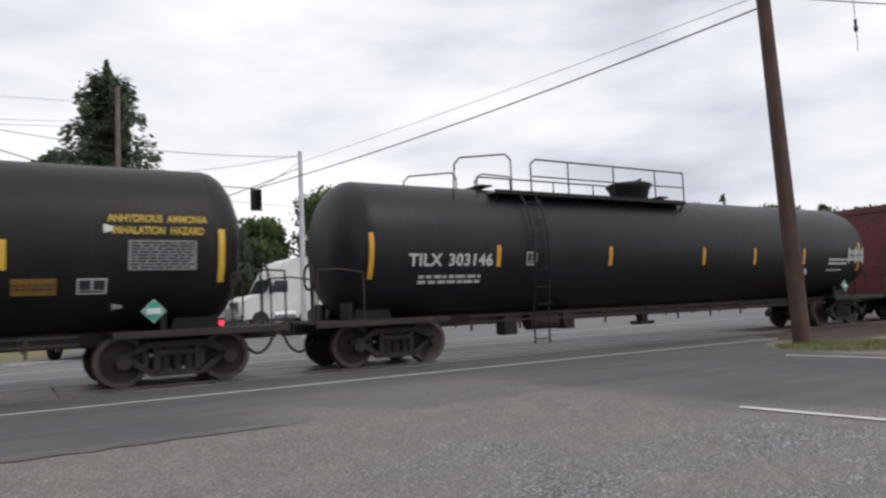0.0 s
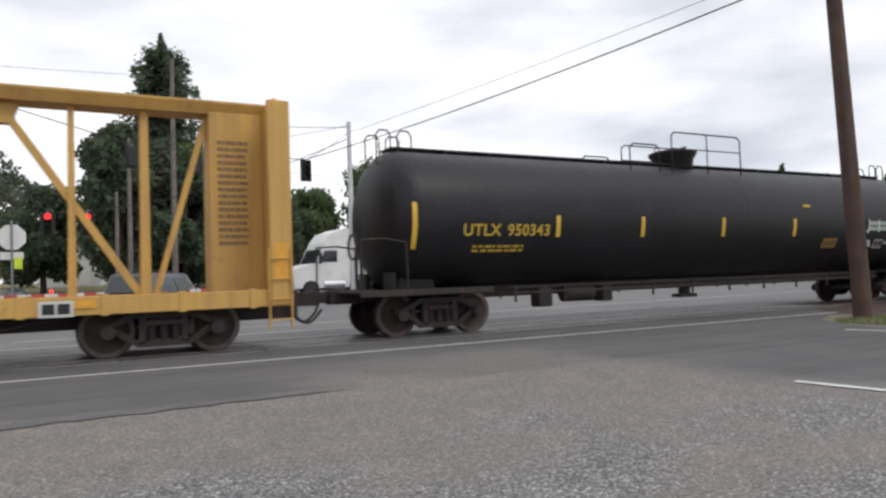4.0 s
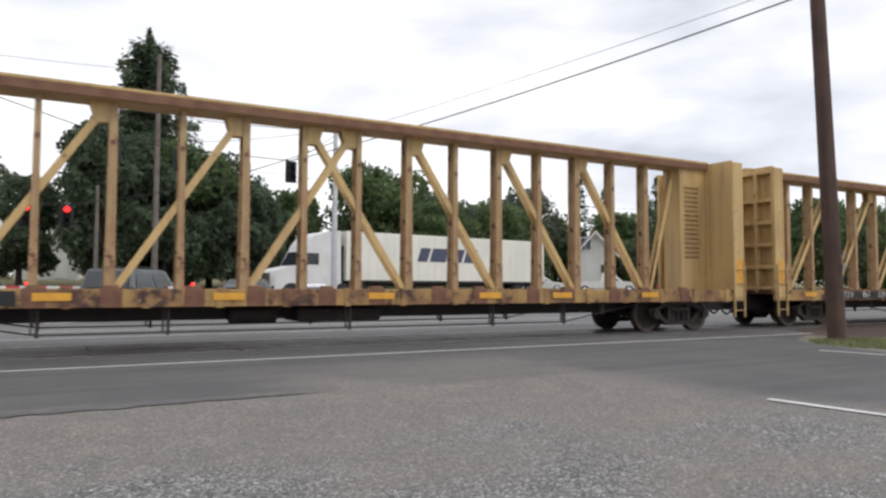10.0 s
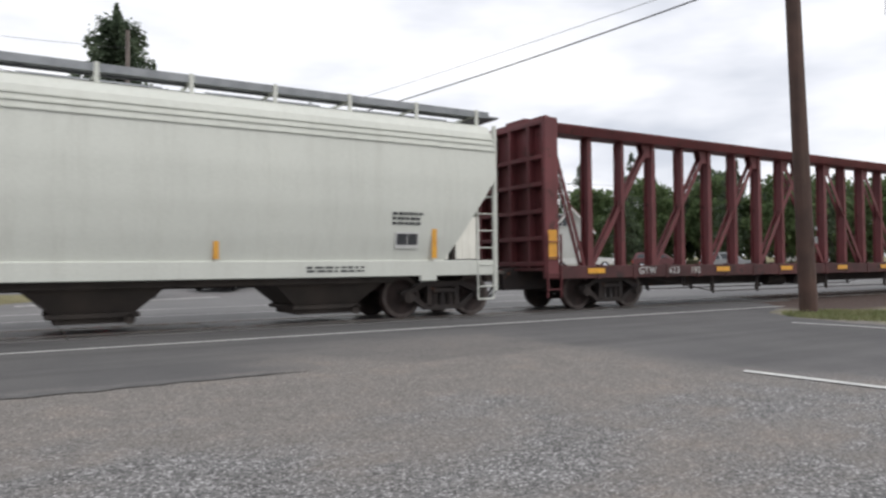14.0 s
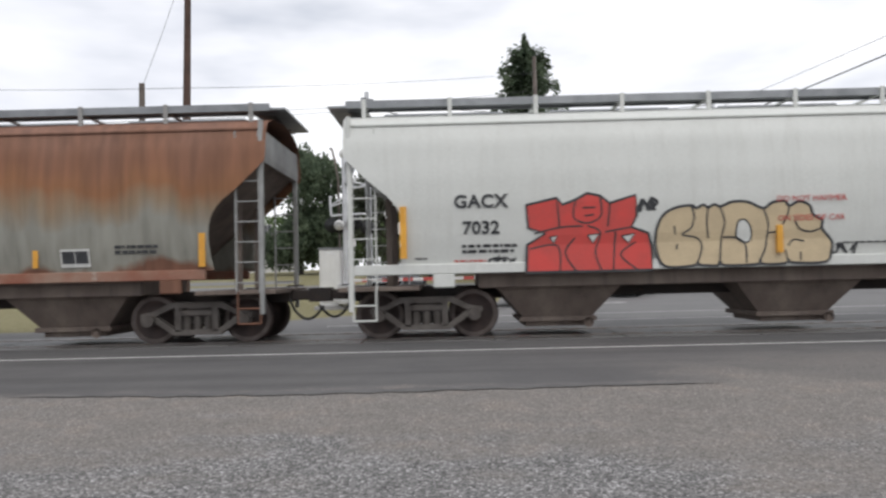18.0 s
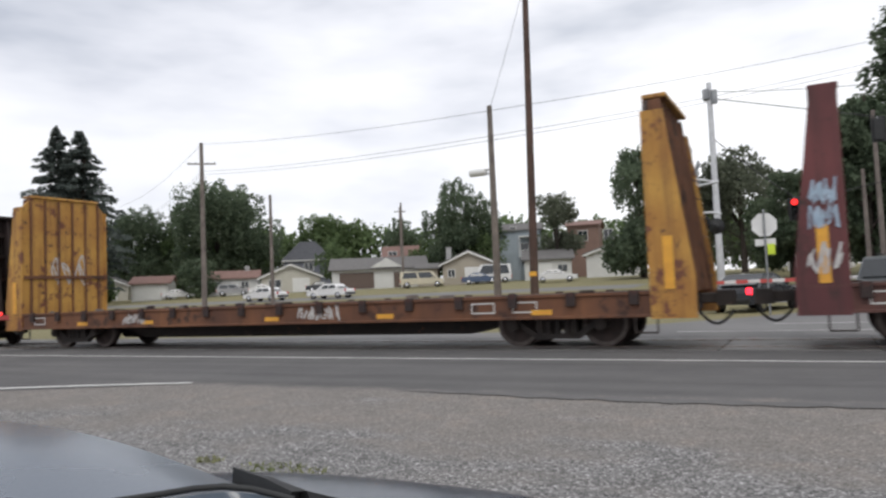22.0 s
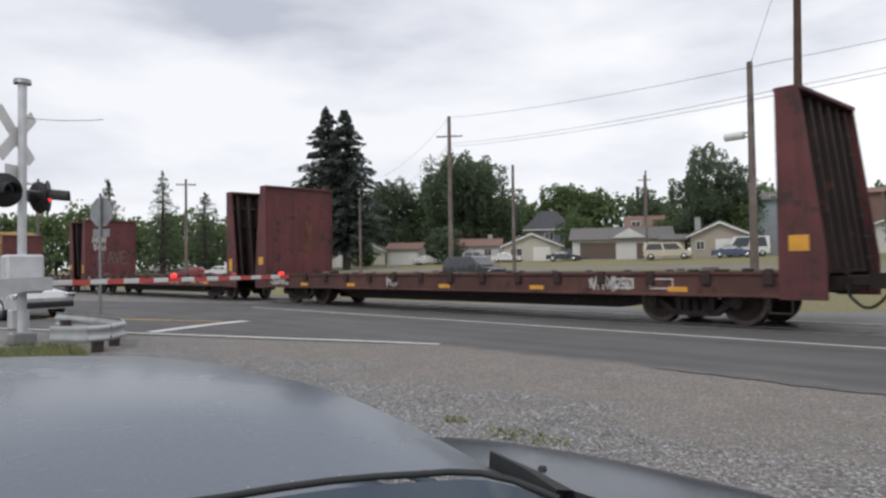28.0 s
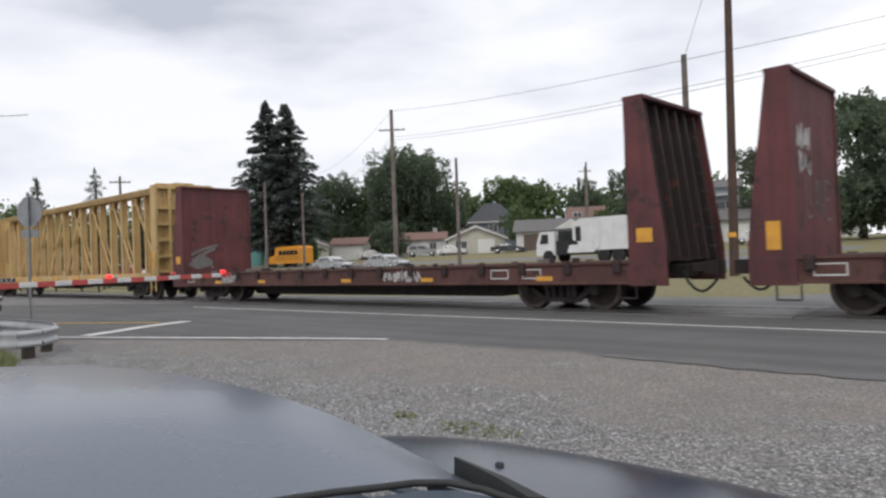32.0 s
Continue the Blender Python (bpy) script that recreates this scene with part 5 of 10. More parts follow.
def hopper_car(u, half, label, paint, under, mark, number, sill_z, colour, curved, roofboard, extras):
    """Covered hopper car: tall smooth sides, cut-away ends with ladders, three outlets below."""
    car = railcar("covered_hopper", u, label)
    dz = 0.04 if curved else 0.12
    zb, ztop = sill_z + (0.17 if curved else 0.31), 4.0 + dz
    up = pose(0, 0, dz)
    sec = [(-1.40, zb), (-1.50, zb + 0.5), (-1.57, zb + 1.1), (-1.58, 3.0), (-1.53, 3.6 + dz), (-1.44, 3.93 + dz)]
    ends = M_STEEL_PALE if colour is not paint else paint
    cut, zc, inset = (1.08, 3.40, 0.14) if curved else (1.25, 3.02, 0.30)

    def xe(z):
        if z >= zc:
            return half - inset
        f = (zc - z) / (zc - zb)
        return half - inset - cut * (float(np.interp(f, (0, 0.12, 0.25, 0.36, 0.46, 0.56, 0.68, 0.84, 1), (0, 0.22, 0.47, 0.73, 0.89, 0.97, 1, 0.98, 0.93))) if curved else f)
    zs = [zb + (ztop - 0.07 - zb) * k / 22 for k in range(23)]

    def ynear(z):
        for (ya, za), (yb, zb2) in zip(sec, sec[1:]):
            if z <= zb2:
                return ya + (yb - ya) * (z - za) / max(zb2 - za, 1e-6)
        return sec[-1][0]
    for s in (-1, 1):
        rings = [[(f * xe(z), s * ynear(z), z) for f in np.linspace(-1, 1, 25)] for z in zs]
        g = Geo().loft(rings, False, True)
        rings2 = [[(x, y - s * 0.02 * (-1), z) for x, y, z in r] for r in rings]
        g.loft([r[::-1] for r in rings2], False, True)
        part("side_sheet", g, paint, car, "smooth tall side sheet")
    rings = [[(x, y, z) for y, z in ((-1.44, 3.93), (-1.30, 4.10), (-0.9, 4.24), (0, 4.32), (0.9, 4.24), (1.30, 4.10), (1.44, 3.93))] for x in (-half + inset, 0, half - inset)]
    part("roof", Geo().loft(rings, False, True), paint, car, "curved roof", up)
    for z in ((3.91, 3.79, 3.66) if not curved else (3.99,)):
        part("roof_rail", Geo().box(-half + 0.28, half - 0.28, -abs(ynear(z)) - 0.03, -abs(ynear(z)) + 0.02, z - 0.014, z + 0.022, 0.004).box(-half + 0.28, half - 0.28, abs(ynear(z)) - 0.02, abs(ynear(z)) + 0.03, z - 0.014, z + 0.022, 0.004), paint, car)
    for s in (-1, 1):
        wy = lambda z: min(1.5, -ynear(max(z, zb)) - 0.04)
        rr = [[(s * (xe(z) - 0.05), y, z) for y in np.linspace(ynear(z) + 0.02, -ynear(z) - 0.02, 5)] for z in zs if z >= zc - 0.05]
        low = [[(s * (half - 0.35 - 2.3 * k / 5), y, zc - (zc - 1.25) * k / 5) for y in np.linspace(-wy(zc - (zc - 1.25) * k / 5), wy(zc - (zc - 1.25) * k / 5), 5)] for k in range(6)]
        part("end_sheet", Geo().loft(rr, False, False), ends, car, "upright upper end sheet")
        # On the pale curved car the darker grey is body paint with shade painted in.
        part("slope_sheet", Geo().loft(low[::-1] + rr[:1], False, False), M_STEEL_PALE if (curved and colour is paint) else under, car, "sloping end sheet over the truck")
        part("end_post", Geo().box(s * (half - 0.9) - 0.06, s * (half - 0.9) + 0.06, -0.75, -0.63, 0.98, 2.7).box(s * (half - 0.9) - 0.06, s * (half - 0.9) + 0.06, 0.63, 0.75, 0.98, 2.7).box(s * (half - 1.5), s * half, -1.45, 1.45, 0.92, 1.0, 0.01), under, car)
        for y in (-1.45, 1.45):
            part("end_ladder", ladder_geo(3.0, 0.40, 8), ends, car, "ladder at the car's corner", pose(s * (half - 0.5), y, 0.95, 0, 0, 0))
            part("corner_stanchion", Geo().box(s * (half - 0.24) - 0.04, s * (half - 0.24) + 0.04, y - 0.05, y + 0.05, 0.55, 4.12 + dz, 0.01), ends, car)
        part("step", Geo().tube([(s * (half - 0.7), -1.45, 0.98), (s * (half - 0.7), -1.45, 0.38), (s * (half - 0.28), -1.45, 0.38), (s * (half - 0.28), -1.45, 0.98)], 0.02, 6).tube([(s * (half - 0.7), -1.45, 0.66), (s * (half - 0.28), -1.45, 0.66)], 0.018, 6), paint, car)
        coupler(car, s * (half - 0.05), s)
        truck(car, s * (7.05 if curved else half - 1.37), M_TRUCK_DUSTY if curved else None)
        part("end_sill_bracket", Geo().box(s * (half - 2.15), s * (half - 1.75), -1.46, -1.36, zb - 0.42, zb - 0.16, 0.02), paint, car)
    g = Geo()
    for s in (-1, 1):
        lim = half - 0.25 if not curved else half - (1.3 if colour is not paint else 0.3)
        g.box(-lim, lim, s * 1.36, s * 1.46, sill_z, zb + 0.02, 0.015)
    part("side_sill", g, colour, car, "side sill")
    # outlets
    pitch = 4.3 if not curved else 4.53
    for k in (-1, 0, 1):
        def bay():
            g = Geo()
            rings = [[(-1.75, -1.35, zb), (1.75, -1.35, zb), (1.75, 1.35, zb), (-1.75, 1.35, zb)],
                     [(-1.35, -1.1, zb - 0.25), (1.35, -1.1, zb - 0.25), (1.35, 1.1, zb - 0.25), (-1.35, 1.1, zb - 0.25)],
                     [(-0.66, -0.7, 0.34), (0.66, -0.7, 0.34), (0.66, 0.7, 0.34), (-0.66, 0.7, 0.34)]]
            g.loft(rings, True, False, True)
            g.box(-0.74, 0.74, -0.78, 0.78, 0.26, 0.35, 0.01)
            g.box(-0.62, 0.62, -0.66, 0.66, 0.16, 0.27, 0.01)
            g.cyl((0.55, -0.95, 0.24), (0.55, 0.95, 0.24), 0.035, 8)
            g.revolve([(-0.02, 0.10), (0.02, 0.10), (0.02, 0.0), (-0.02, 0.0)], (0.55, -0.95, 0.24), "y", 8)
            return g
        part("outlet_hopper", bay, under, car, "funnel-shaped outlet", pose(k * pitch, 0, 0), ("bay", under.name, sill_z))
    part("slope_filler", Geo().box(-half + 2.6, half - 2.6, -1.15, 1.15, zb - 0.45, zb + 0.05, 0.02), under, car)
    part("centre_sill", Geo().box(-half, half, -0.22, 0.22, 0.72, 0.98, 0.02), M_UNDER, car)
    # roof walk
    for s in (-1, 1):
        c = s * 0.935
        part("running_board", Geo().prism([(c - 0.2, 4.36), (c - 0.17, 4.36), (c - 0.17, 4.40), (c + 0.17, 4.40), (c + 0.17, 4.36), (c + 0.2, 4.36), (c + 0.2, 4.50), (c + 0.17, 4.50), (c + 0.17, 4.45), (c - 0.17, 4.45), (c - 0.17, 4.50), (c - 0.2, 4.50)], -half + 0.15, half - 0.15, "x"), M_GALV, car, "steel grating running board on the roof", up)
    for x in np.linspace(-half + 0.5, half - 0.5, 11):
        part("board_support", lambda: Geo().prism([(-1.16, 4.14), (-1.12, 4.14), (-1.12, 4.37), (1.12, 4.37), (1.12, 4.14), (1.16, 4.14), (1.16, 4.52), (1.14, 4.52), (1.14, 4.40), (-1.14, 4.40), (-1.14, 4.52), (-1.16, 4.52)], -0.04, 0.04, "x"), ends, car, at=pose(x, 0, dz), key=("bsup", ends.name))
    for s in (-1, 1):
        part("crossover_board", Geo().box(s * (half - 0.15) - 0.35, s * (half - 0.15) + 0.3, -1.1, 1.1, 4.38, 4.42), M_GALV, car, "", up)
    for x in np.linspace(-half + 2, half - 2, 5):
        part("hatch", lambda: Geo().box(-1.2, 1.2, -0.42, 0.42, 4.28, 4.40, 0.04), M_GALV, car, "loading hatch", pose(x, 0, dz), "hatch")
    dy = lambda z: ynear(z) - 0.008

    def lean(z):
        """Tilt of the side sheet at a height."""
        return math.degrees(math.atan((ynear(z - 0.2) - ynear(z + 0.2)) / 0.4))
    mz, nz = extras.get("mark_z", (2.5, 2.04))
    dark = M_DECAL_K
    size = extras.get("size", 0.38)
    part("reporting_mark", lettering(mark, size, dark, gap=1.08, fat=0.010), dark, car, "stencilled letters on the side", pose(extras["mark_x"], dy(mz) - 0.006, mz, lean(mz)))
    part("car_number", lettering(number, size, dark, gap=1.04, fat=0.010), dark, car, "stencilled number on the side", pose(extras["mark_x"], dy(nz) - 0.006, nz, lean(nz)))
    for text, x, z, ts in extras.get("words", ()):
        tagged(part("warning_text", lettering(text, ts, M_DECAL_R), M_DECAL_R, car, "", pose(x, dy(z) - 0.016, z, lean(z))), "red stencilled warning", kind="stuff")
    for k, (x, z, rows, w, h, m) in enumerate(extras["bars"]):
        tagged(part("stencil", bars(rows, w, h, m, seed=k + 21), m, car, "", pose(x, (dy(z) - 0.006) if z > zb else -1.468, z, lean(z) if z > zb else 0)), "small stencilled lines", kind="stuff")
    for x, z, w, h, m in extras["strips"]:
        y = dy(z) if z > zb else -1.468
        part("reflector_bar", Geo().box(x - w / 2, x + w / 2, y - (0.085 if "sprayed" in extras else 0.012), y - 0.002, z - h / 2, z + h / 2), m, car, "yellow reflective strip")
    for what, material, v in extras.get("sprayed", ()):
        g, place = Geo(), lambda a, b: (a, dy(b) - 0.006, b)
        if what == "piece":
            rim = Geo()
            on = lambda lift: (lambda a, b: (a, min(dy(min(b, 3.0)), -1.472) - lift, b))
            body = smooth_path(list(v[0]), True, 4) if v[3] else list(v[0])
            spray_rows(g, body, on(0.004))
            spray_line(rim, body + body[:1], 0.050, on(0.008))
            for path in v[1]:
                spray_line(rim, smooth_path(list(path), False, 5), 0.030, on(0.011))
            for hole in v[2]:
                patch = smooth_path(list(hole), True, 4) if v[3] else list(hole)
                tagged(part("graffiti_hole", spray_rows(Geo(), patch, on(0.007), 16), paint, car), "bare paint inside the letters", kind="stuff")
                spray_line(rim, patch + patch[:1], 0.028, on(0.012))
            tagged(part("graffiti_outline", rim, M_DECAL_K, car), "black outlines of the graffiti", kind="stuff")
        elif what == "scribble":
            scribble(g, *v[:4], v[4], v[5], place, v[6])
        elif what == "spiral":
            for cx, cz, r, tw, a0 in v:
                spray_line(g, [(cx + r * (1 - k / 30) * math.cos(a0 + tw * k / 30), cz + r * (1 - k / 30) * math.sin(a0 + tw * k / 30)) for k in range(27)], 0.022, place)
        else:
            for x0, x1, z0, z1, sh in v:
                spray_fill(g, [(x0, z0), (x1, z0), (x1 + sh, z1), (x0 + sh, z1)], place, 4)
        tagged(part("graffiti" if what != "shapes" else "company_mark", g, material, car), "sprayed paint marks" if what != "shapes" else "company mark as plain shapes", kind="stuff")
    bx = part("data_plate", Geo().box(-0.27, 0.27, -0.004, 0.004, -0.17, 0.17), M_DECAL_W, car, "white-framed black test plate", pose(extras.get("plate_x", half - 2.35), dy(1.66) - 0.012, 1.66, lean(1.66)))
    part("plate_field", Geo().box(-0.24, -0.01, -0.010, -0.004, -0.10, 0.13).box(0.01, 0.24, -0.010, -0.004, -0.10, 0.13), M_DECAL_K, bx)
    return car


def bulkhead_geo(h, chamfer):
    """End wall of a flat car: smooth inside, ribbed outside, thicker at its foot. Chamfered ones are ribbed inside too."""
    wall, ribs, cheeks = Geo(), Geo(), Geo()
    z0, z1, c = 1.02, h, chamfer
    t0, t1 = 0.70, 0.28
    wall.prism([(-1.40, z0), (-1.40, z1 - c), (-1.40 + c, z1), (1.40 - c, z1), (1.40, z1 - c), (1.40, z0)], -0.06, 0.0, "x")
    for y in np.linspace(-1.15, 1.15, 6):
        ribs.prism([(0, z0), (t0 - 0.05, z0), (t1 - 0.05, z1 - 0.06), (0, z1 - 0.06)], y - 0.045, y + 0.045)
        if c:
            ribs.box(-0.10, -0.06, y - 0.03, y + 0.03, z0, z1 - 0.06)
    for z in (1.5, 2.2, 3.0, 3.7):
        ribs.box(0, 0.16, -1.38, 1.38, z - 0.05, z + 0.05)
    if c:
        ribs.box(-0.12, -0.06, -1.38, 1.38, 2.12, 2.22)
    for k in range(7):
        z = 1.3 + k * 0.4
        x = t0 + (t1 - t0) * (z - z0) / (z1 - z0)
        ribs.cyl((x, 0.75, z), (x, 1.2, z), 0.015, 6)
    for y in (-1.43, 1.43):
        cheeks.prism([(-0.10, 0.55), (t0, 0.55), (t0, 1.3), (t1 + 0.02, z1 - c), (-0.10, z1 - c)], y - 0.03, y + 0.03)
    cheeks.box(-0.12, t1 + 0.05, -1.46 + c, 1.46 - c, z1 - 0.02, z1 + 0.06, 0.01)
    return wall, ribs, cheeks


def bulkhead_flat(u, label, deck, sides, right, left, height=4.28, half=9.75, chamfer=0.0, sprayed=(), tags=(), patches=(), word=None, ends=(0.60, 0.60), mark=(0.18, 0.95, 1.55)):
    """Flat car with an end wall at each end. right, left: (inner, rib, cheek) materials.
    sprayed: (where, what, material, numbers) on the walls; tags: (x0, x1, seed) on the side sill."""
    car = railcar("bulkhead_flat_car", u, label)
    z0, z1 = 0.58, 1.05
    for s in (-1, 1):
        g = Geo()
        g.prism([(s * 1.34, z0), (s * 1.46, z0), (s * 1.46, z0 + 0.04), (s * 1.42, z0 + 0.05), (s * 1.42, z1 - 0.06), (s * 1.46, z1 - 0.05), (s * 1.46, z1), (s * 1.34, z1)], -half, half, "x")
        part("side_sill", g, sides, car, "long rusted side sill")
        for x in np.arange(-half + 0.9, half - 0.5, 1.19):
            # Dark material on the pockets paints in their shadows along the sill.
            part("stake_pocket", lambda: Geo().box(-0.09, 0.09, -1.50, -1.42, z1 - 0.24, z1 + 0.03, 0.01), M_FLATDARK, car, at=pose(x, 0, 0, 0, 0, 0 if s < 0 else 180), key="pocket")
    n = 44
    for k in range(n):
        x = -half + 0.2 + (2 * half - 0.4) * k / n
        part("deck_board", lambda: Geo().box(0.006, (2 * half - 0.4) / n - 0.006, -1.33, 1.33, z1 - 0.09, z1 - 0.015, 0.006), deck, car, at=pose(x, 0, 0), key=("board", deck.name))
    g = Geo().prism([(-half + 3.1, 0.58), (-half + 4.6, 0.24), (half - 4.6, 0.24), (half - 3.1, 0.58), (half - 3.1, 0.9), (-half + 3.1, 0.9)], -0.35, 0.35)
    g.box(-half - 0.2, half + 0.2, -0.25, 0.25, 0.66, 0.95, 0.02)
    part("centre_sill", g, M_UNDER, car, "fish-bellied centre sill")
    walls = {}
    for s, (inner, rib, cheek) in ((1, right), (-1, left)):
        wall, ribs, cheeks = bulkhead_geo(height, chamfer)
        face = half - ends[0] if s > 0 else ends[1] - half
        m = pose(face, 0, 0, 0, 0, 0 if s > 0 else 180)
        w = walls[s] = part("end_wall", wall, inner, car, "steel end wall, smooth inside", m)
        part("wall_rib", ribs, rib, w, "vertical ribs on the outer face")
        part("wall_cheek", cheeks, cheek, w, "tapered side plate of the end wall")
        part("reflector", lambda: Geo().box(-mark[0] / 2, mark[0] / 2, -0.004, 0.004, -mark[1] / 2, mark[1] / 2), M_REFLECT, car, "yellow reflective strip", pose(face + s * 0.26, -1.468, mark[2]), ("wallrefl", mark))
        truck(car, s * (half - 2.38))
        coupler(car, s * (half + 0.1), s)
        part("step", Geo().tube([(s * (half - 0.75), -1.44, 0.6), (s * (half - 0.75), -1.44, 0.3), (s * (half - 0.35), -1.44, 0.3), (s * (half - 0.35), -1.44, 0.6)], 0.018, 6), M_UNDER, car)
    for k, (where, what, material, v) in enumerate(sprayed):
        g, lift = Geo(), 0.066 + 0.004 * k
        if where == "cheek":      # near side plate of the left wall
            on, place = walls[-1], lambda a, b: (a, 1.40 + lift, b)
        else:                     # inner face, read from the deck
            sg = -1 if where == "left" else 1
            on, place = walls[sg], lambda a, b: (-lift, -a, b)
        if what == "word":
            rims, g = fat_word(*v, lambda a, b, up: (-0.066 - up, -a, b))
            tagged(part("graffiti_outline", rims, M_SPRAY_W, on), "pale rims of the fat sprayed letters", kind="stuff")
        elif what == "scribble":
            scribble(g, *v[:4], v[4], v[5], place, v[6])
        elif what == "strokes":   # one-line outlines of fat letters
            for path in v[1]:
                spray_line(g, smooth_path(list(path), False, 5), v[0], place)
        else:
            spray_fill(g, blob(*v[:4], random.Random(v[4]), 15, 0.26), place, 26)
        tagged(part("graffiti", g, material, on), "sprayed paint marks", kind="stuff")
    for x0, x1 in patches:
        tagged(part("graffiti", spray_fill(Geo(), [(x0, 0.68), (x1, 0.66), (x1 + 0.02, 0.95), (x0 + 0.04, 0.97)], lambda a, b: (a, -1.424, b), 6), M_SPRAY_PALE, car), "white sprayed patch", kind="stuff")
    if word:
        stencilled(word[0], word[2], M_SPRAY_W, car, "white sprayed word", pose(word[1], -1.424, 0.81), "    ", "graffiti", shear=0.1)
    for x0, x1, seed in tags:
        tagged(part("graffiti", scribble(Geo(), x0, x1, 0.66, 0.99, max(4, int((x1 - x0) / 0.13)), 0.030, lambda a, b: (a, -1.429, b), seed), M_SPRAY_W if not patches else M_SPRAY_G, car), "white sprayed tag", kind="stuff")
    rnd = random.Random(int(-u))
    for k in range(16):
        w, hgt = rnd.uniform(0.05, 0.20), rnd.uniform(0.04, 0.12)
        part("deck_scrap", Geo().box(-w, w, -0.05, 0.05, 0, hgt, 0.008), M_FLATDARK if k % 2 else M_POLE_GREY, car, "", pose(rnd.uniform(-half + 1.2, half - 1.2), -rnd.uniform(0.7, 1.28), z1 - 0.014, 0, 0, rnd.uniform(-40, 40)))
    for x in (-6.6, -3.9, 0.4, 3.6, 7.2):
        part("reflector", lambda: Geo().box(-0.21, 0.21, -1.428, -1.421, 0.66, 0.76), M_REFLECT, car, at=pose(x, 0, 0), key="flatrefl")
    for x in (-half + 1.2, half - 2.9, half - 3.8):
        part("stencil_frame", lambda: Geo().box(-0.26, 0.26, -1.426, -1.421, 0.71, 0.735).box(-0.26, 0.26, -1.426, -1.421, 0.90, 0.925).box(-0.26, -0.235, -1.426, -1.421, 0.735, 0.90).box(0.235, 0.26, -1.426, -1.421, 0.735, 0.90), M_DECAL_W, car, at=pose(x, 0, 0), key="sframe")
    return car


def gondola(u, half, label):
    car = railcar("open_hopper_car", u, label)
    zt = 4.25
    g = Geo()
    for s in (-1, 1):
        g.box(-half, half, s * 1.46, s * 1.52, 1.0, zt - 0.15, 0.01)
        for x in np.arange(-half + 0.05, half, 1.3):
            g.box(x, x + 0.14, s * 1.50, s * 1.60, 1.0, zt - 0.1, 0.01)
        g.box(-half, half, s * 1.42, s * 1.62, zt - 0.15, zt, 0.02)
    part("side_wall", g, M_CBRED, car, "ribbed red side wall")
    for s in (-1, 1):
        part("end_wall", Geo().box(s * half - 0.04, s * half + 0.04, -1.5, 1.5, 1.6, zt - 0.05, 0.01).box(s * half - 0.08, s * half + 0.08, -1.55, 1.55, zt - 0.25, zt, 0.02), M_CBRED, car)
        truck(car, s * (half - 1.8))
        coupler(car, s * (half + 0.3), s)
    part("floor", Geo().box(-half, half, -1.46, 1.46, 0.85, 1.02, 0.02), M_UNDER, car)
    return car


K, Wd, Yd = M_DECAL_K, M_DECAL_W, M_DECAL_Y
gondola(36.2, 8.4, "oxide-red open hopper car with ribbed sides")
tank_car(15.83, 9.85, "black tank car with a railed walkway and white stencilled number", "TILX 303146", -7.35, False, (-5.9, 0.75, -0.2, True),
         [(-9.3, 0.95), (-6.1, 0.48), (-2.6, 0.48), (1.0, 0.48), (3.3, 0.48), (5.8, 0.48), (9.0, 0.95)],
         [(-7.35, 1.78, 2, 1.6, 0.26, Wd), (7.75, 2.12, 2, 1.1, 0.26, Wd), (7.6, 1.85, 1, 0.9, 0.10, Wd)],
         (("rack", 8.75, 2.32, 0.85, 0.50), ("plate", -5.15, 2.22, 0.30, 0.32), ("panel", 5.45, 2.15, 0.34, 0.46)))
tank_car(-5.27, 9.4, "black tank car with a railed walkway and yellow stencilled number", "UTLX 953286", -6.8, True, (-5.2, 1.07, 0.05, True),
         [(-8.9, 0.95), (-5.5, 0.48), (-2.65, 0.48), (0.0, 0.48), (0.35, 0.48), (2.65, 0.48), (5.42, 0.48), (8.8, 0.95)],
         [(-6.9, 1.75, 2, 1.5, 0.26, Yd)],
         (("ANHYDROUS  AMMONIA", 7.74, 2.91, 0, 0.165), ("INHALATION  HAZARD", 7.74, 2.70, 0, 0.165), ("block", 7.80, 2.28, 1.12, 0.52), ("panel", 5.86, 1.77, 0.64, 0.30), ("plate", 6.70, 1.77, 0.45, 0.29), ("tag", 6.93, 2.73, 0.14, 0.16), ("tag", 7.11, 1.42, 0.17, 0.14)), M_BLACK_BROWN)
tank_car(-26.0, 9.55, "black tank car with narrow running board and yellow stencilled number", "UTLX 950343", -6.75, True, (-2.65, 1.4, -0.2, False),
         [(-9.0, 0.95), (-5.4, 0.48), (-2.85, 0.48), (-0.05, 0.48), (2.8, 0.48), (5.23, 0.48), (9.0, 0.95)],
         [(-6.95, 1.8, 2, 1.3, 0.2, Yd), (3.4, 2.9, 1, 0.35, 0.14, Yd)],
         (("rack", 6.72, 2.34, 1.02, 0.36), ("block", 8.22, 2.31, 1.12, 0.53), ("panel", 4.47, 1.84, 0.64, 0.30), ("plate", 6.85, 1.80, 0.43, 0.29), ("tag", 7.25, 1.83, 0.2, 0.08)))
centrebeam_car(-49.1, "yellow centrebeam lumber car, empty, with a tall open lattice", M_CBGOLD, "TTZX  86  325")
centrebeam_car(-73.8, "faded yellow centrebeam lumber car, empty, rust showing through", M_CBYEL_RUSTY, "TTZX  861  529", rustier=True)
centrebeam_car(-98.35, "cream-yellow centrebeam lumber car, empty, stained with rust", M_CBYEL, "TTZX  861  101", rustier=True)
centrebeam_car(-122.95, "oxide-red centrebeam lumber car, empty, white stencils", M_CBRED, "GTW  623  192", 11.75, mark_paint=M_DECAL_W)
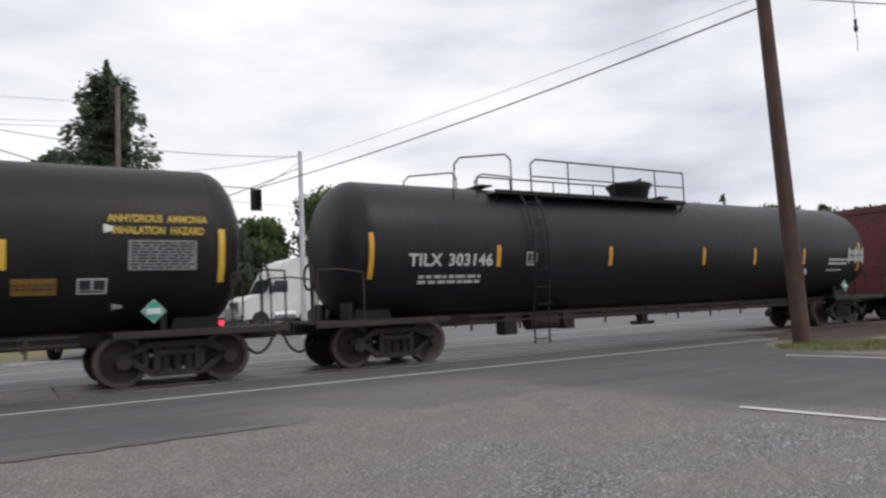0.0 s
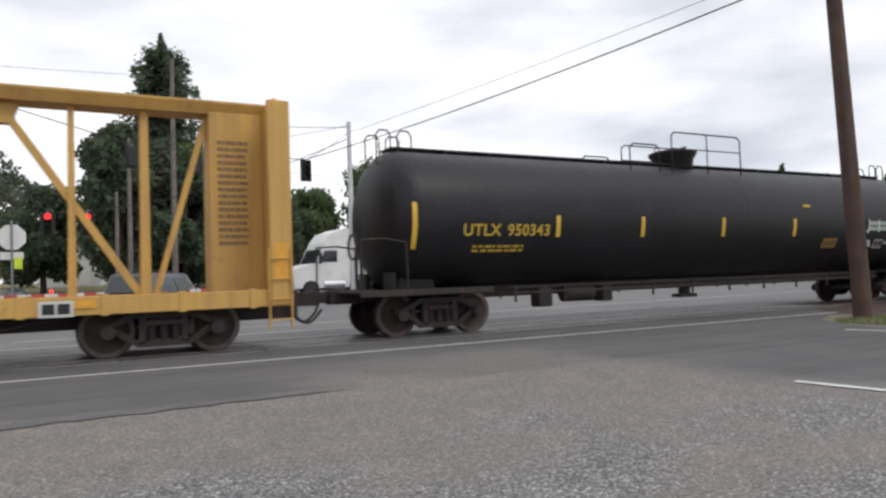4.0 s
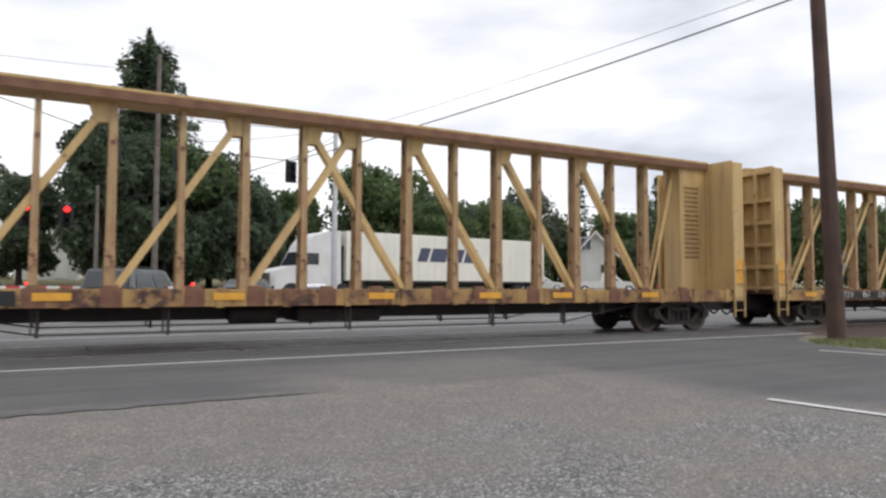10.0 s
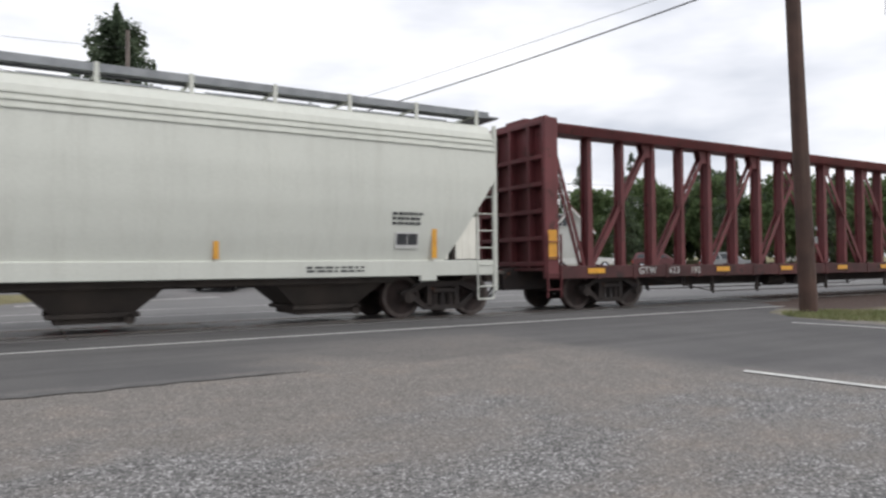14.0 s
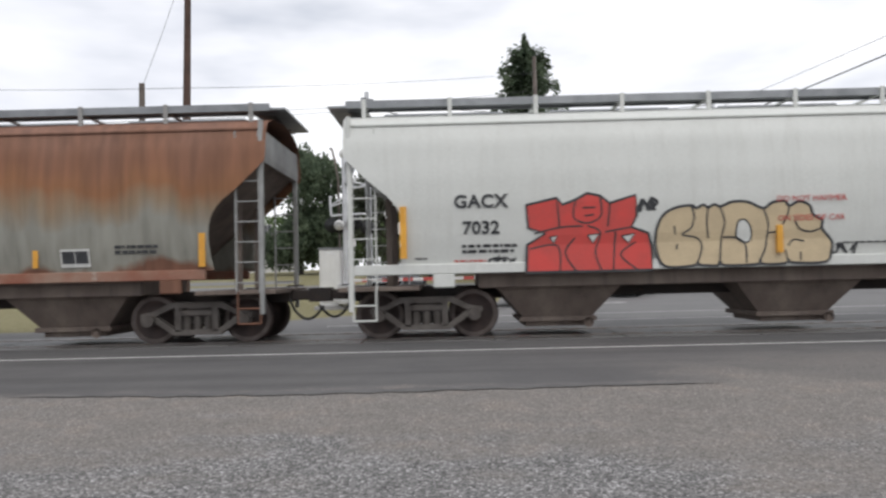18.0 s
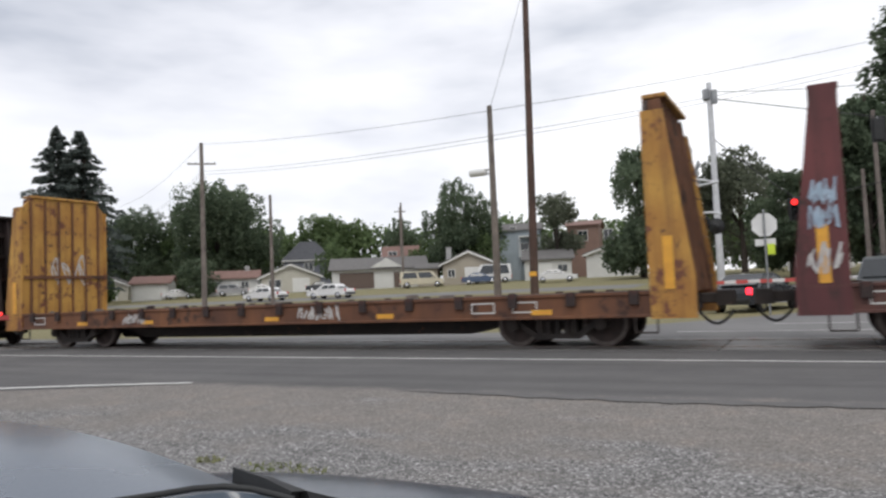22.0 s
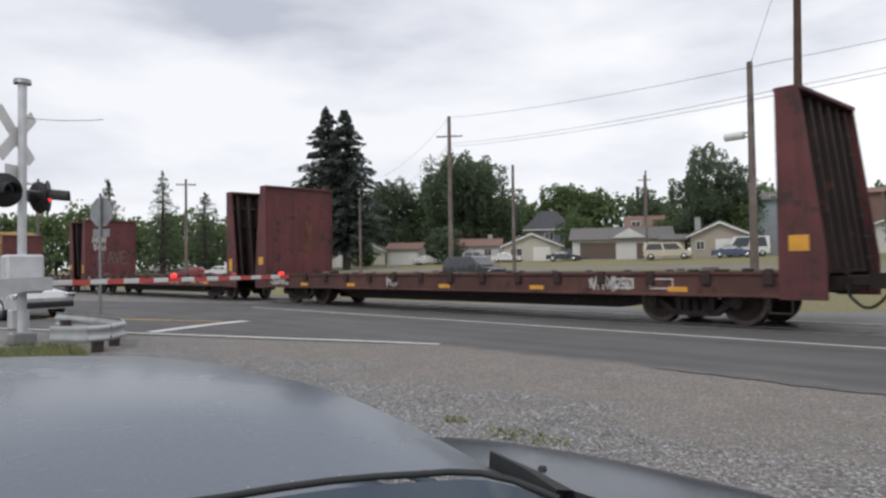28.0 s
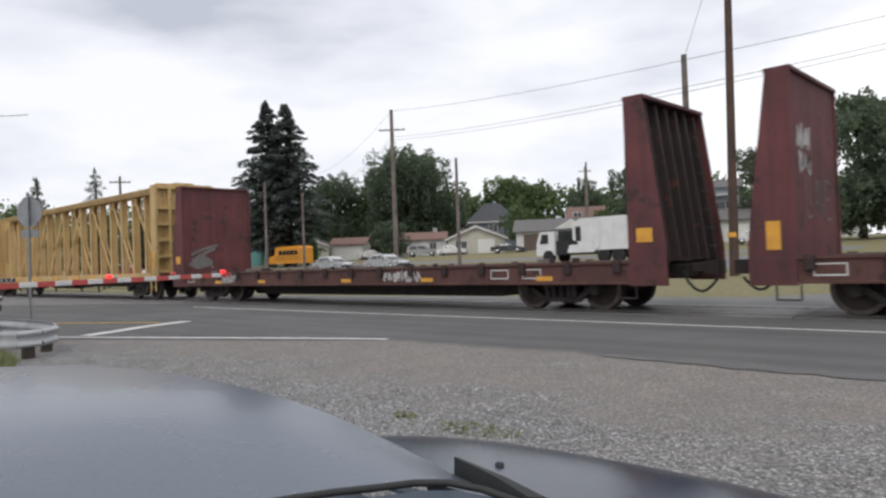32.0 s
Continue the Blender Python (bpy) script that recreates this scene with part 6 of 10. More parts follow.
# two sprayed pieces on the pale hopper car: their outlines, holes and inner strokes
TAN_PIECE = ((-2.81, 1.58), (-2.8, 1.94), (-2.66, 2.21), (-2.41, 2.33), (-2.17, 2.35), (-2.08, 2.3), (-1.96, 2.36), (-1.87, 2.31), (-1.75, 2.36), (-1.64, 2.32), (-1.43, 2.4), (-1.15, 2.39), (-0.87, 2.27), (-0.71, 2.37), (-0.48, 2.39), (-0.4, 2.3), (-0.22, 2.38), (-0.03, 2.3), (0.04, 2.13), (0.2, 2.03), (0.2, 1.88), (0.38, 1.65), (0.36, 1.44), (0.25, 1.27), (-0.34, 1.27), (-0.41, 1.33), (-0.48, 1.26), (-0.89, 1.26), (-0.93, 1.35), (-0.97, 1.26), (-1.57, 1.25), (-1.66, 1.33), (-1.71, 1.25), (-2.03, 1.27), (-2.06, 1.33), (-2.13, 1.26), (-2.66, 1.26))
TAN_STROKES = (((-2.17, 2.33), (-2.12, 2.15), (-2.18, 1.94), (-2.34, 1.83), (-2.06, 1.76), (-1.98, 1.58), (-2.06, 1.33)),
    ((-2.48, 1.99), (-2.47, 1.83)),
    ((-2.43, 1.66), (-2.44, 1.56)),
    ((-1.87, 2.31), (-1.89, 2.01), (-1.86, 1.75)),
    ((-1.65, 2.31), (-1.57, 2.05), (-1.62, 1.76), (-1.66, 1.33)),
    ((-1.59, 1.76), (-1.36, 1.75), (-1.19, 1.62), (-1.17, 1.29)),
    ((-0.87, 2.27), (-0.78, 2.01), (-0.8, 1.72), (-0.83, 1.54), (-0.93, 1.34)),
    ((-0.77, 1.82), (-0.55, 1.86)),
    ((-0.4, 2.3), (-0.44, 2.12), (-0.52, 1.97)),
    ((-0.29, 2.03), (-0.2, 1.88), (0.01, 1.83), (0.2, 1.9)),
    ((-0.41, 1.58), (-0.31, 1.69), (-0.12, 1.66)),
    ((-0.19, 1.47), (-0.19, 1.31)),
    ((-0.47, 1.51), (-0.43, 1.33)))
TAN_HOLES = (((-1.35, 1.76), (-1.35, 1.94), (-1.3, 2.06), (-1.18, 2.06), (-1.09, 1.9), (-1.1, 1.69), (-1.24, 1.67)),)
RED_PIECE = ((-5.19, 1.2), (-5.16, 1.71), (-4.82, 1.91), (-5.14, 2.01), (-5.17, 2.43), (-4.61, 2.55), (-4.51, 2.42), (-4.27, 2.51), (-4.06, 2.62), (-3.83, 2.57), (-3.65, 2.43), (-3.18, 2.57), (-3.16, 2.19), (-3.26, 1.99), (-2.95, 1.87), (-2.89, 1.63), (-2.89, 1.2))
RED_STROKES = (((-5.03, 1.91), (-4.57, 2.01), (-4.15, 2.03)),
    ((-4.61, 2.52), (-4.57, 2.01)),
    ((-4.27, 2.5), (-4.31, 2.19), (-4.06, 2.08), (-3.81, 2.21), (-3.83, 2.55)),
    ((-4.15, 2.36), (-3.92, 2.36)),
    ((-4.11, 2.21), (-3.94, 2.23)),
    ((-3.65, 2.42), (-3.69, 2.01)),
    ((-4.06, 2.03), (-3.83, 1.91), (-3.92, 1.54), (-3.81, 1.2)),
    ((-3.26, 1.99), (-3.74, 1.91)),
    ((-5.12, 1.63), (-4.61, 1.68), (-4.57, 1.2)),
    ((-4.29, 1.82), (-4.47, 1.54), (-4.27, 1.2)),
    ((-3.55, 1.91), (-3.6, 1.2)),
    ((-3.18, 1.72), (-3.46, 1.49), (-3.14, 1.2)))
RED_HOLES = (((-4.06, 1.86), (-3.85, 1.88), (-3.96, 1.71)),
    ((-3.44, 1.83), (-3.2, 1.87), (-3.31, 1.7)),
    ((-4.75, 1.84), (-4.61, 1.86), (-4.68, 1.72)))
hopper_car(-144.2, 8.25, "pale grey-green covered hopper car with cut-away ends", M_HOPPER, M_HOPBROWN, "DJTX", "515218", 0.91, M_HOPPER, False, True,
           {"mark_x": -6.6, "mark_z": (2.35, 1.88), "size": 0.33, "plate_x": 5.75,
            "bars": [(-6.6, 1.5, 2, 0.8, 0.24, K), (-6.75, 3.3, 3, 0.42, 0.2, K), (5.75, 2.1, 3, 0.7, 0.3, K), (-5.2, 2.0, 2, 0.24, 0.3, K), (4.2, 1.07, 2, 1.2, 0.14, K), (-5.0, 1.05, 2, 1.0, 0.12, K)],
            "strips": [(-7.05, 1.72, 0.10, 0.85, M_REFLECT), (-5.1, 1.5, 0.1, 0.45, M_REFLECT), (-1.6, 1.5, 0.1, 0.45, M_REFLECT), (1.9, 1.5, 0.1, 0.45, M_REFLECT), (6.4, 1.73, 0.12, 0.9, M_REFLECT)]})
hopper_car(-162.2, 8.25, "pale grey-green covered hopper car with a scrawled swirl at one end", M_HOPPER, M_HOPBROWN, "CEFX", "13918", 0.91, M_HOPPER, False, True,
           {"mark_x": -6.53, "mark_z": (2.40, 1.93), "size": 0.34, "plate_x": 6.6,
            "bars": [(-6.43, 1.53, 2, 0.95, 0.24, K), (-4.24, 2.17, 2, 0.26, 0.24, K), (6.65, 2.13, 3, 0.5, 0.26, K), (-1.75, 1.47, 2, 0.3, 0.13, K), (2.28, 1.47, 1, 0.42, 0.07, K), (-4.48, 1.08, 2, 0.9, 0.12, K), (0.06, 1.06, 2, 0.75, 0.12, K), (2.45, 1.08, 3, 0.45, 0.16, K), (4.7, 1.06, 1, 0.6, 0.06, K), (5.95, 1.5, 2, 0.2, 0.1, K), (6.0, 1.06, 1, 0.4, 0.07, K), (-5.8, 1.14, 2, 0.4, 0.1, K)],
            "strips": [(-6.72, 1.16, 1.05, 0.12, M_REFLECT), (-3.46, 1.17, 0.48, 0.11, M_REFLECT), (-1.29, 1.17, 0.45, 0.11, M_REFLECT), (1.83, 1.17, 0.42, 0.11, M_REFLECT), (4.04, 1.17, 0.42, 0.11, M_REFLECT), (7.41, 1.16, 0.8, 0.12, M_REFLECT)],
            "sprayed": (("spiral", M_SPRAY_G, ((-7.45, 3.0, 0.22, 7.0, 0.5), (-7.1, 3.25, 0.30, -6.5, 2.0), (-7.75, 3.2, 0.25, 6.5, 3.0), (-7.35, 2.3, 0.17, 7.5, 1.0), (-7.35, 2.75, 0.34, -5.5, 0.2), (-6.95, 2.68, 0.20, 6.6, 1.6), (-7.7, 2.85, 0.2, -6.0, 0.0))), ("scribble", M_SPRAY_G, (-7.9, -7.4, 3.5, 3.75, 3, 0.02, 31)), ("scribble", M_FLATORANGE, (-5.3, -5.1, 1.5, 2.0, 1, 0.03, 32)))})
hopper_car(-180.55, 8.65, "pale grey covered hopper car sprayed with red and tan graffiti", M_HOPPER2, M_HOPDARK, "GACX", "7032", 1.21, M_HOPPER2, True, True,
           {"mark_x": -6.0, "mark_z": (2.51, 2.03), "size": 0.33, "plate_x": 4.92, "words": (("DO NOT HAMMER", 0.0, 2.43, 0.15), ("ON SIDES OF CAR", 0.0, 2.08, 0.15)),
            "bars": [(-5.85, 1.66, 2, 1.0, 0.2, K), (1.0, 1.62, 1, 0.8, 0.05, K), (5.6, 1.73, 3, 0.4, 0.28, K), (2.0, 1.62, 1, 0.3, 0.07, K), (-7.1, 1.5, 1, 0.25, 0.06, K), (6.0, 1.45, 1, 0.3, 0.05, M_DECAL_R), (-6.2, 1.44, 1, 0.6, 0.06, M_DECAL_R)],
            "strips": [(-7.42, 1.98, 0.12, 0.95, M_REFLECT), (-0.58, 1.71, 0.10, 0.5, M_REFLECT), (2.22, 1.73, 0.1, 0.5, M_REFLECT), (5.2, 1.75, 0.1, 0.5, M_REFLECT), (7.35, 1.98, 0.12, 0.95, M_REFLECT)],
            "sprayed": (("piece", M_SPRAY_R, (RED_PIECE, RED_STROKES, RED_HOLES, False)), ("piece", M_SPRAY_T, (TAN_PIECE, TAN_STROKES, TAN_HOLES, True)),
                        ("scribble", M_DECAL_K, (0.3, 0.85, 1.42, 1.62, 3, 0.04, 45)), ("scribble", M_DECAL_K, (-5.85, -5.35, 1.40, 1.52, 4, 0.03, 46)), ("scribble", M_DECAL_K, (-3.1, -2.8, 2.25, 2.55, 2, 0.06, 47)),
                        ("shapes", M_DECAL_N, ((6.36, 6.74, 3.38, 3.92, 0.0), (6.84, 7.00, 3.38, 3.92, 0.10), (7.06, 7.22, 3.38, 3.92, -0.10), (7.44, 7.60, 3.38, 3.78, 0.0), (7.30, 7.74, 3.79, 3.92, 0.0), (7.84, 8.02, 3.38, 3.92, 0.16), (8.06, 8.24, 3.38, 3.92, -0.16))))})


def rust_hopper_paint():
    """Old pale paint below, rust washed over the upper side, as streaked patches."""
    m = bpy.data.materials.new("rust_washed_paint")
    m.use_nodes = True
    n, l = m.node_tree.nodes, m.node_tree.links
    b = n["Principled BSDF"]
    co = n.new("ShaderNodeTexCoord")
    xyz = n.new("ShaderNodeSeparateXYZ")
    l.new(co.outputs["Object"], xyz.inputs["Vector"])

    def tex(scale, sc, detail=6):
        mp = n.new("ShaderNodeMapping")
        mp.inputs["Scale"].default_value = scale
        l.new(co.outputs["Object"], mp.inputs["Vector"])
        t = n.new("ShaderNodeTexNoise")
        t.inputs["Scale"].default_value, t.inputs["Detail"].default_value = sc, detail
        l.new(mp.outputs["Vector"], t.inputs["Vector"])
        return t.outputs["Fac"]
    h = n.new("ShaderNodeMath")
    h.operation = 'MULTIPLY_ADD'
    l.new(tex((1, 1, 0.45), 0.85, 8), h.inputs[0])
    h.inputs[1].default_value = 1.7
    l.new(xyz.outputs["Z"], h.inputs[2])
    r = n.new("ShaderNodeValToRGB")
    els = [(0.0, (0.17, 0.08, 0.05)), (0.06, (0.255, 0.25, 0.215)), (0.36, (0.275, 0.27, 0.235)), (0.48, (0.255, 0.185, 0.12)), (0.60, (0.255, 0.115, 0.052)), (0.74, (0.22, 0.10, 0.056)), (1.0, (0.205, 0.105, 0.072))]
    while len(r.color_ramp.elements) < len(els):
        r.color_ramp.elements.new(0.5)
    for e, (p, c) in zip(r.color_ramp.elements, els):
        e.position, e.color = p, (*c, 1)
    mr = n.new("ShaderNodeMapRange")
    mr.inputs["From Min"].default_value, mr.inputs["From Max"].default_value = 2.2, 4.9
    l.new(h.outputs[0], mr.inputs["Value"])
    l.new(mr.outputs["Result"], r.inputs["Fac"])
    st = n.new("ShaderNodeMapRange")
    st.inputs["From Min"].default_value, st.inputs["From Max"].default_value = 0.35, 0.75
    st.inputs["To Min"].default_value, st.inputs["To Max"].default_value = 1.12, 0.72
    l.new(tex((5, 5, 0.3), 1.2, 8), st.inputs["Value"])
    mx = n.new("ShaderNodeMix")
    mx.data_type = 'RGBA'
    mx.blend_type = 'MULTIPLY'
    mx.inputs["Factor"].default_value = 1.0
    l.new(r.outputs["Color"], mx.inputs["A"])
    l.new(st.outputs["Result"], mx.inputs["B"])
    l.new(mx.outputs["Result"], b.inputs["Base Color"])
    b.inputs["Roughness"].default_value = 0.75
    return m


M_RUSTHOP = rust_hopper_paint()
M_RUSTSILL = mat("rusted_sill", (0.24, 0.09, 0.055), (0.30, 0.20, 0.15), 1.4, 0.75, bump=0.2, spots=((0.40, 0.38, 0.34), 2.4, 0.6))
hopper_car(-199.0, 8.65, "grey covered hopper car washed over with orange rust", M_RUSTHOP, M_HOPDARK, "NAHX", "516135", 1.21, M_RUSTSILL, True, True,
           {"mark_x": -6.29, "mark_z": (2.47, 2.02), "size": 0.36, "plate_x": 4.96,
            "bars": [(-6.2, 1.66, 2, 1.1, 0.2, K), (6.1, 1.8, 2, 0.8, 0.2, K), (-0.3, 1.75, 3, 0.5, 0.3, M_DECAL_R), (0.35, 1.55, 1, 0.28, 0.14, Wd), (2.5, 1.75, 2, 0.4, 0.2, M_HOPBROWN), (2.4, 2.2, 2, 0.25, 0.3, M_HOPBROWN), (1.1, 1.55, 1, 0.3, 0.06, K)],
            "strips": [(-7.37, 1.93, 0.12, 0.95, M_REFLECT), (-4.25, 1.72, 0.1, 0.5, M_REFLECT), (-1.75, 1.72, 0.1, 0.5, M_REFLECT), (1.75, 1.72, 0.1, 0.45, M_REFLECT), (4.22, 1.72, 0.1, 0.45, M_REFLECT), (7.32, 1.9, 0.12, 0.9, M_REFLECT)]})
RD, DK, YE, OR = M_FLATRED, M_FLATDARK, M_FLATYEL, M_FLATORANGE
W_, P_, B_ = M_SPRAY_W, M_SPRAY_P, M_SPRAY_B
# three fat letters sprayed as one outline
OUTLINED = (((-0.5, 3.05), (-0.58, 3.42), (-0.85, 3.5), (-1.0, 3.1), (-0.93, 2.45), (-1.08, 1.85), (-0.95, 1.4), (-0.58, 1.38)),
            ((-0.6, 1.36), (-0.25, 1.28), (0.08, 1.55), (0.05, 2.15), (-0.2, 2.45), (-0.55, 2.6), (-0.52, 2.95), (-0.3, 2.92), (-0.15, 2.7)), ((-0.95, 2.15), (-0.6, 2.2), (-0.4, 1.95), (-0.34, 1.75)),
            ((-0.25, 2.6), (-0.22, 3.35), (0.0, 3.52), (0.13, 3.3), (0.1, 2.6)), ((0.13, 2.8), (0.25, 3.42), (0.42, 3.5), (0.44, 2.95), (0.34, 2.7), (0.55, 2.4), (0.62, 2.0)),
            ((0.44, 2.95), (0.56, 3.42), (0.78, 3.45), (0.72, 2.85), (0.88, 2.4), (0.8, 1.7), (0.55, 1.45), (0.32, 1.65), (0.2, 2.05), (0.08, 1.75), (0.1, 1.4)),
            ((0.8, 3.05), (1.2, 3.02), (1.22, 2.72), (0.95, 2.48), (1.36, 2.25)), ((0.95, 2.48), (0.98, 1.85), (1.2, 1.52), (1.36, 1.66)))
bulkhead_flat(-219.3, "rusty red bulkhead flat car, empty, graffiti on its end walls", M_FLATDARK, M_FLATSILL, (RD, DK, RD), (RD, DK, RD),
              sprayed=(("left", "word", P_, ("ROX", -1.36, 1.40, 1.26, 3.02, 0.40, 0.026)), ("left", "scribble", W_, (-1.25, 1.25, 2.92, 3.25, 9, 0.035, 21)), ("left", "scribble", W_, (-1.1, 1.2, 1.12, 1.35, 7, 0.03, 24)), ("right", "scribble", W_, (-1.1, 1.0, 1.6, 2.6, 5, 0.06, 4)),
                       ("cheek", "scribble", B_, (0.0, 0.42, 2.35, 2.8, 5, 0.028, 8)), ("cheek", "scribble", B_, (0.0, 0.45, 1.95, 2.4, 5, 0.028, 18)), ("cheek", "scribble", W_, (0.0, 0.5, 1.2, 1.9, 4, 0.03, 9))),
              tags=((2.4, 3.1, 1), (-4.3, -3.55, 2), (-2.15, -1.5, 3)), patches=((-4.45, -3.42), (-2.29, -1.37)), word=("TUMOR", 0.66, 0.46), ends=(0.13, 0.60))
bulkhead_flat(-240.8, "orange-rusted bulkhead flat car with eaten yellow end walls", M_FLATDARK, OR, (DK, OR, YE), (YE, OR, YE), 4.65, chamfer=0.32,
              sprayed=(("left", "scribble", W_, (-0.6, 0.7, 1.9, 2.9, 3, 0.05, 14)),), tags=((-4.9, -4.0, 4), (1.2, 2.4, 5)), ends=(0.36, 0.28))
bulkhead_flat(-262.5, "dark rusty bulkhead flat car, pale blotch on one end wall", M_FLATDARK, M_FLATSILL, (DK, DK, DK), (M_FLATBRIGHT, DK, M_CHEEKRUST),
              sprayed=(("left", "blot", M_BLOTCH, (-0.08, 1.92, 1.05, 0.48, 5)), ("left", "blot", M_BLOTCH, (-0.15, 1.68, 0.85, 0.42, 6)), ("left", "blot", M_BLOTCH, (-0.05, 2.25, 0.62, 0.36, 7)), *(("left", "blot", M_SPRAY_PALE, v) for v in ((-0.85, 2.55, 0.10, 0.24, 31), (-0.45, 2.75, 0.09, 0.30, 32), (-0.1, 2.62, 0.16, 0.22, 33), (0.2, 2.9, 0.06, 0.26, 34), (0.5, 2.55, 0.12, 0.30, 35), (0.85, 2.45, 0.07, 0.34, 36)))), tags=((-8.3, -7.7, 6),), word=("S  SW      33", -5.6, 0.30), ends=(0.40, 0.60))
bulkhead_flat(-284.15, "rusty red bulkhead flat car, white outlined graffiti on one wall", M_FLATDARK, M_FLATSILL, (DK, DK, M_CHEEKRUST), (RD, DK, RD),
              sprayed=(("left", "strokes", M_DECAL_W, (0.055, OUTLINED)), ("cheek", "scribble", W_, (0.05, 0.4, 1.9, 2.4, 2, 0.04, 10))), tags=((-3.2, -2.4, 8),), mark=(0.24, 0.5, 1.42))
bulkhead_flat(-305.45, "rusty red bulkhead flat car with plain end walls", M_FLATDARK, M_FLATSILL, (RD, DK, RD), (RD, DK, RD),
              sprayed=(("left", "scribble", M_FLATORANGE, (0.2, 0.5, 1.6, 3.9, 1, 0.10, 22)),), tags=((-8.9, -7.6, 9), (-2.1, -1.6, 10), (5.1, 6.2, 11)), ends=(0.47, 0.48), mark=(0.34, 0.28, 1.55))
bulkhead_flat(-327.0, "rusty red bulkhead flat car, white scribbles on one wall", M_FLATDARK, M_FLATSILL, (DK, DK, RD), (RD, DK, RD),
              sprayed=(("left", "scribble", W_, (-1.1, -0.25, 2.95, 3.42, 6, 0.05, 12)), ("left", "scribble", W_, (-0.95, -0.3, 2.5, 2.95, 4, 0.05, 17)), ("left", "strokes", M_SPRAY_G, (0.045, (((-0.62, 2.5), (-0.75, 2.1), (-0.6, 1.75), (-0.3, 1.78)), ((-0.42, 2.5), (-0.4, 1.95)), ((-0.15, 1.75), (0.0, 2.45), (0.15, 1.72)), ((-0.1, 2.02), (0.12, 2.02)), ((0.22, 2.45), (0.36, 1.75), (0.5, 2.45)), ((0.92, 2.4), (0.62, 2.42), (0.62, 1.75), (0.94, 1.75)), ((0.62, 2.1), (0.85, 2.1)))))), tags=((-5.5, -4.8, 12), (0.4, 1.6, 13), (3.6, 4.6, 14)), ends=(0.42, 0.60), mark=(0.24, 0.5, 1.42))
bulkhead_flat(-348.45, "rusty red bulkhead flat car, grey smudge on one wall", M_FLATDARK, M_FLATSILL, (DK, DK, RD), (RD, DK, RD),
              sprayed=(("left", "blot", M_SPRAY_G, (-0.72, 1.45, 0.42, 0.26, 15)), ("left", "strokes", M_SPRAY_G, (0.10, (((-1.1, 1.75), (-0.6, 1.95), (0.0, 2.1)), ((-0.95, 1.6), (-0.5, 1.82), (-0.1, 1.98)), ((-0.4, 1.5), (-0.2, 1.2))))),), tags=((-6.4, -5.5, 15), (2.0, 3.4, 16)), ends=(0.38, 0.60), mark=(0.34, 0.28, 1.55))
centrebeam_car(-371.4, "cream-yellow centrebeam lumber car at the end of the flats", M_CBYEL_RUSTY, "TTZX  862  207")
centrebeam_car(-396.0, "yellow centrebeam lumber car, last in sight", M_CBYEL, "TTZX  863  118")


# ---------------------------------------------------------------- poles, wires, signals
def utility_pole(x, y, h, r, material, label, arms=(), lean=(0, 0), z=None):
    z = level(y) - 0.3 if z is None else z
    po = thing("utility_pole", pose(x, y, z), label, "pole", "utility poles")
    hh = h - z
    n = 7
    rings = []
    for k in range(n + 1):
        f = k / n
        rr = r * (1 - 0.35 * f)
        cx, cy = lean[0] * f, lean[1] * f
        rings.append([(cx + rr * math.cos(a), cy + rr * math.sin(a), hh * f) for a in [2 * math.pi * i / 14 for i in range(14)]])
    part("shaft", Geo().loft(rings, True, True, True), material, po, "round tapered pole shaft")
    for za, length, turn in arms:
        c, s = math.cos(radians(turn)), math.sin(radians(turn))
        q = hh - (h - za)
        a = part("crossarm", Geo().beam((-c * length / 2, -s * length / 2, q), (c * length / 2, s * length / 2, q), 0.10, 0.12), M_POLE_GREY, po, "wooden crossarm")
        for f in (-0.45, -0.2, 0.2, 0.45):
            part("insulator", lambda: Geo().revolve([(0, 0.0), (0, 0.04), (0.05, 0.05), (0.08, 0.03), (0.13, 0.035), (0.14, 0.0)], axis="z", n=8), M_GALV, a, at=pose(c * length * f, s * length * f, q + 0.06), key="insulator")
    return po


def wire(a, b, sag, r, label="thin black overhead cable strung between poles", n=14):
    a, b = Vector(a), Vector(b)
    pts = [a.lerp(b, k / n) - Vector((0, 0, sag * 4 * (k / n) * (1 - k / n))) for k in range(n + 1)]
    return solid("overhead_wire", Geo().tube(pts, r, 5), M_WIRE, label, "wire", "overhead wires")


p2 = utility_pole(15.93, 9.68, 15.0, 0.20, M_POLE, "tall brown creosoted utility pole standing in the grass by the road", lean=(-0.12, 0.42))
part("pole_tag", Geo().box(-0.05, 0.05, -0.205, -0.195, 1.9, 2.05).box(-0.04, 0.04, -0.205, -0.195, 2.2, 2.28), M_GALV, p2, "small metal pole tags")
brown = utility_pole(-11.8, 31.7, 16.5, 0.21, M_POLE, "tall brown utility pole with a yellow band", ((15.6, 2.4, 10),), lean=(0.22, 0.2))
part("marker_band", Geo().revolve([(0, 0.215), (0.22, 0.212)], (0, 0, 2.0), "z", 14), M_REFLECT, brown, "yellow reflective band")
bp = utility_pole(-14.2, 32.9, 10.6, 0.20, M_POLE_GREY, "weathered grey wooden pole with a white transformer")
tf = part("transformer", Geo().revolve([(-0.50, 0.0), (-0.49, 0.17), (-0.46, 0.19), (0.38, 0.19), (0.42, 0.17), (0.43, 0.0)], (0, 0, 0), "x", 16), M_WHITE, bp, "white cylindrical transformer", pose(-0.72, -0.1, 7.42))
part("bracket", Geo().tube([(0.42, 0, 0.1), (0.66, 0.1, 0.1)], 0.04).tube([(0.42, 0, -0.1), (0.66, 0.1, -0.1)], 0.04), M_GALV, tf)
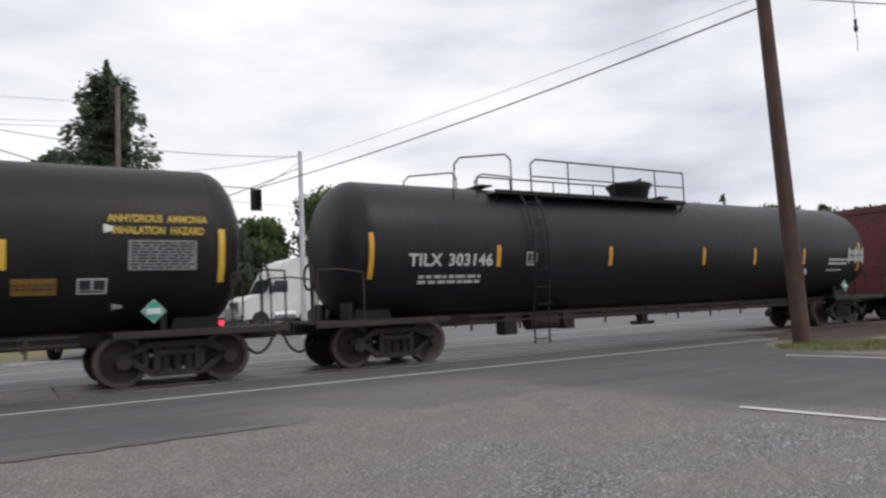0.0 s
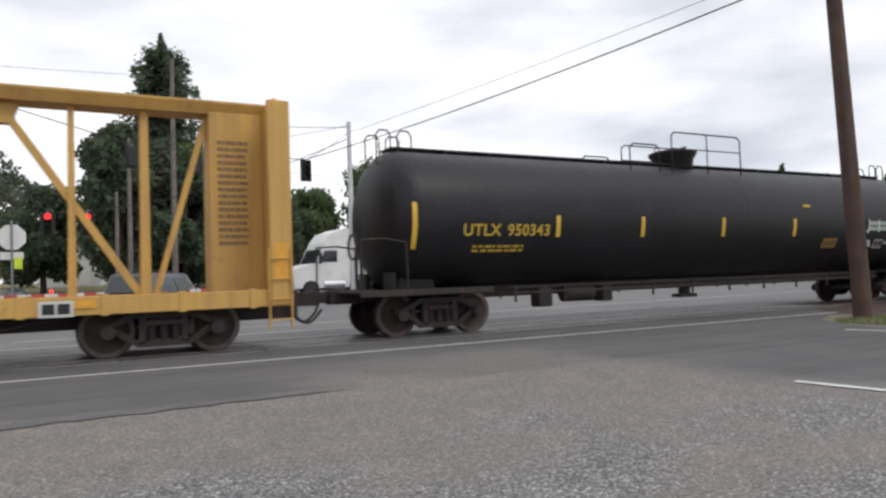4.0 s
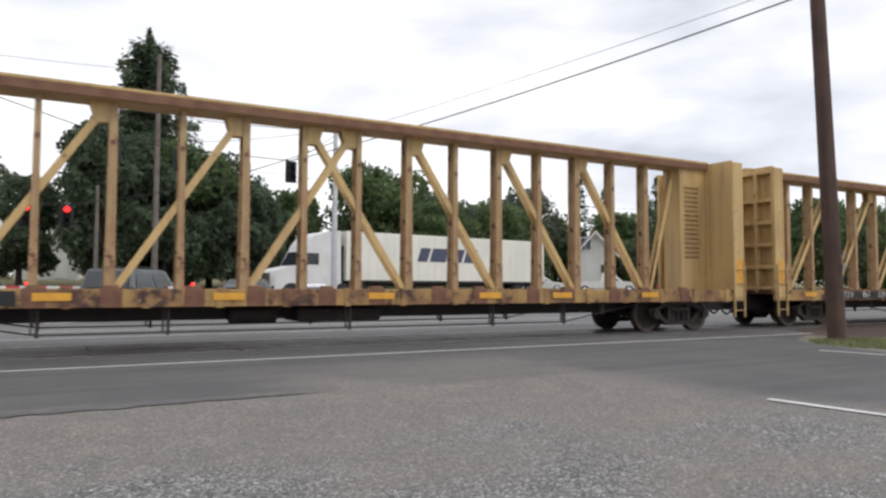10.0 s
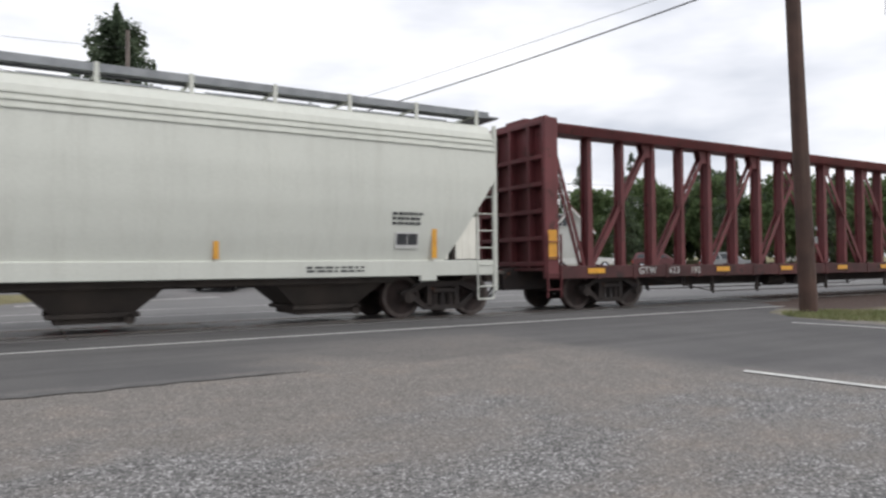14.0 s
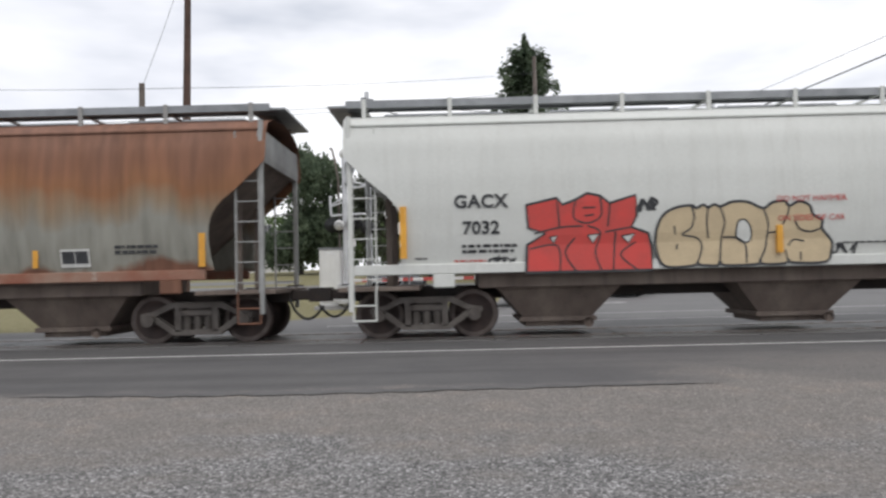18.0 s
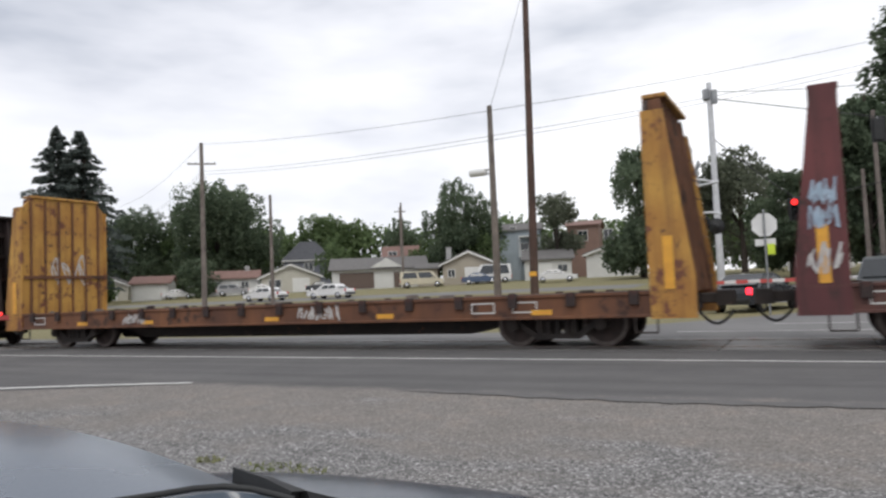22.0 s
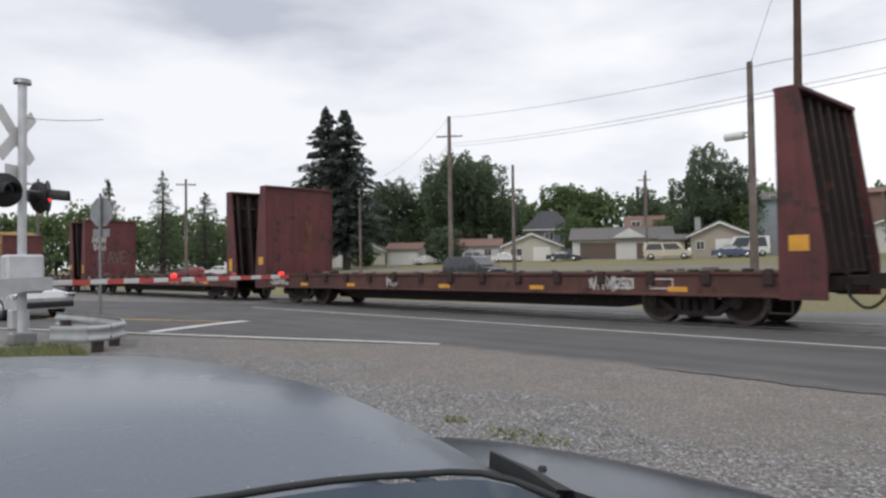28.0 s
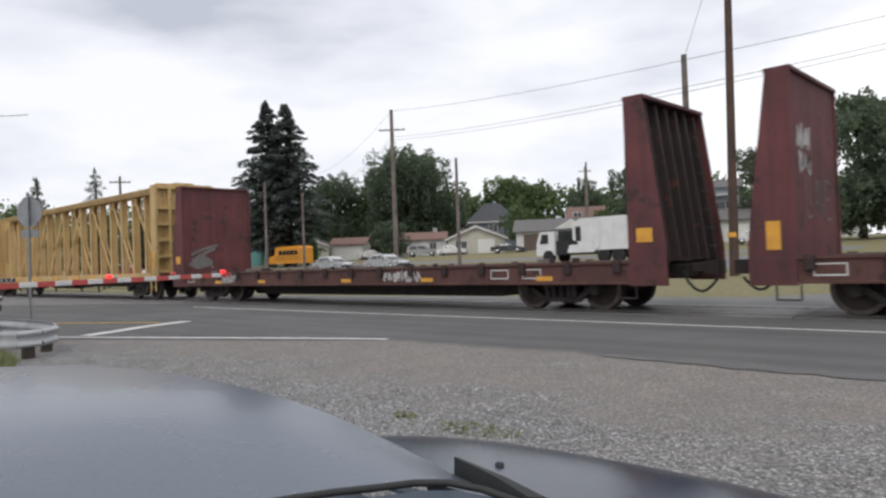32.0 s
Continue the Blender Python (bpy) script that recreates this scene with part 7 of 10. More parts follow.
sp = utility_pole(-3.67, 33.6, 10.1, 0.17, M_SILVER, "silver steel signal pole")
part("pole_cap", Geo().box(-0.28, 0.02, -0.2, 0.2, 9.5, 10.0, 0.04).cyl((0.2, -0.1, 9.3), (0.2, -0.1, 9.9), 0.14, 10), M_GALV, sp, "grey cap and meter can on the pole")
utility_pole(11.8, 30.85, 8.65, 0.15, M_SILVER, "silver steel signal pole beside the waiting truck")
utility_pole(-50.7, 48.2, 16.2, 0.26, M_POLE_GREY, "tall grey utility pole with one crossarm", ((14.2, 2.6, 40),))
utility_pole(-39.6, 45.0, 9.8, 0.17, M_POLE_GREY, "thin grey wooden pole on the grass")
utility_pole(2.85, 47.8, 7.3, 0.15, M_POLE_GREY, "short wooden pole before the big conifer")
utility_pole(3.55, 47.4, 10.6, 0.17, M_POLE_GREY, "wooden pole before the big conifer")
utility_pole(6.15, 47.5, 15.9, 0.2, M_POLE_GREY, "tall wooden pole before the big conifer")
utility_pole(-66.8, 44.0, 10.4, 0.17, M_POLE_GREY, "grey wooden pole along the far street")
utility_pole(-64.5, 47.3, 9.2, 0.15, M_POLE_GREY, "grey wooden pole along the far street")
utility_pole(-73.6, 31.2, 11.0, 0.18, M_POLE_GREY, "grey wooden pole beside the tracks", ((10.4, 2.0, 60),))
utility_pole(-78.0, 18.2, 10.5, 0.18, M_POLE_GREY, "far wooden pole beside the tracks", ((10.0, 2.0, 60),))
utility_pole(-45.43, 75.64, 12.53, 0.16, M_POLE_GREY, "wooden pole before the houses")
utility_pole(-54.87, 90.98, 14.18, 0.18, M_POLE_GREY, "wooden pole behind the houses", ((13.47, 1.8, 40),))
utility_pole(42.4, 15.7, 9.8, 0.18, M_POLE_GREY, "wooden pole with crossarms beyond the crossing mast", ((9.5, 2.4, 60), (7.2, 1.8, 60), (6.2, 1.2, 60)))

SPAN = "span cable that carries the traffic signals"
nodes = [(15.76, 9.95, 8.1), (9.9, 31.5, 6.92), (5.2, 32.5, 7.17), (2.64, 32.8, 7.42), (-3.67, 33.6, 9.4)]
for k, (a, b) in enumerate(zip(nodes, nodes[1:])):
    wire(a, b, 0.25 if k == 0 else 0.0, 0.022, SPAN)
wire((15.76, 9.95, 8.4), (11.8, 30.85, 8.15), 0.1, 0.009)
wire((11.8, 30.85, 8.4), (-3.67, 33.6, 9.7), 0.5, 0.014)
wire((11.8, 30.85, 8.2), (9.9, 31.5, 6.92), 0.1, 0.012)
wire((11.8, 30.85, 8.5), (3.55, 47.4, 10.4), 0.5, 0.012)
wire((15.76, 9.95, 8.4), (60, 2, 13.5), 0.5, 0.016)
wire((15.7, 10.0, 10.9), (46, 4, 13), 0.6, 0.012)
for za, zb, zc in ((16.1, 10.0, 14.8), (13.5, 8.78, 13.6), (13.2, 8.56, 13.3)):
    wire((-50.7, 48.2, za), (-11.8, 31.7, zb), 0.35, 0.013)
    wire((-11.8, 31.7, zb), (6.15, 47.5, zc), 0.2, 0.012)
    wire((-50.7, 48.2, za), (-78.0, 60.0, za - 2.5), 0.9, 0.012)
wire((-40, 6.0, 16.3), (8, 60, 33), 0.8, 0.016, "high thin cable over the street")
wire((-14.2, 32.9, 10.4), (-11.75, 31.75, 15.4), 0.1, 0.010)
for y, z in ((34, 9.3), (40, 8.2)):
    wire((6.15, 47.5, z), (70, 52, z + 0.5), 1.0, 0.012)
wire((-14.6, 3.15, 4.05), (-13.5, 4.2, 3.97), 0.04, 0.006, "thin cable tied to the crossing mast")
ins = thing("hanging_insulator", pose(18.1, 8.95, 7.55), "dark insulator hanging on a drooping cable", "insulator")
part("body", Geo().revolve([(0, 0), (0, 0.04), (0.12, 0.05), (0.14, 0.03), (0.3, 0.04), (0.32, 0.0)], axis="z", n=10), M_DARK, ins)
part("tail", Geo().tube([(0, 0, 0), (0.02, 0, -0.3), (-0.03, 0, -0.5)], 0.008), M_WIRE, ins)
part("line", Geo().tube([(0, 0, 0.32), (0.0, 0, 1.2), (-0.3, 0.64, 3.36)], 0.008), M_WIRE, ins)


def traffic_signal(x, y, z, lit, turn=0):
    s = thing("traffic_signal", pose(x, y, z, 0, 0, turn), "black traffic signal head" + (" showing red" if lit else " hanging on the span cable, seen from behind"), "traffic light", "traffic signals")
    part("housing", Geo().box(-0.16, 0.16, -0.10, 0.14, -0.44, 0.44, 0.03), M_DARK, s)
    part("backplate", Geo().box(-0.26, 0.26, 0.0, 0.02, -0.50, 0.50, 0.005), M_DARK, s)
    part("hanger", Geo().cyl((0, 0, 0.44), (0, 0, 0.53), 0.03, 6), M_GALV, s)
    for k, zz in enumerate((0.29, 0.0, -0.29)):
        part("lens", Geo().revolve([(-0.105, 0.0), (-0.13, 0.12), (-0.10, 0.135)], (0, 0, zz), "y", 14), M_RED_LAMP if (lit and k == 0) else M_DARK, s)
        part("visor", Geo().revolve([(-0.10, 0.138), (-0.28, 0.142)], (0, 0, zz), "y", 14), M_DARK, s)
    return s


traffic_signal(9.9, 31.5, 6.4, False, 0)
traffic_signal(5.2, 32.5, 6.65, False, 180)
traffic_signal(2.64, 32.8, 6.9, False, 180)
traffic_signal(-0.55, 33.9, 4.1, True, 0)
traffic_signal(0.95, 34.4, 4.15, True, 0)
wire((-0.55, 33.9, 4.62), (-3.67, 33.6, 7.6), 0.1, 0.02, "span cable of the far signals")
wire((-0.55, 33.9, 4.62), (0.95, 34.4, 4.67), 0.05, 0.02, "span cable of the far signals")
wire((0.95, 34.4, 4.67), (11.8, 30.85, 7.9), 0.5, 0.02, "span cable of the far signals")


def octagon_sign(x, y, z, turn, face, back, label, plate=True, h=0.40):
    s = thing("stop_sign", pose(x, y, level(y), 0, 0, turn), label, "road sign", "stop signs")
    part("post", Geo().box(-0.03, 0.03, -0.03, 0.03, 0, z + h + 0.1 - level(y), 0.005), M_GALV, s, "thin steel post")
    o = [(h * math.cos(radians(22.5 + 45 * k)), z - level(y) + h * math.sin(radians(22.5 + 45 * k))) for k in range(8)]
    part("sign_back", Geo().prism(o, 0.04, 0.05), back, s, "bare grey back of the sign")
    part("sign_face", Geo().prism(o, 0.05, 0.056), face, s)
    if plate:
        part("small_plate", Geo().box(-0.32, 0.32, 0.035, 0.045, z - level(y) - h - 0.28, z - level(y) - h - 0.05), back, s)
    return s


M_SIGN_RED = plain("red_sign_face", (0.45, 0.02, 0.03), 0.4)
M_SIGN_YG = plain("lime_sign", (0.6, 0.75, 0.05), 0.5)
octagon_sign(-22.95, 7.05, 3.05, 28, M_SIGN_RED, M_GALV, "grey back of an octagonal sign on a thin post", True, 0.47)
so = octagon_sign(-1.35, 25.85, 2.97, 8, M_SIGN_RED, M_WHITE, "pale back of an octagonal sign with a lime tag", True, 0.42)
part("lime_tag", Geo().box(0.05, 0.28, -0.05, -0.042, 2.0, 2.35), M_SIGN_YG, so, "lime-yellow tag")


def crossing_light(parent, x, y, z, turn, lit):
    l = part("flasher", Geo().revolve([(0.12, 0.0), (0.11, 0.09), (0.0, 0.115), (-0.02, 0.115)], axis="y", n=18), M_DARK, parent, "black round warning lamp", pose(x, y, z, 0, 0, turn))
    part("backing_disc", Geo().revolve([(0.01, 0.0), (0.01, 0.30), (-0.005, 0.30), (-0.005, 0.0)], axis="y", n=26), M_DARK, l)
    part("lens", Geo().revolve([(-0.05, 0.0), (-0.045, 0.06), (-0.022, 0.105)], axis="y", n=18), M_RED_LAMP if lit else M_DARK, l)
    g = Geo()
    arc = [radians(a) for a in range(-20, 201, 20)]
    g.loft([[(0.14 * math.cos(a), -0.02, 0.14 * math.sin(a)) for a in arc], [(0.14 * math.cos(a), -0.36, 0.14 * math.sin(a) - 0.03) for a in arc]], False, True)
    part("hood", g, M_DARK, l, "black lamp hood")


def crossing_mast(x, y, h, turn, label, arm_turn, arm_len, lit, sign_turn=None, steel=None, side_lamps=()):
    base = level(y)
    m = thing("crossing_signal", pose(x, y, base), label, "crossing signal", "railway crossing signals")
    hh = h - base
    part("mast", Geo().cyl((0, 0, 0.3), (0, 0, hh), 0.075, 14).revolve([(hh, 0.09), (hh + 0.03, 0.09), (hh + 0.04, 0.0)], axis="z", n=14), steel or M_SILVER, m, "round steel mast")
    part("foundation", Geo().box(-0.3, 0.3, -0.3, 0.3, -0.1, 0.12, 0.02).box(-0.2, 0.2, -0.2, 0.2, 0.12, 0.35, 0.03), M_GALV, m)
    part("junction_box", Geo().box(-0.42, -0.12, -0.15, 0.15, 0.4, 0.75, 0.02), M_SILVER, m)
    t = Matrix.Rotation(radians(turn if sign_turn is None else sign_turn), 4, 'Z')
    cb = part("crossbuck", Geo().box(-0.61, 0.61, -0.012, 0.0, -0.115, 0.115), M_WHITE, m, "white crossbuck blade", t @ pose(0, -0.10, hh - 0.95, 0, 45, 0))
    cb2 = part("crossbuck", Geo().box(-0.61, 0.61, -0.012, 0.0, -0.115, 0.115), M_WHITE, m, "white crossbuck blade", t @ pose(0, -0.13, hh - 0.95, 0, -45, 0))
    part("lettering", lettering("RAIL  ROAD", 0.20, M_DECAL_K), M_DECAL_K, cb, "", pose(0, -0.016, 0))
    part("lettering", lettering("CROSSING", 0.20, M_DECAL_K), M_DECAL_K, cb2, "", pose(0, -0.016, 0))
    part("count_plate", Geo().box(-0.2, 0.2, -0.012, 0.0, -0.12, 0.12), M_WHITE, m, "", t @ pose(0.1, -0.10, hh - 1.62))
    t = Matrix.Rotation(radians(turn), 4, 'Z')
    part("lamp_arm", Geo().tube([(-0.75, 0, 0), (0.75, 0, 0)], 0.03), M_GALV, m, "", t @ pose(0, 0, hh - 1.95))
    for dx, dy, tt, on in side_lamps:
        crossing_light(m, dx, dy, hh - 2.55, tt, on)
    for k, (dx, tt) in enumerate(() if side_lamps else ((-0.62, turn), (0.62, turn), (-0.5, turn + 205), (0.62, turn + 150))):
        p = t @ Vector((dx, -0.12 if k < 2 else 0.14, hh - 2.02))
        crossing_light(m, p.x, p.y, p.z, tt, lit[k])
    part("bell", Geo().revolve([(0.0, 0.0), (0.02, 0.14), (-0.06, 0.15)], (0, 0, hh + 0.05), "z", 14), M_GALV, m) if h < 5 else None
    part("gate_mechanism", Geo().box(-0.28, 0.28, -0.30, 0.30, 1.05, 1.75, 0.04), M_SILVER, m, "grey gate motor housing")
    at = pose(0, 0, 1.22, 0, 0, arm_turn)
    arm = part("gate_arm", Geo().box(0.2, arm_len, -0.025, 0.025, -0.05, 0.05, 0.01), M_WHITE, m, "lowered gate arm with red and white bands", at)
    n = int(arm_len / 0.8)
    for k in range(n):
        part("red_band", Geo().box(0, 0.40, -0.029, 0.029, -0.054, 0.054), M_DECAL_R, arm, "", pose(1.0 + k * 0.8, 0, 0))
    for k, f in enumerate((0.47, 0.73, 0.98)):
        part("arm_lamp", Geo().revolve([(-0.07, 0.0), (-0.06, 0.04), (0.06, 0.04), (0.07, 0.0)], (arm_len * f, 0, 0.095), "y", 12), M_DECAL_R if k == 1 else M_RED_LAMP, arm, "small red lamp")
    part("counterweight", Geo().prism([(-0.9, -0.25), (-0.2, -0.12), (0.3, -0.12), (0.3, 0.12), (-0.2, 0.12), (-0.9, 0.1)], 0.32, 0.42).prism([(-0.9, -0.25), (-0.2, -0.12), (0.3, -0.12), (0.3, 0.12), (-0.2, 0.12), (-0.9, 0.1)], -0.42, -0.32), M_SILVER, m, "grey counterweight arms", at)
    return m


crossing_mast(-14.6, 3.15, 4.67, -50, "silver railway crossing signal with crossbuck, red flashers and lowered gate", 112.3, 7.65, (False, False, True, False))
crossing_mast(24.75, 9.4, 6.05, 111, "white railway crossing signal mast with red flashers", 80, 2.0, (), 21, M_WHITE, ((-0.36, 0.93, 201, False), (-0.20, 0.52, -14, True)))


def cantilever_mast(x, y):
    base = level(y)
    m = thing("crossing_signal", pose(x, y, base), "silver crossing signal seen from behind with bracket arms and round lamps", "crossing signal", "railway crossing signals")
    part("mast", Geo().cyl((0, 0, 0), (0, 0, 5.95), 0.10, 12), M_SILVER, m)
    part("bell", Geo().revolve([(-0.07, 0.0), (-0.05, 0.19), (0.03, 0.20), (0.08, 0.0)], (0, 0, 6.1), "y", 16), M_WHITE, m, "round white bell")
    part("crossbuck", Geo().box(-0.6, 0.6, -0.01, 0.01, -0.11, 0.11), M_GALV, m, "bare back of a crossbuck blade", pose(0.22, 0.10, 5.25, 0, -48, 72))
    part("crossbuck", Geo().box(-0.6, 0.6, -0.01, 0.01, -0.11, 0.11), M_GALV, m, "bare back of a crossbuck blade", pose(0.22, 0.13, 5.25, 0, 48, 72))
    part("cross_arm", Geo().tube([(0, 0, 4.70), (1.05, 0, 4.83)], 0.05, 8).tube([(0.1, 0, 5.05), (0.85, 0, 4.85)], 0.035, 8), M_SILVER, m, "braced bracket arm")
    part("cross_arm", Geo().tube([(-0.55, 0, 3.66), (0.05, 0, 3.70), (0.7, 0, 3.72), (1.05, 0, 3.64)], 0.045, 8), M_SILVER, m)
    part("cross_arm", Geo().tube([(-0.55, 0, 3.70), (-0.58, 0, 4.45)], 0.05, 8).tube([(-0.5, 0, 4.05), (0, 0, 4.22)], 0.035, 8).tube([(-0.5, 0, 4.10), (0, 0, 4.45)], 0.03, 8), M_SILVER, m, "upright lamp bracket")
    part("side_pole", Geo().tube([(-0.26, 0.3, 0.0), (-0.29, 0.3, 5.1), (-0.42, 0.3, 5.9), (-0.52, 0.3, 6.35), (-0.62, 0.3, 6.38)], 0.04, 8), M_POLE_GREY, m, "thin pole with a bent head")
    for dx, dy, z, tt in ((-0.55, 0.15, 3.32, 180), (-0.20, -0.05, 3.28, 0), (0.38, -0.12, 3.38, 20), (0.85, 0.12, 3.2, 200)):
        crossing_light(m, dx, dy, z, tt, False)
    part("count_plate", Geo().box(0.10, 0.40, -0.02, 0.0, 2.45, 2.72), M_WHITE, m, "small white plate")
    part("lamp_back", Geo().revolve([(-0.16, 0.0), (-0.13, 0.15), (-0.03, 0.20), (0.0, 0.20)], (-0.20, -0.20, 3.28), "y", 16), M_WHITE, m, "white round back of a lamp")
    part("gate_mechanism", Geo().box(-0.3, 0.3, -0.3, 0.3, 0.2, 1.0, 0.04), M_SILVER, m)
    arm = part("gate_arm", Geo().box(0.2, 9.2, -0.03, 0.03, -0.06, 0.06, 0.01), M_WHITE, m, "lowered gate arm with red and white bands", pose(0, 0, 1.12, 0, 0, 5))
    for k in range(11):
        part("red_band", lambda: Geo().box(0, 0.40, -0.034, 0.034, -0.064, 0.064), M_DECAL_R, arm, "", pose(0.6 + k * 0.8, 0, 0), "farband")
    for f in (3.6, 9.1):
        part("arm_lamp", lambda: Geo().revolve([(-0.08, 0.0), (-0.07, 0.06), (0.07, 0.06), (0.08, 0.0)], axis="y", n=12), M_RED_LAMP, arm, "small red lamp", pose(f, 0, 0.14), "farlamp")
    return m


cantilever_mast(-3.91, 27.55)
cab = thing("signal_cabinet", pose(-4.55, 28.0, level(28.0)), "white railway signal cabinet on a concrete pad", "cabinet")
part("body", Geo().box(-0.42, 0.42, -0.4, 0.4, 0.15, 2.35, 0.03), M_WHITE, cab)
part("roof", Geo().box(-0.46, 0.46, -0.44, 0.44, 2.35, 2.42, 0.02), M_GALV, cab)
part("door", Geo().box(-0.34, 0.34, -0.43, -0.40, 0.3, 2.2, 0.01), M_WHITE, cab)
part("pad", Geo().box(-0.6, 0.6, -0.6, 0.6, -0.05, 0.15, 0.02), M_CONCRETE, cab)


def guardrail(pts, label, z0=0.42, tall=0.31, flare=False):
    gr = thing("guardrail", pose(0, 0, 0), label, "guardrail", "guardrails")
    prof = [(0.0, 0.0), (0.05, 0.12), (0.05, 0.22), (0.0, 0.42), (0.0, 0.58), (0.05, 0.78), (0.05, 0.88), (0.0, 1.0)]
    for k, (a, b) in enumerate(zip(pts, pts[1:])):
        d = (Vector(b) - Vector(a)).normalized()
        nn = Vector((d.y, -d.x)) * (-1 if flare else 1)
        flat = flare and k == len(pts) - 2
        rings = []
        for p in (a, b):
            z = level(p[1]) + z0
            e = 0.0
            q = [(o * (0.25 if flat else 1), z - e + h * (tall + 2 * e)) for o, h in prof]
            rings.append([(p[0] + nn.x * o, p[1] + nn.y * o, h) for o, h in q] + [(p[0] + nn.x * (o - 0.012), p[1] + nn.y * (o - 0.012), h) for o, h in q[::-1]])
        part("w_beam" if not flat else "flared_end", Geo().loft(rings, True, False, True), M_RAILSTEEL, gr, "corrugated steel beam" if not flat else "flat flared end plate")
    for p, q in list(zip(pts, pts[1:]))[::2]:
        x, y = (p[0] + q[0]) / 2, (p[1] + q[1]) / 2
        z = level(y)
        d = (Vector(q) - Vector(p)).normalized()
        part("rail_post", Geo().box(-0.09, 0.09, -0.22 if flare else 0.02, -0.04 if flare else 0.20, -0.1, z0 + tall - (0.14 if flare else 0.03), 0.01), M_TIE, gr, "dark wooden post", pose(x, y, z, 0, 0, math.degrees(math.atan2(d.y, d.x))))
    return gr


M_RAILSTEEL = mat("weathered_zinc", (0.42, 0.43, 0.44), (0.33, 0.34, 0.35), 3.0, 0.5, 0.2, bump=0.05)
guardrail([(16.0, 7.5), (16.0, 7.0), (16.1, 6.2), (16.3, 5.2), (16.6, 4.0), (17.1, 2.5), (17.8, 1.0)], "galvanised guardrail in the grass by the side road", 0.17)
guardrail([(-18.0, 4.55), (-16.0, 4.72), (-14.2, 4.72), (-13.35, 4.5), (-13.0, 4.15), (-13.05, 3.8), (-13.85, 3.42)][::1], "galvanised guardrail bent round the crossing signal", 0.19, 0.28, True)


# ---------------------------------------------------------------- trees
def leaf_cloud(pts, size, rnd, squash=1.0):
    """Small bent leaf sprays at points, each two triangles of its own tilt."""
    n = len(pts)
    pts = np.array(pts)
    a = rnd.normal(size=(n, 3))
    a /= np.linalg.norm(a, axis=1)[:, None]
    b = np.cross(a, rnd.normal(size=(n, 3)))
    b /= np.linalg.norm(b, axis=1)[:, None]
    s = size * rnd.uniform(0.6, 1.4, n)[:, None]
    v = np.empty((n, 4, 3))
    v[:, 0], v[:, 1], v[:, 2], v[:, 3] = pts - a * s, pts + b * s * 0.7, pts + a * s, pts - b * s * 0.6
    v = v.reshape(-1, 3)
    f = [(4 * i, 4 * i + 1, 4 * i + 2, 4 * i + 3) for i in range(n)]
    return v.tolist(), f


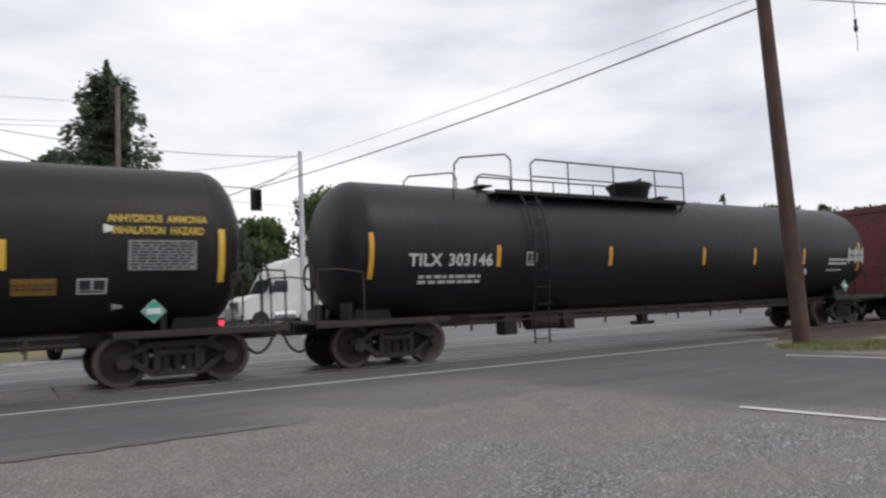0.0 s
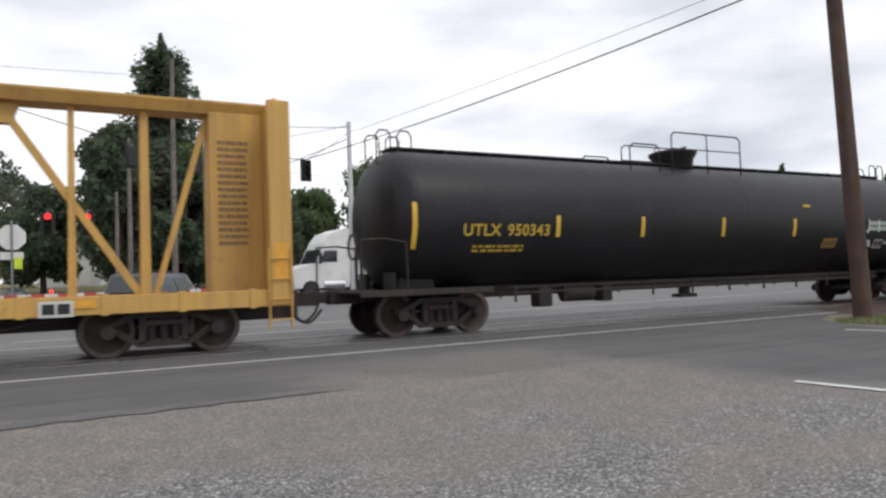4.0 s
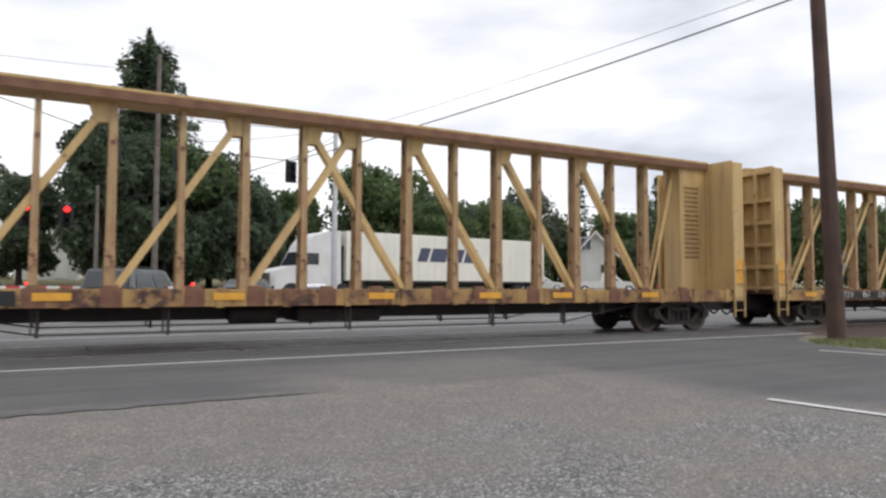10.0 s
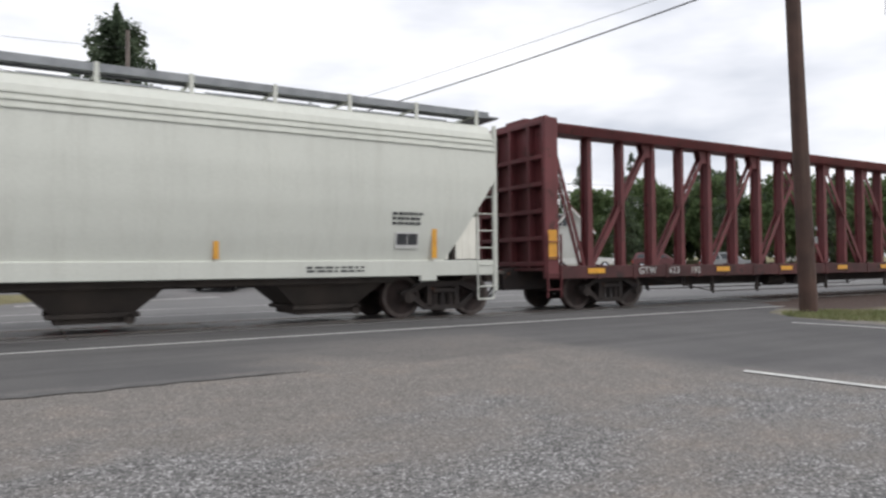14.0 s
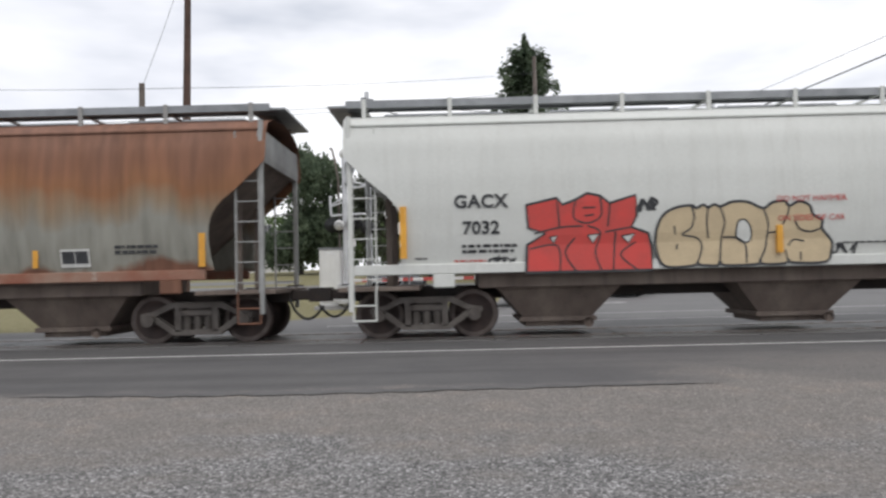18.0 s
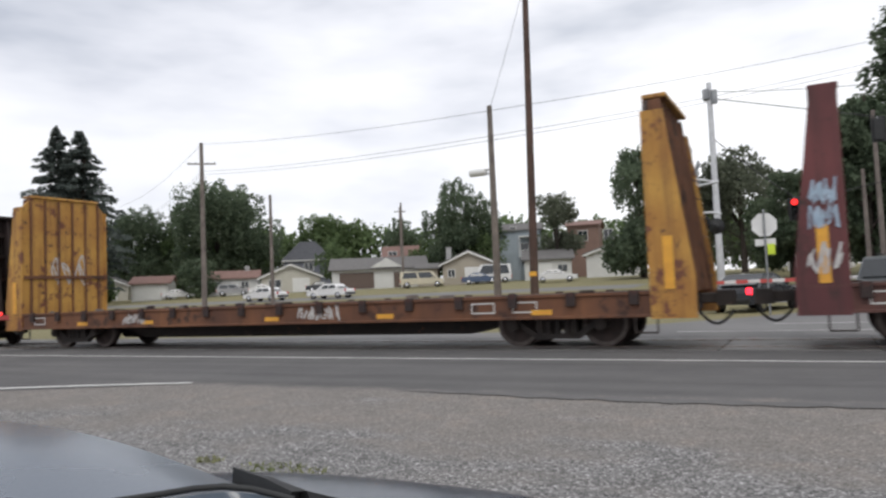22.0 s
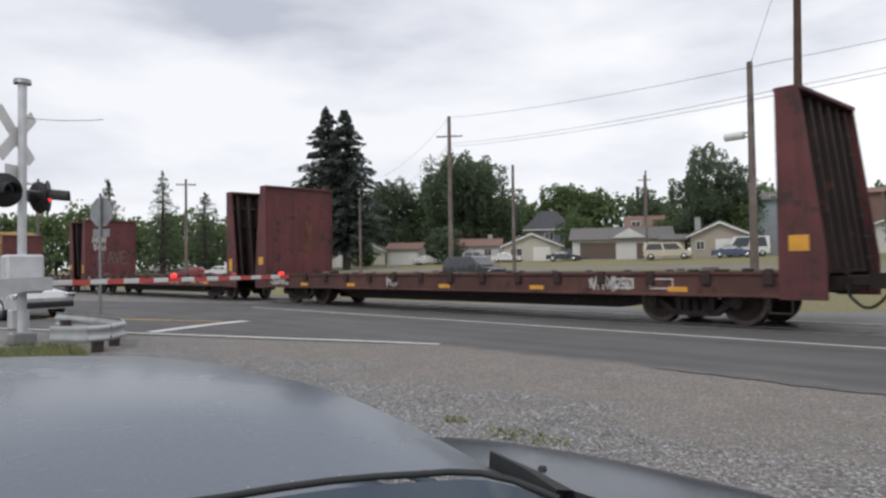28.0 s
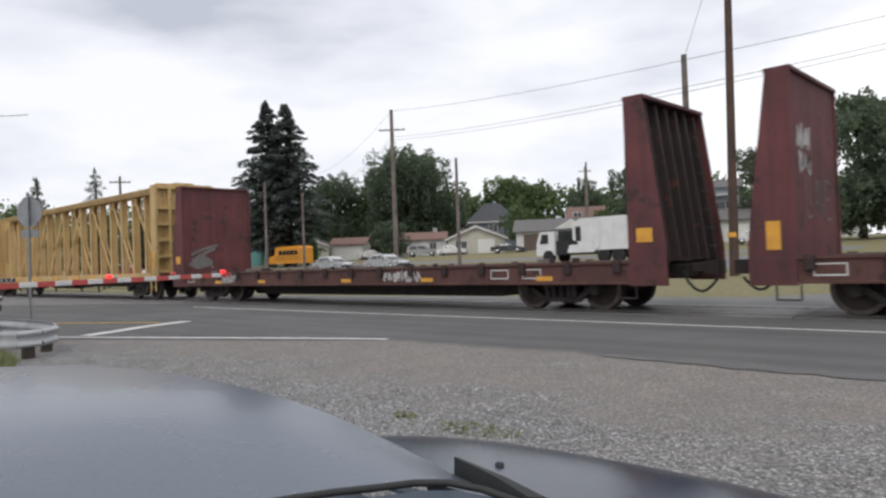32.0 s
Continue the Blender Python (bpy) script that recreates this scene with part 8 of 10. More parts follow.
def tree(x, y, h, w, kind, label, seed, leaves=2600, z=None, low=0.12, mat_leaf=None, leaf=0.30):
    rnd = np.random.RandomState(seed)
    leaves, leaf = (int(leaves * 2.3), leaf * 0.66) if kind == "round" else (int(leaves * 1.5), leaf * 0.8)
    z = level(y) if z is None else z
    t = thing("tree" if kind == "round" else "conifer", pose(x, y, z), label, "tree", "trees")
    hh = h - z
    g = Geo()
    bend = rnd.uniform(-0.03, 0.03, 2) * hh
    tr = max(0.12, hh * 0.022)
    steps = 6
    rings = []
    for k in range(steps + 1):
        f = k / steps
        rr = tr * (1.15 - f) + 0.02
        rings.append([(bend[0] * f * f + rr * math.cos(q), bend[1] * f * f + rr * math.sin(q), hh * 0.93 * f) for q in [2 * math.pi * i / 9 for i in range(9)]])
    g.loft(rings)
    pts = []
    if kind == "round":
        lobes = []
        for k in range(13):
            az, f = rnd.uniform(0, 2 * math.pi), rnd.uniform(0.0, 1.0)
            zc = hh * (low + 0.18 + (0.70 - low) * f)
            rad = w / 2 * (0.62 * math.sin(math.pi * min(0.2 + 0.62 * f, 1)) ** 0.7)
            cx, cy = rad * math.cos(az), rad * math.sin(az)
            r = w * rnd.uniform(0.17, 0.28)
            lobes.append((cx, cy, zc, r))
            g.cyl((bend[0] * 0.2, bend[1] * 0.2, hh * (0.15 + 0.3 * f)), (cx, cy, zc), tr * 0.35, 6, tr * 0.1)
        lobes.append((0, 0, hh * 0.84, w * 0.22))
        per = leaves // len(lobes)
        for cx, cy, zc, r in lobes:
            d = rnd.normal(size=(per, 3))
            d /= np.linalg.norm(d, axis=1)[:, None]
            q = d * (r * rnd.uniform(0.35, 1.0, per) ** 0.4)[:, None] * (1 + 0.22 * np.sin(d[:, :1] * 7 + d[:, 1:2] * 5))
            pts.extend((q * [1, 1, 0.85] + [cx, cy, zc]).tolist())
        v, f = leaf_cloud(pts, leaf, rnd)
    else:
        # whorls of drooping boughs, each a flat spray of long needle tufts
        tiers = int((10 + hh * 1.1) * (1.5 if kind == "dense" else 1))
        thick = 0.32 if kind == "dense" else 0.14
        v, f = [], []
        per = max(5, int(leaves / (tiers * 9)))
        for k in range(tiers):
            q = k / (tiers - 1)
            zt = hh * (low + (0.97 - low) * q) + rnd.normal(0, 0.12)
            rad = w / 2 * (1 - q) ** {"spire": 0.9, "fir": 0.70, "dense": 0.5}[kind] * min(1.0, 0.6 + 1.8 * q) + 0.2
            nb = max(4, int(8 * (1 - q) + 4))
            for j in range(nb):
                az = 2 * math.pi * (j / nb) + rnd.uniform(-0.4, 0.4)
                ln = rad * rnd.uniform(0.5, 1.18)
                droop = rnd.uniform(0.12, 0.42) * ln
                zb = zt + rnd.uniform(-0.6, 0.6) * hh / tiers
                s = rnd.uniform(0.08, 1.0, per)
                side = rnd.normal(0, 0.17, per) * ln * (1.15 - s)
                ca, sa = math.cos(az), math.sin(az)
                base = np.stack([ln * s * ca - side * sa, ln * s * sa + side * ca, zb + 0.16 * ln * s - droop * s ** 1.6 + rnd.normal(0, thick, per)], 1)
                along = np.array([ca, sa, 0.1]) + np.stack([-sa * side, ca * side, np.zeros(per)], 1) / max(ln, 0.4) * 1.6 + rnd.normal(0, 0.28, (per, 3)) - np.array([0, 0, 0.35]) * s[:, None]
                along /= np.linalg.norm(along, axis=1)[:, None]
                cross = np.cross(along, rnd.normal(0, 0.6, (per, 3)) + np.array([0, 0, 1.0]))
                cross /= np.linalg.norm(cross, axis=1)[:, None]
                size = leaf * rnd.uniform(0.6, 1.3, per)[:, None]
                quad = np.stack([base - along * size * 0.5, base + cross * size * 0.28, base + along * size * 0.8, base - cross * size * 0.28], 1).reshape(-1, 3)
                o = len(v)
                v.extend(quad.tolist())
                f.extend((o + 4 * i, o + 4 * i + 1, o + 4 * i + 2, o + 4 * i + 3) for i in range(per))
                if k % 2 == 0 and q < 0.9:
                    g.cyl((0, 0, zt), (ln * 0.8 * ca, ln * 0.8 * sa, zt + 0.1 * ln - droop * 0.6), 0.05, 4, 0.015)
    part("trunk", g, M_BARK, t, "tapered trunk with limbs")
    c = Geo()
    c.add(v, f)
    me = bpy.data.meshes.new("crown")
    me.from_pydata(c.v, [], c.f)
    me.materials.append(mat_leaf or (M_LEAF if kind == "round" else M_LEAF_DARK))
    part("crown", me, None, t, "dense uneven foliage")
    return t


# the big conifer and the dark trees round it
tree(7.0, 60.0, 21.2, 11.7, "dense", "tall dark conifer rising over its neighbours", 1, 34000, low=0.05, leaf=0.46)
for k, (x, y, h, w) in enumerate(((3.3, 53, 13.5, 5.6), (4.9, 56, 12.5, 7.0), (9.5, 55, 12.0, 6.5), (11.5, 58, 11.5, 7.0), (15.0, 60, 10.5, 7.5), (7.5, 53, 10.0, 7.0), (19, 62, 9.8, 7.0), (13, 54, 9.0, 6.0))):
    tree(x, y, h, w, "round", "dense dark green tree at the intersection's edge", 10 + k, 6500, mat_leaf=M_LEAF if k % 4 == 2 else M_LEAF_DARK, low=0.0, leaf=0.30)
for k, (x, y, h, w, kd) in enumerate(((24.5, 58, 12.6, 7.5, "round"), (29, 57, 12.0, 7, "round"), (33, 60, 9.5, 7, "round"), (38, 58, 9.0, 7, "round"), (43, 60, 9.4, 6, "round"), (47.5, 64, 11.5, 4.0, "spire"),
                                      (55.5, 59.5, 9.5, 6.5, "round"), (63, 58, 11.0, 7, "round"), (68, 52, 11.2, 7, "round"), (64, 42, 10.0, 7, "round"), (70, 36, 9.0, 7, "round"), (54, 53, 10.6, 6, "fir"), (64, 48, 10.4, 5, "fir"),
                                      (68, 29, 8.5, 7, "round"), (76, 24, 8.0, 7, "round"), (36, 62, 10.5, 4.2, "spire"))):
    tree(x, y, h, w, kd, "green tree in the belt behind the waiting traffic" if kd == "round" else "dark conifer in the belt behind the waiting traffic", 40 + k, 4400, low=0.0 if kd == "round" else 0.05, leaf=0.29)
# taller woods behind that belt
for k, (az, r, h, w, kd) in enumerate(((26.5, 92, 12.5, 9, "round"), (28.6, 96, 14.0, 9, "round"), (30.8, 90, 11.5, 9, "round"), (33.0, 94, 12.5, 8.5, "round"), (34.8, 98, 15.0, 6.0, "spire"), (36.4, 92, 14.2, 9, "round"), (38.4, 96, 10.5, 7.5, "round"),
                                       (40.4, 93, 15.4, 6.5, "spire"), (42.2, 97, 14.6, 6.5, "fir"), (43.8, 92, 9.6, 8, "round"), (46.2, 94, 15.6, 6.5, "spire"), (47.6, 92, 13.0, 7, "fir"), (49.4, 96, 9.8, 8, "round"), (51.6, 92, 12.8, 8.5, "round"),
                                       (53.8, 96, 14.0, 6.5, "spire"), (55.6, 94, 9.6, 8, "round"), (58.0, 90, 11.0, 9, "round"), (60.4, 92, 11.5, 6.5, "fir"))):
    tree(r * math.sin(radians(az)), r * math.cos(radians(az)), h, w, kd, "green tree in the woods behind the street" if kd == "round" else "dark conifer in the woods behind the street", 210 + k, 2600, low=0.0 if kd == "round" else 0.05, leaf=0.42,
         mat_leaf=(M_LEAF, M_LEAF_DARK, M_LEAF_OLIVE)[k % 3] if kd == "round" else None)
# the lone trees towards the houses
tree(-15.58, 73.75, 15.36, 10.62, "round", "broad dark green tree behind the crossing", 71, 9500, mat_leaf=M_LEAF_DARK, low=-0.06)
tree(-6.0, 74.0, 14.2, 9.5, "round", "thin-crowned tree behind the crossing", 72, 4600, mat_leaf=M_LEAF_OLIVE, low=-0.02)
tree(-1.5, 60.0, 9.5, 6.0, "round", "dark bushy tree by the side street", 73, 4000, mat_leaf=M_LEAF_DARK, low=0.0)
tree(-46.8, 93.6, 18.2, 11.4, "round", "round dark tree behind the pale house", 74, 7500, mat_leaf=M_LEAF_DARK, low=0.02)
tree(-31.86, 95.11, 14.53, 7.32, "round", "thin grey-green tree behind the garage", 75, 2600, mat_leaf=M_LEAF_OLIVE)
tree(-85.6, 57.0, 24.8, 14.0, "fir", "tall twin-topped fir before the houses", 76, 15000, low=0.13, leaf=0.66, mat_leaf=M_LEAF_FIR)
tree(-82.9, 58.4, 24.4, 14.0, "fir", "tall fir beside its twin", 77, 15000, low=0.13, leaf=0.66, mat_leaf=M_LEAF_FIR)
tree(-92.28, 90.86, 21.02, 20.06, "round", "large spreading oak behind the houses", 78, 11000, low=0.05, leaf=0.40, mat_leaf=M_LEAF_DARK)
tree(-106.2, 84.49, 17.48, 12.98, "round", "dark tree beside the firs", 79, 6000, mat_leaf=M_LEAF_DARK, low=0.03, leaf=0.38)
tree(-99.12, 101.48, 18.66, 14.16, "round", "leafy tree behind the houses", 80, 5000, low=0.05, leaf=0.38)
tree(-86.5, 113.28, 17.0, 11.5, "round", "light green tree behind the houses", 81, 5600, low=0.05, leaf=0.40)
tree(-104.8, 33.3, 14.5, 9.5, "spire", "dark spiky conifer down the line", 82, 5000)
tree(-102.5, 40.0, 15.6, 8.0, "fir", "conifer down the line", 83, 5000)
tree(-109.3, 49.5, 14.0, 10.0, "fir", "conifer down the line", 84, 5000)
tree(-64.1, 106.1, 15.0, 7.5, "round", "small dark tree behind the houses", 85, 3000, mat_leaf=M_LEAF_DARK, low=0.05)
tree(-52.0, 91.5, 7.6, 5.5, "round", "green bush beside the ranch house", 91, 1500, low=0.0)
tree(-66.79, 89.68, 9.46, 5.9, "round", "bush behind the pale house", 86, 1200)
tree(-43.07, 94.4, 10.4, 8.26, "round", "hedge-like tree behind the houses", 87, 1400)
tree(-78.35, 73.16, 7.1, 5.66, "round", "dark round bush before the white house", 88, 1500, mat_leaf=M_LEAF_DARK, low=0.0)
tree(-94.5, 69.6, 5.2, 4.4, "round", "bush before the small houses", 89, 900, low=0.0)
for k in range(26):
    ang = radians(50 + k * 2.2)
    rr = 150 + 22 * ((k * 7) % 5) / 5
    tree(-rr * math.sin(ang), rr * math.cos(ang) * 1.05, 10.5 + 4.5 * ((k * 5) % 7) / 7, 14, "round", "far tree in the wooded skyline", 120 + k, 800, low=0.0, leaf=0.8)
for k in range(16):
    ang = radians(-6 + k * 3.6)
    tree(-142 * math.sin(ang), 142 * math.cos(ang), 12.6 + 3 * ((k * 5) % 7) / 7, 15, "round", "far tree in the wooded skyline", 150 + k, 800, low=0.0, leaf=0.8)
for k in range(12):
    ang = radians(-40 - k * 5)
    tree(-105 * math.sin(ang), 105 * math.cos(ang), 8.0 + 3 * ((k * 5) % 7) / 7, 13, "round", "far tree in the wooded skyline", 170 + k, 800, low=0.0, leaf=0.8)


# ---------------------------------------------------------------- houses
M_SIDING = {}


def siding(name, c):
    if name not in M_SIDING:
        M_SIDING[name] = mat(name + "_siding", c, tuple(v * 0.92 for v in c), 1.0, 0.7, bump=0.1, streak=(tuple(v * 0.8 for v in c), 0.3))
    return M_SIDING[name]


M_SHINGLE = mat("grey_shingles", (0.11, 0.105, 0.105), (0.15, 0.145, 0.14), 3.0, 0.9, bump=0.5, fine=30)
M_SHINGLE_BROWN = mat("brown_shingles", (0.16, 0.09, 0.075), (0.21, 0.13, 0.11), 3.0, 0.9, bump=0.5, fine=30)
M_SHINGLE_DARK = mat("slate_shingles", (0.05, 0.052, 0.06), (0.075, 0.077, 0.085), 3.0, 0.9, bump=0.5, fine=30)
M_TRIM = plain("white_trim", (0.7, 0.7, 0.68), 0.6)
M_GARAGE = plain("brown_garage_door", (0.12, 0.085, 0.07), 0.6)


def house(x, y, w, d, wall_h, ridge, turn, wall, roof, label, gable="x", windows=(), doors=(), chimney=None, z=None):
    """A house with a pitched roof; w along its own x, d deep. windows, doors: (x, z, w, h, material) on its front (-y)."""
    z = level(y) if z is None else z
    h = thing("house", pose(x, y, z, 0, 0, turn), label, "house", "houses")
    part("wall", Geo().box(-w / 2, w / 2, -d / 2, d / 2, -0.4, wall_h), wall, h)
    o = 0.45
    if gable == "x":      # ridge runs along x
        part("gable", Geo().prism([(-d / 2, wall_h), (d / 2, wall_h), (0, wall_h + ridge)], -w / 2, w / 2, "x"), wall, h)
        s = ridge / (d / 2)
        for k in (-1, 1):
            part("roof_slope", Geo().prism([(k * (d / 2 + o), wall_h - s * o), (0, wall_h + ridge), (0, wall_h + ridge + 0.16), (k * (d / 2 + o), wall_h - s * o + 0.16)], -w / 2 - o, w / 2 + o, "x"), roof, h)
    elif gable == "hip":  # four slopes up to a short ridge
        a, b, r2 = w / 2 + o, d / 2 + o, w * 0.16
        q = [(-a, -b, wall_h - 0.1), (a, -b, wall_h - 0.1), (a, b, wall_h - 0.1), (-a, b, wall_h - 0.1), (-r2, 0, wall_h + ridge), (r2, 0, wall_h + ridge)]
        part("roof", Geo().add(q, [(0, 1, 5, 4), (2, 3, 4, 5), (1, 2, 5), (3, 0, 4), (3, 2, 1, 0)]), roof, h)
        part("eaves", Geo().box(-a, a, -b, b, wall_h - 0.28, wall_h - 0.104, 0.02), M_TRIM, h)
    else:
        part("gable", Geo().prism([(-w / 2, wall_h), (w / 2, wall_h), (0, wall_h + ridge)], -d / 2, d / 2, "y"), wall, h)
        s = ridge / (w / 2)
        for k in (-1, 1):
            part("roof_slope", Geo().prism([(k * (w / 2 + o), wall_h - s * o), (0, wall_h + ridge), (0, wall_h + ridge + 0.16), (k * (w / 2 + o), wall_h - s * o + 0.16)], -d / 2 - o, d / 2 + o, "y"), roof, h)
        part("bargeboard", Geo().prism([(-w / 2 - o, wall_h - s * o), (0, wall_h + ridge), (w / 2 + o, wall_h - s * o), (w / 2 + o, wall_h - s * o - 0.2), (0, wall_h + ridge - 0.25), (-w / 2 - o, wall_h - s * o - 0.2)], -d / 2 - o - 0.05, -d / 2 - o, "y"), M_TRIM, h)
    for wx, wz, ww, wh, m in windows:
        f = part("window", Geo().box(wx - ww / 2 - 0.08, wx + ww / 2 + 0.08, -d / 2 - 0.05, -d / 2, wz - wh / 2 - 0.08, wz + wh / 2 + 0.08, 0.01), M_TRIM, h, "white-framed window")
        part("pane", Geo().box(wx - ww / 2, wx - 0.03, -d / 2 - 0.07, -d / 2 - 0.05, wz - wh / 2, wz + wh / 2).box(wx + 0.03, wx + ww / 2, -d / 2 - 0.07, -d / 2 - 0.05, wz - wh / 2, wz + wh / 2), M_GLASS, f)
    for wx, ww, wh, m in doors:
        part("door", Geo().box(wx - ww / 2, wx + ww / 2, -d / 2 - 0.06, -d / 2, 0, wh, 0.01), m, h)
    if chimney:
        part("chimney", Geo().box(chimney - 0.35, chimney + 0.35, -0.35, 0.35, wall_h, wall_h + ridge + 0.8, 0.02), M_CONCRETE, h)
    return h


G_ = M_GLASS
cream, white, tan_, blue, teal, grey = siding("cream", (0.47, 0.45, 0.39)), siding("white", (0.60, 0.60, 0.58)), siding("tan", (0.37, 0.33, 0.27)), siding("pale_blue", (0.33, 0.38, 0.42)), siding("teal", (0.22, 0.52, 0.50)), siding("slate_grey", (0.13, 0.14, 0.17))
ht = house(-100.4, 61.9, 4.2, 8.0, 5.3, 2.7, 41, teal, M_SHINGLE, "narrow teal two-storey house with a white-trimmed gable", "y", ((0.35, 4.9, 1.0, 1.2, G_), (-0.4, 1.9, 0.8, 1.3, G_), (1.4, 1.9, 0.8, 1.3, G_)))
part("porch", Geo().box(-3.9, -2.25, -4.7, -1.8, 2.75, 3.0, 0.03).prism([(-4.0, 3.0), (-2.25, 3.0), (-2.25, 3.6)], -4.8, -1.7, "y").box(-3.85, -3.7, -4.65, -4.5, 0.9, 2.75).box(-3.05, -2.9, -4.65, -4.5, 0.9, 2.75).box(-2.42, -2.27, -4.65, -4.5, 0.9, 2.75).box(-3.9, -2.25, -4.7, -1.8, -0.3, 0.9), M_TRIM, ht, "white porch with slim posts")
part("porch_steps", Geo().prism([(-4.6, 0.9), (-4.6, -0.3), (-7.4, -0.3)], -3.9, -2.5, "x"), M_TRIM, ht, "white stair down from the porch")
part("gable_panel", Geo().prism([(-1.5, 5.6), (1.5, 5.6), (0, 7.5)], -4.12, -4.0, "y"), grey, ht, "grey shingled gable face")
house(-99.95, 69.94, 6.0, 7.0, 2.5, 1.3, 40, white, M_SHINGLE, "low white bungalow with a grey roof", "y", ((-1.8, 1.4, 1.4, 1.0, G_), (1.8, 1.4, 1.4, 1.0, G_)), ((0, 0.95, 2.0, M_TRIM),))
house(-103.7, 78.4, 6.6, 7.0, 2.6, 1.4, 40, cream, M_SHINGLE, "low cream bungalow with a grey roof", "y", ((-1.6, 1.4, 1.4, 1.0, G_),), ((1.2, 0.95, 2.0, M_TRIM),))
house(-86.6, 72.7, 5.0, 7.0, 2.4, 1.0, 40, white, M_SHINGLE_BROWN, "small white garage house with a brown roof", "x", (), ((0, 4.2, 2.1, M_TRIM),))
house(-78.47, 80.24, 7.6, 7.0, 2.5, 1.1, 40, white, M_SHINGLE_BROWN, "small white house with a brown roof and chimney", "x", ((-2.2, 1.4, 1.5, 1.1, G_), (2.0, 1.5, 1.0, 0.9, G_)), ((0.6, 0.95, 2.0, M_TRIM),), 2.2)
house(-67.97, 81.42, 8.2, 8.0, 2.3, 1.7, 38, cream, M_SHINGLE, "cream bungalow with a low gable", "y", ((-2.2, 1.3, 1.6, 1.0, G_),), ((1.4, 2.4, 2.0, M_TRIM),))
hg = house(-54.28, 83.78, 12.6, 9.0, 2.6, 1.6, 33, white, M_SHINGLE, "long white ranch house with a brown garage door", "x", ((4.6, 1.5, 1.6, 1.1, G_),), ((-3.0, 4.6, 2.15, M_GARAGE), (2.4, 0.95, 2.05, M_GARAGE)))
part("gable", Geo().prism([(-1.2, 2.75), (3.2, 2.75), (1.0, 4.0)], -4.9, -1.5, "y"), white, hg, "white cross gable over the entry")
house(-40.83, 84.96, 6.6, 8.0, 2.7, 1.5, 25, tan_, M_SHINGLE, "tan house with a front gable", "y", ((-2.2, 1.4, 0.8, 0.9, G_),), ((0.8, 2.6, 2.1, M_TRIM),), -2.6)
house(-46.26, 83.78, 2.6, 5.0, 2.3, 0.6, 25, tan_, M_SHINGLE, "small tan shed with a dark window", "x", ((0, 1.3, 0.7, 0.9, G_),), ())
house(-32.92, 93.81, 6.2, 8.0, 2.7, 1.3, 20, white, M_SHINGLE, "white garage house beside the camper van", "x", ((1.9, 1.4, 1.2, 0.9, G_),), ((-0.8, 2.6, 2.1, M_TRIM),))
hb = house(-40.12, 101.48, 6.5, 8.0, 7.4, 1.2, 22, blue, M_SHINGLE, "pale blue-grey two-storey house with a balcony", "x", ((-0.8, 7.6, 0.7, 0.6, G_), (1.4, 4.6, 2.2, 1.6, G_)), ())
part("balcony", Geo().box(0.0, 3.0, -5.4, -4.0, 3.3, 3.5, 0.02).box(0.0, 0.12, -5.4, -5.28, 3.5, 6.2).box(2.88, 3.0, -5.4, -5.28, 3.5, 6.2).box(0.0, 3.0, -5.4, -4.0, 6.2, 6.4, 0.02).box(0, 3, -5.4, -5.36, 4.3, 4.36), M_TRIM, hb, "white balcony")
house(-77.64, 97.35, 8.0, 8.0, 5.2, 3.3, 40, grey, M_SHINGLE_DARK, "slate-grey house with a steep hipped roof", "hip", ((0, 4.0, 1.4, 1.2, G_),), ())
house(-57.9, 95.9, 5.0, 7.0, 4.6, 1.6, 30, white, M_SHINGLE_BROWN, "white house with a red-brown roof among the trees", "x", ((-1.2, 4.8, 1.2, 1.0, G_),))
house(-23.6, 94.4, 7.5, 7.0, 3.0, 1.3, 15, white, M_SHINGLE, "pale house half hidden by a hedge", "y", ((1.5, 1.6, 1.2, 1.0, G_),), ())
house(-33.75, 115.64, 5.0, 10.0, 8.2, 1.0, 12, siding("brick_brown", (0.20, 0.125, 0.10)), M_SHINGLE_BROWN, "red-brown building behind the trees", "x", ((-4, 6.5, 1.4, 1.6, G_), (0, 6.5, 1.4, 1.6, G_), (4, 6.5, 1.4, 1.6, G_)), ())
house(0.6, 76.0, 5.0, 7.0, 5.0, 2.0, -6, white, M_SHINGLE, "white two-storey house up the side street", "y", ((0, 5.0, 1.2, 1.0, G_), (-1.6, 2.0, 1.2, 1.4, G_)), ((1.2, 0.95, 2.1, M_TRIM),))
house(46.4, 52.2, 3.4, 5.0, 3.7, 1.9, -42, white, M_SHINGLE_BROWN, "narrow white two-storey house with a brown roof", "y", ((-0.9, 4.4, 0.9, 1.1, G_), (0.9, 1.9, 0.9, 1.1, G_)), ())
house(29.5, 66.0, 7.0, 7.0, 6.2, 2.4, -30, cream, M_SHINGLE, "cream house behind the tree belt", "y", ((0, 5.6, 1.1, 1.1, G_),), ())


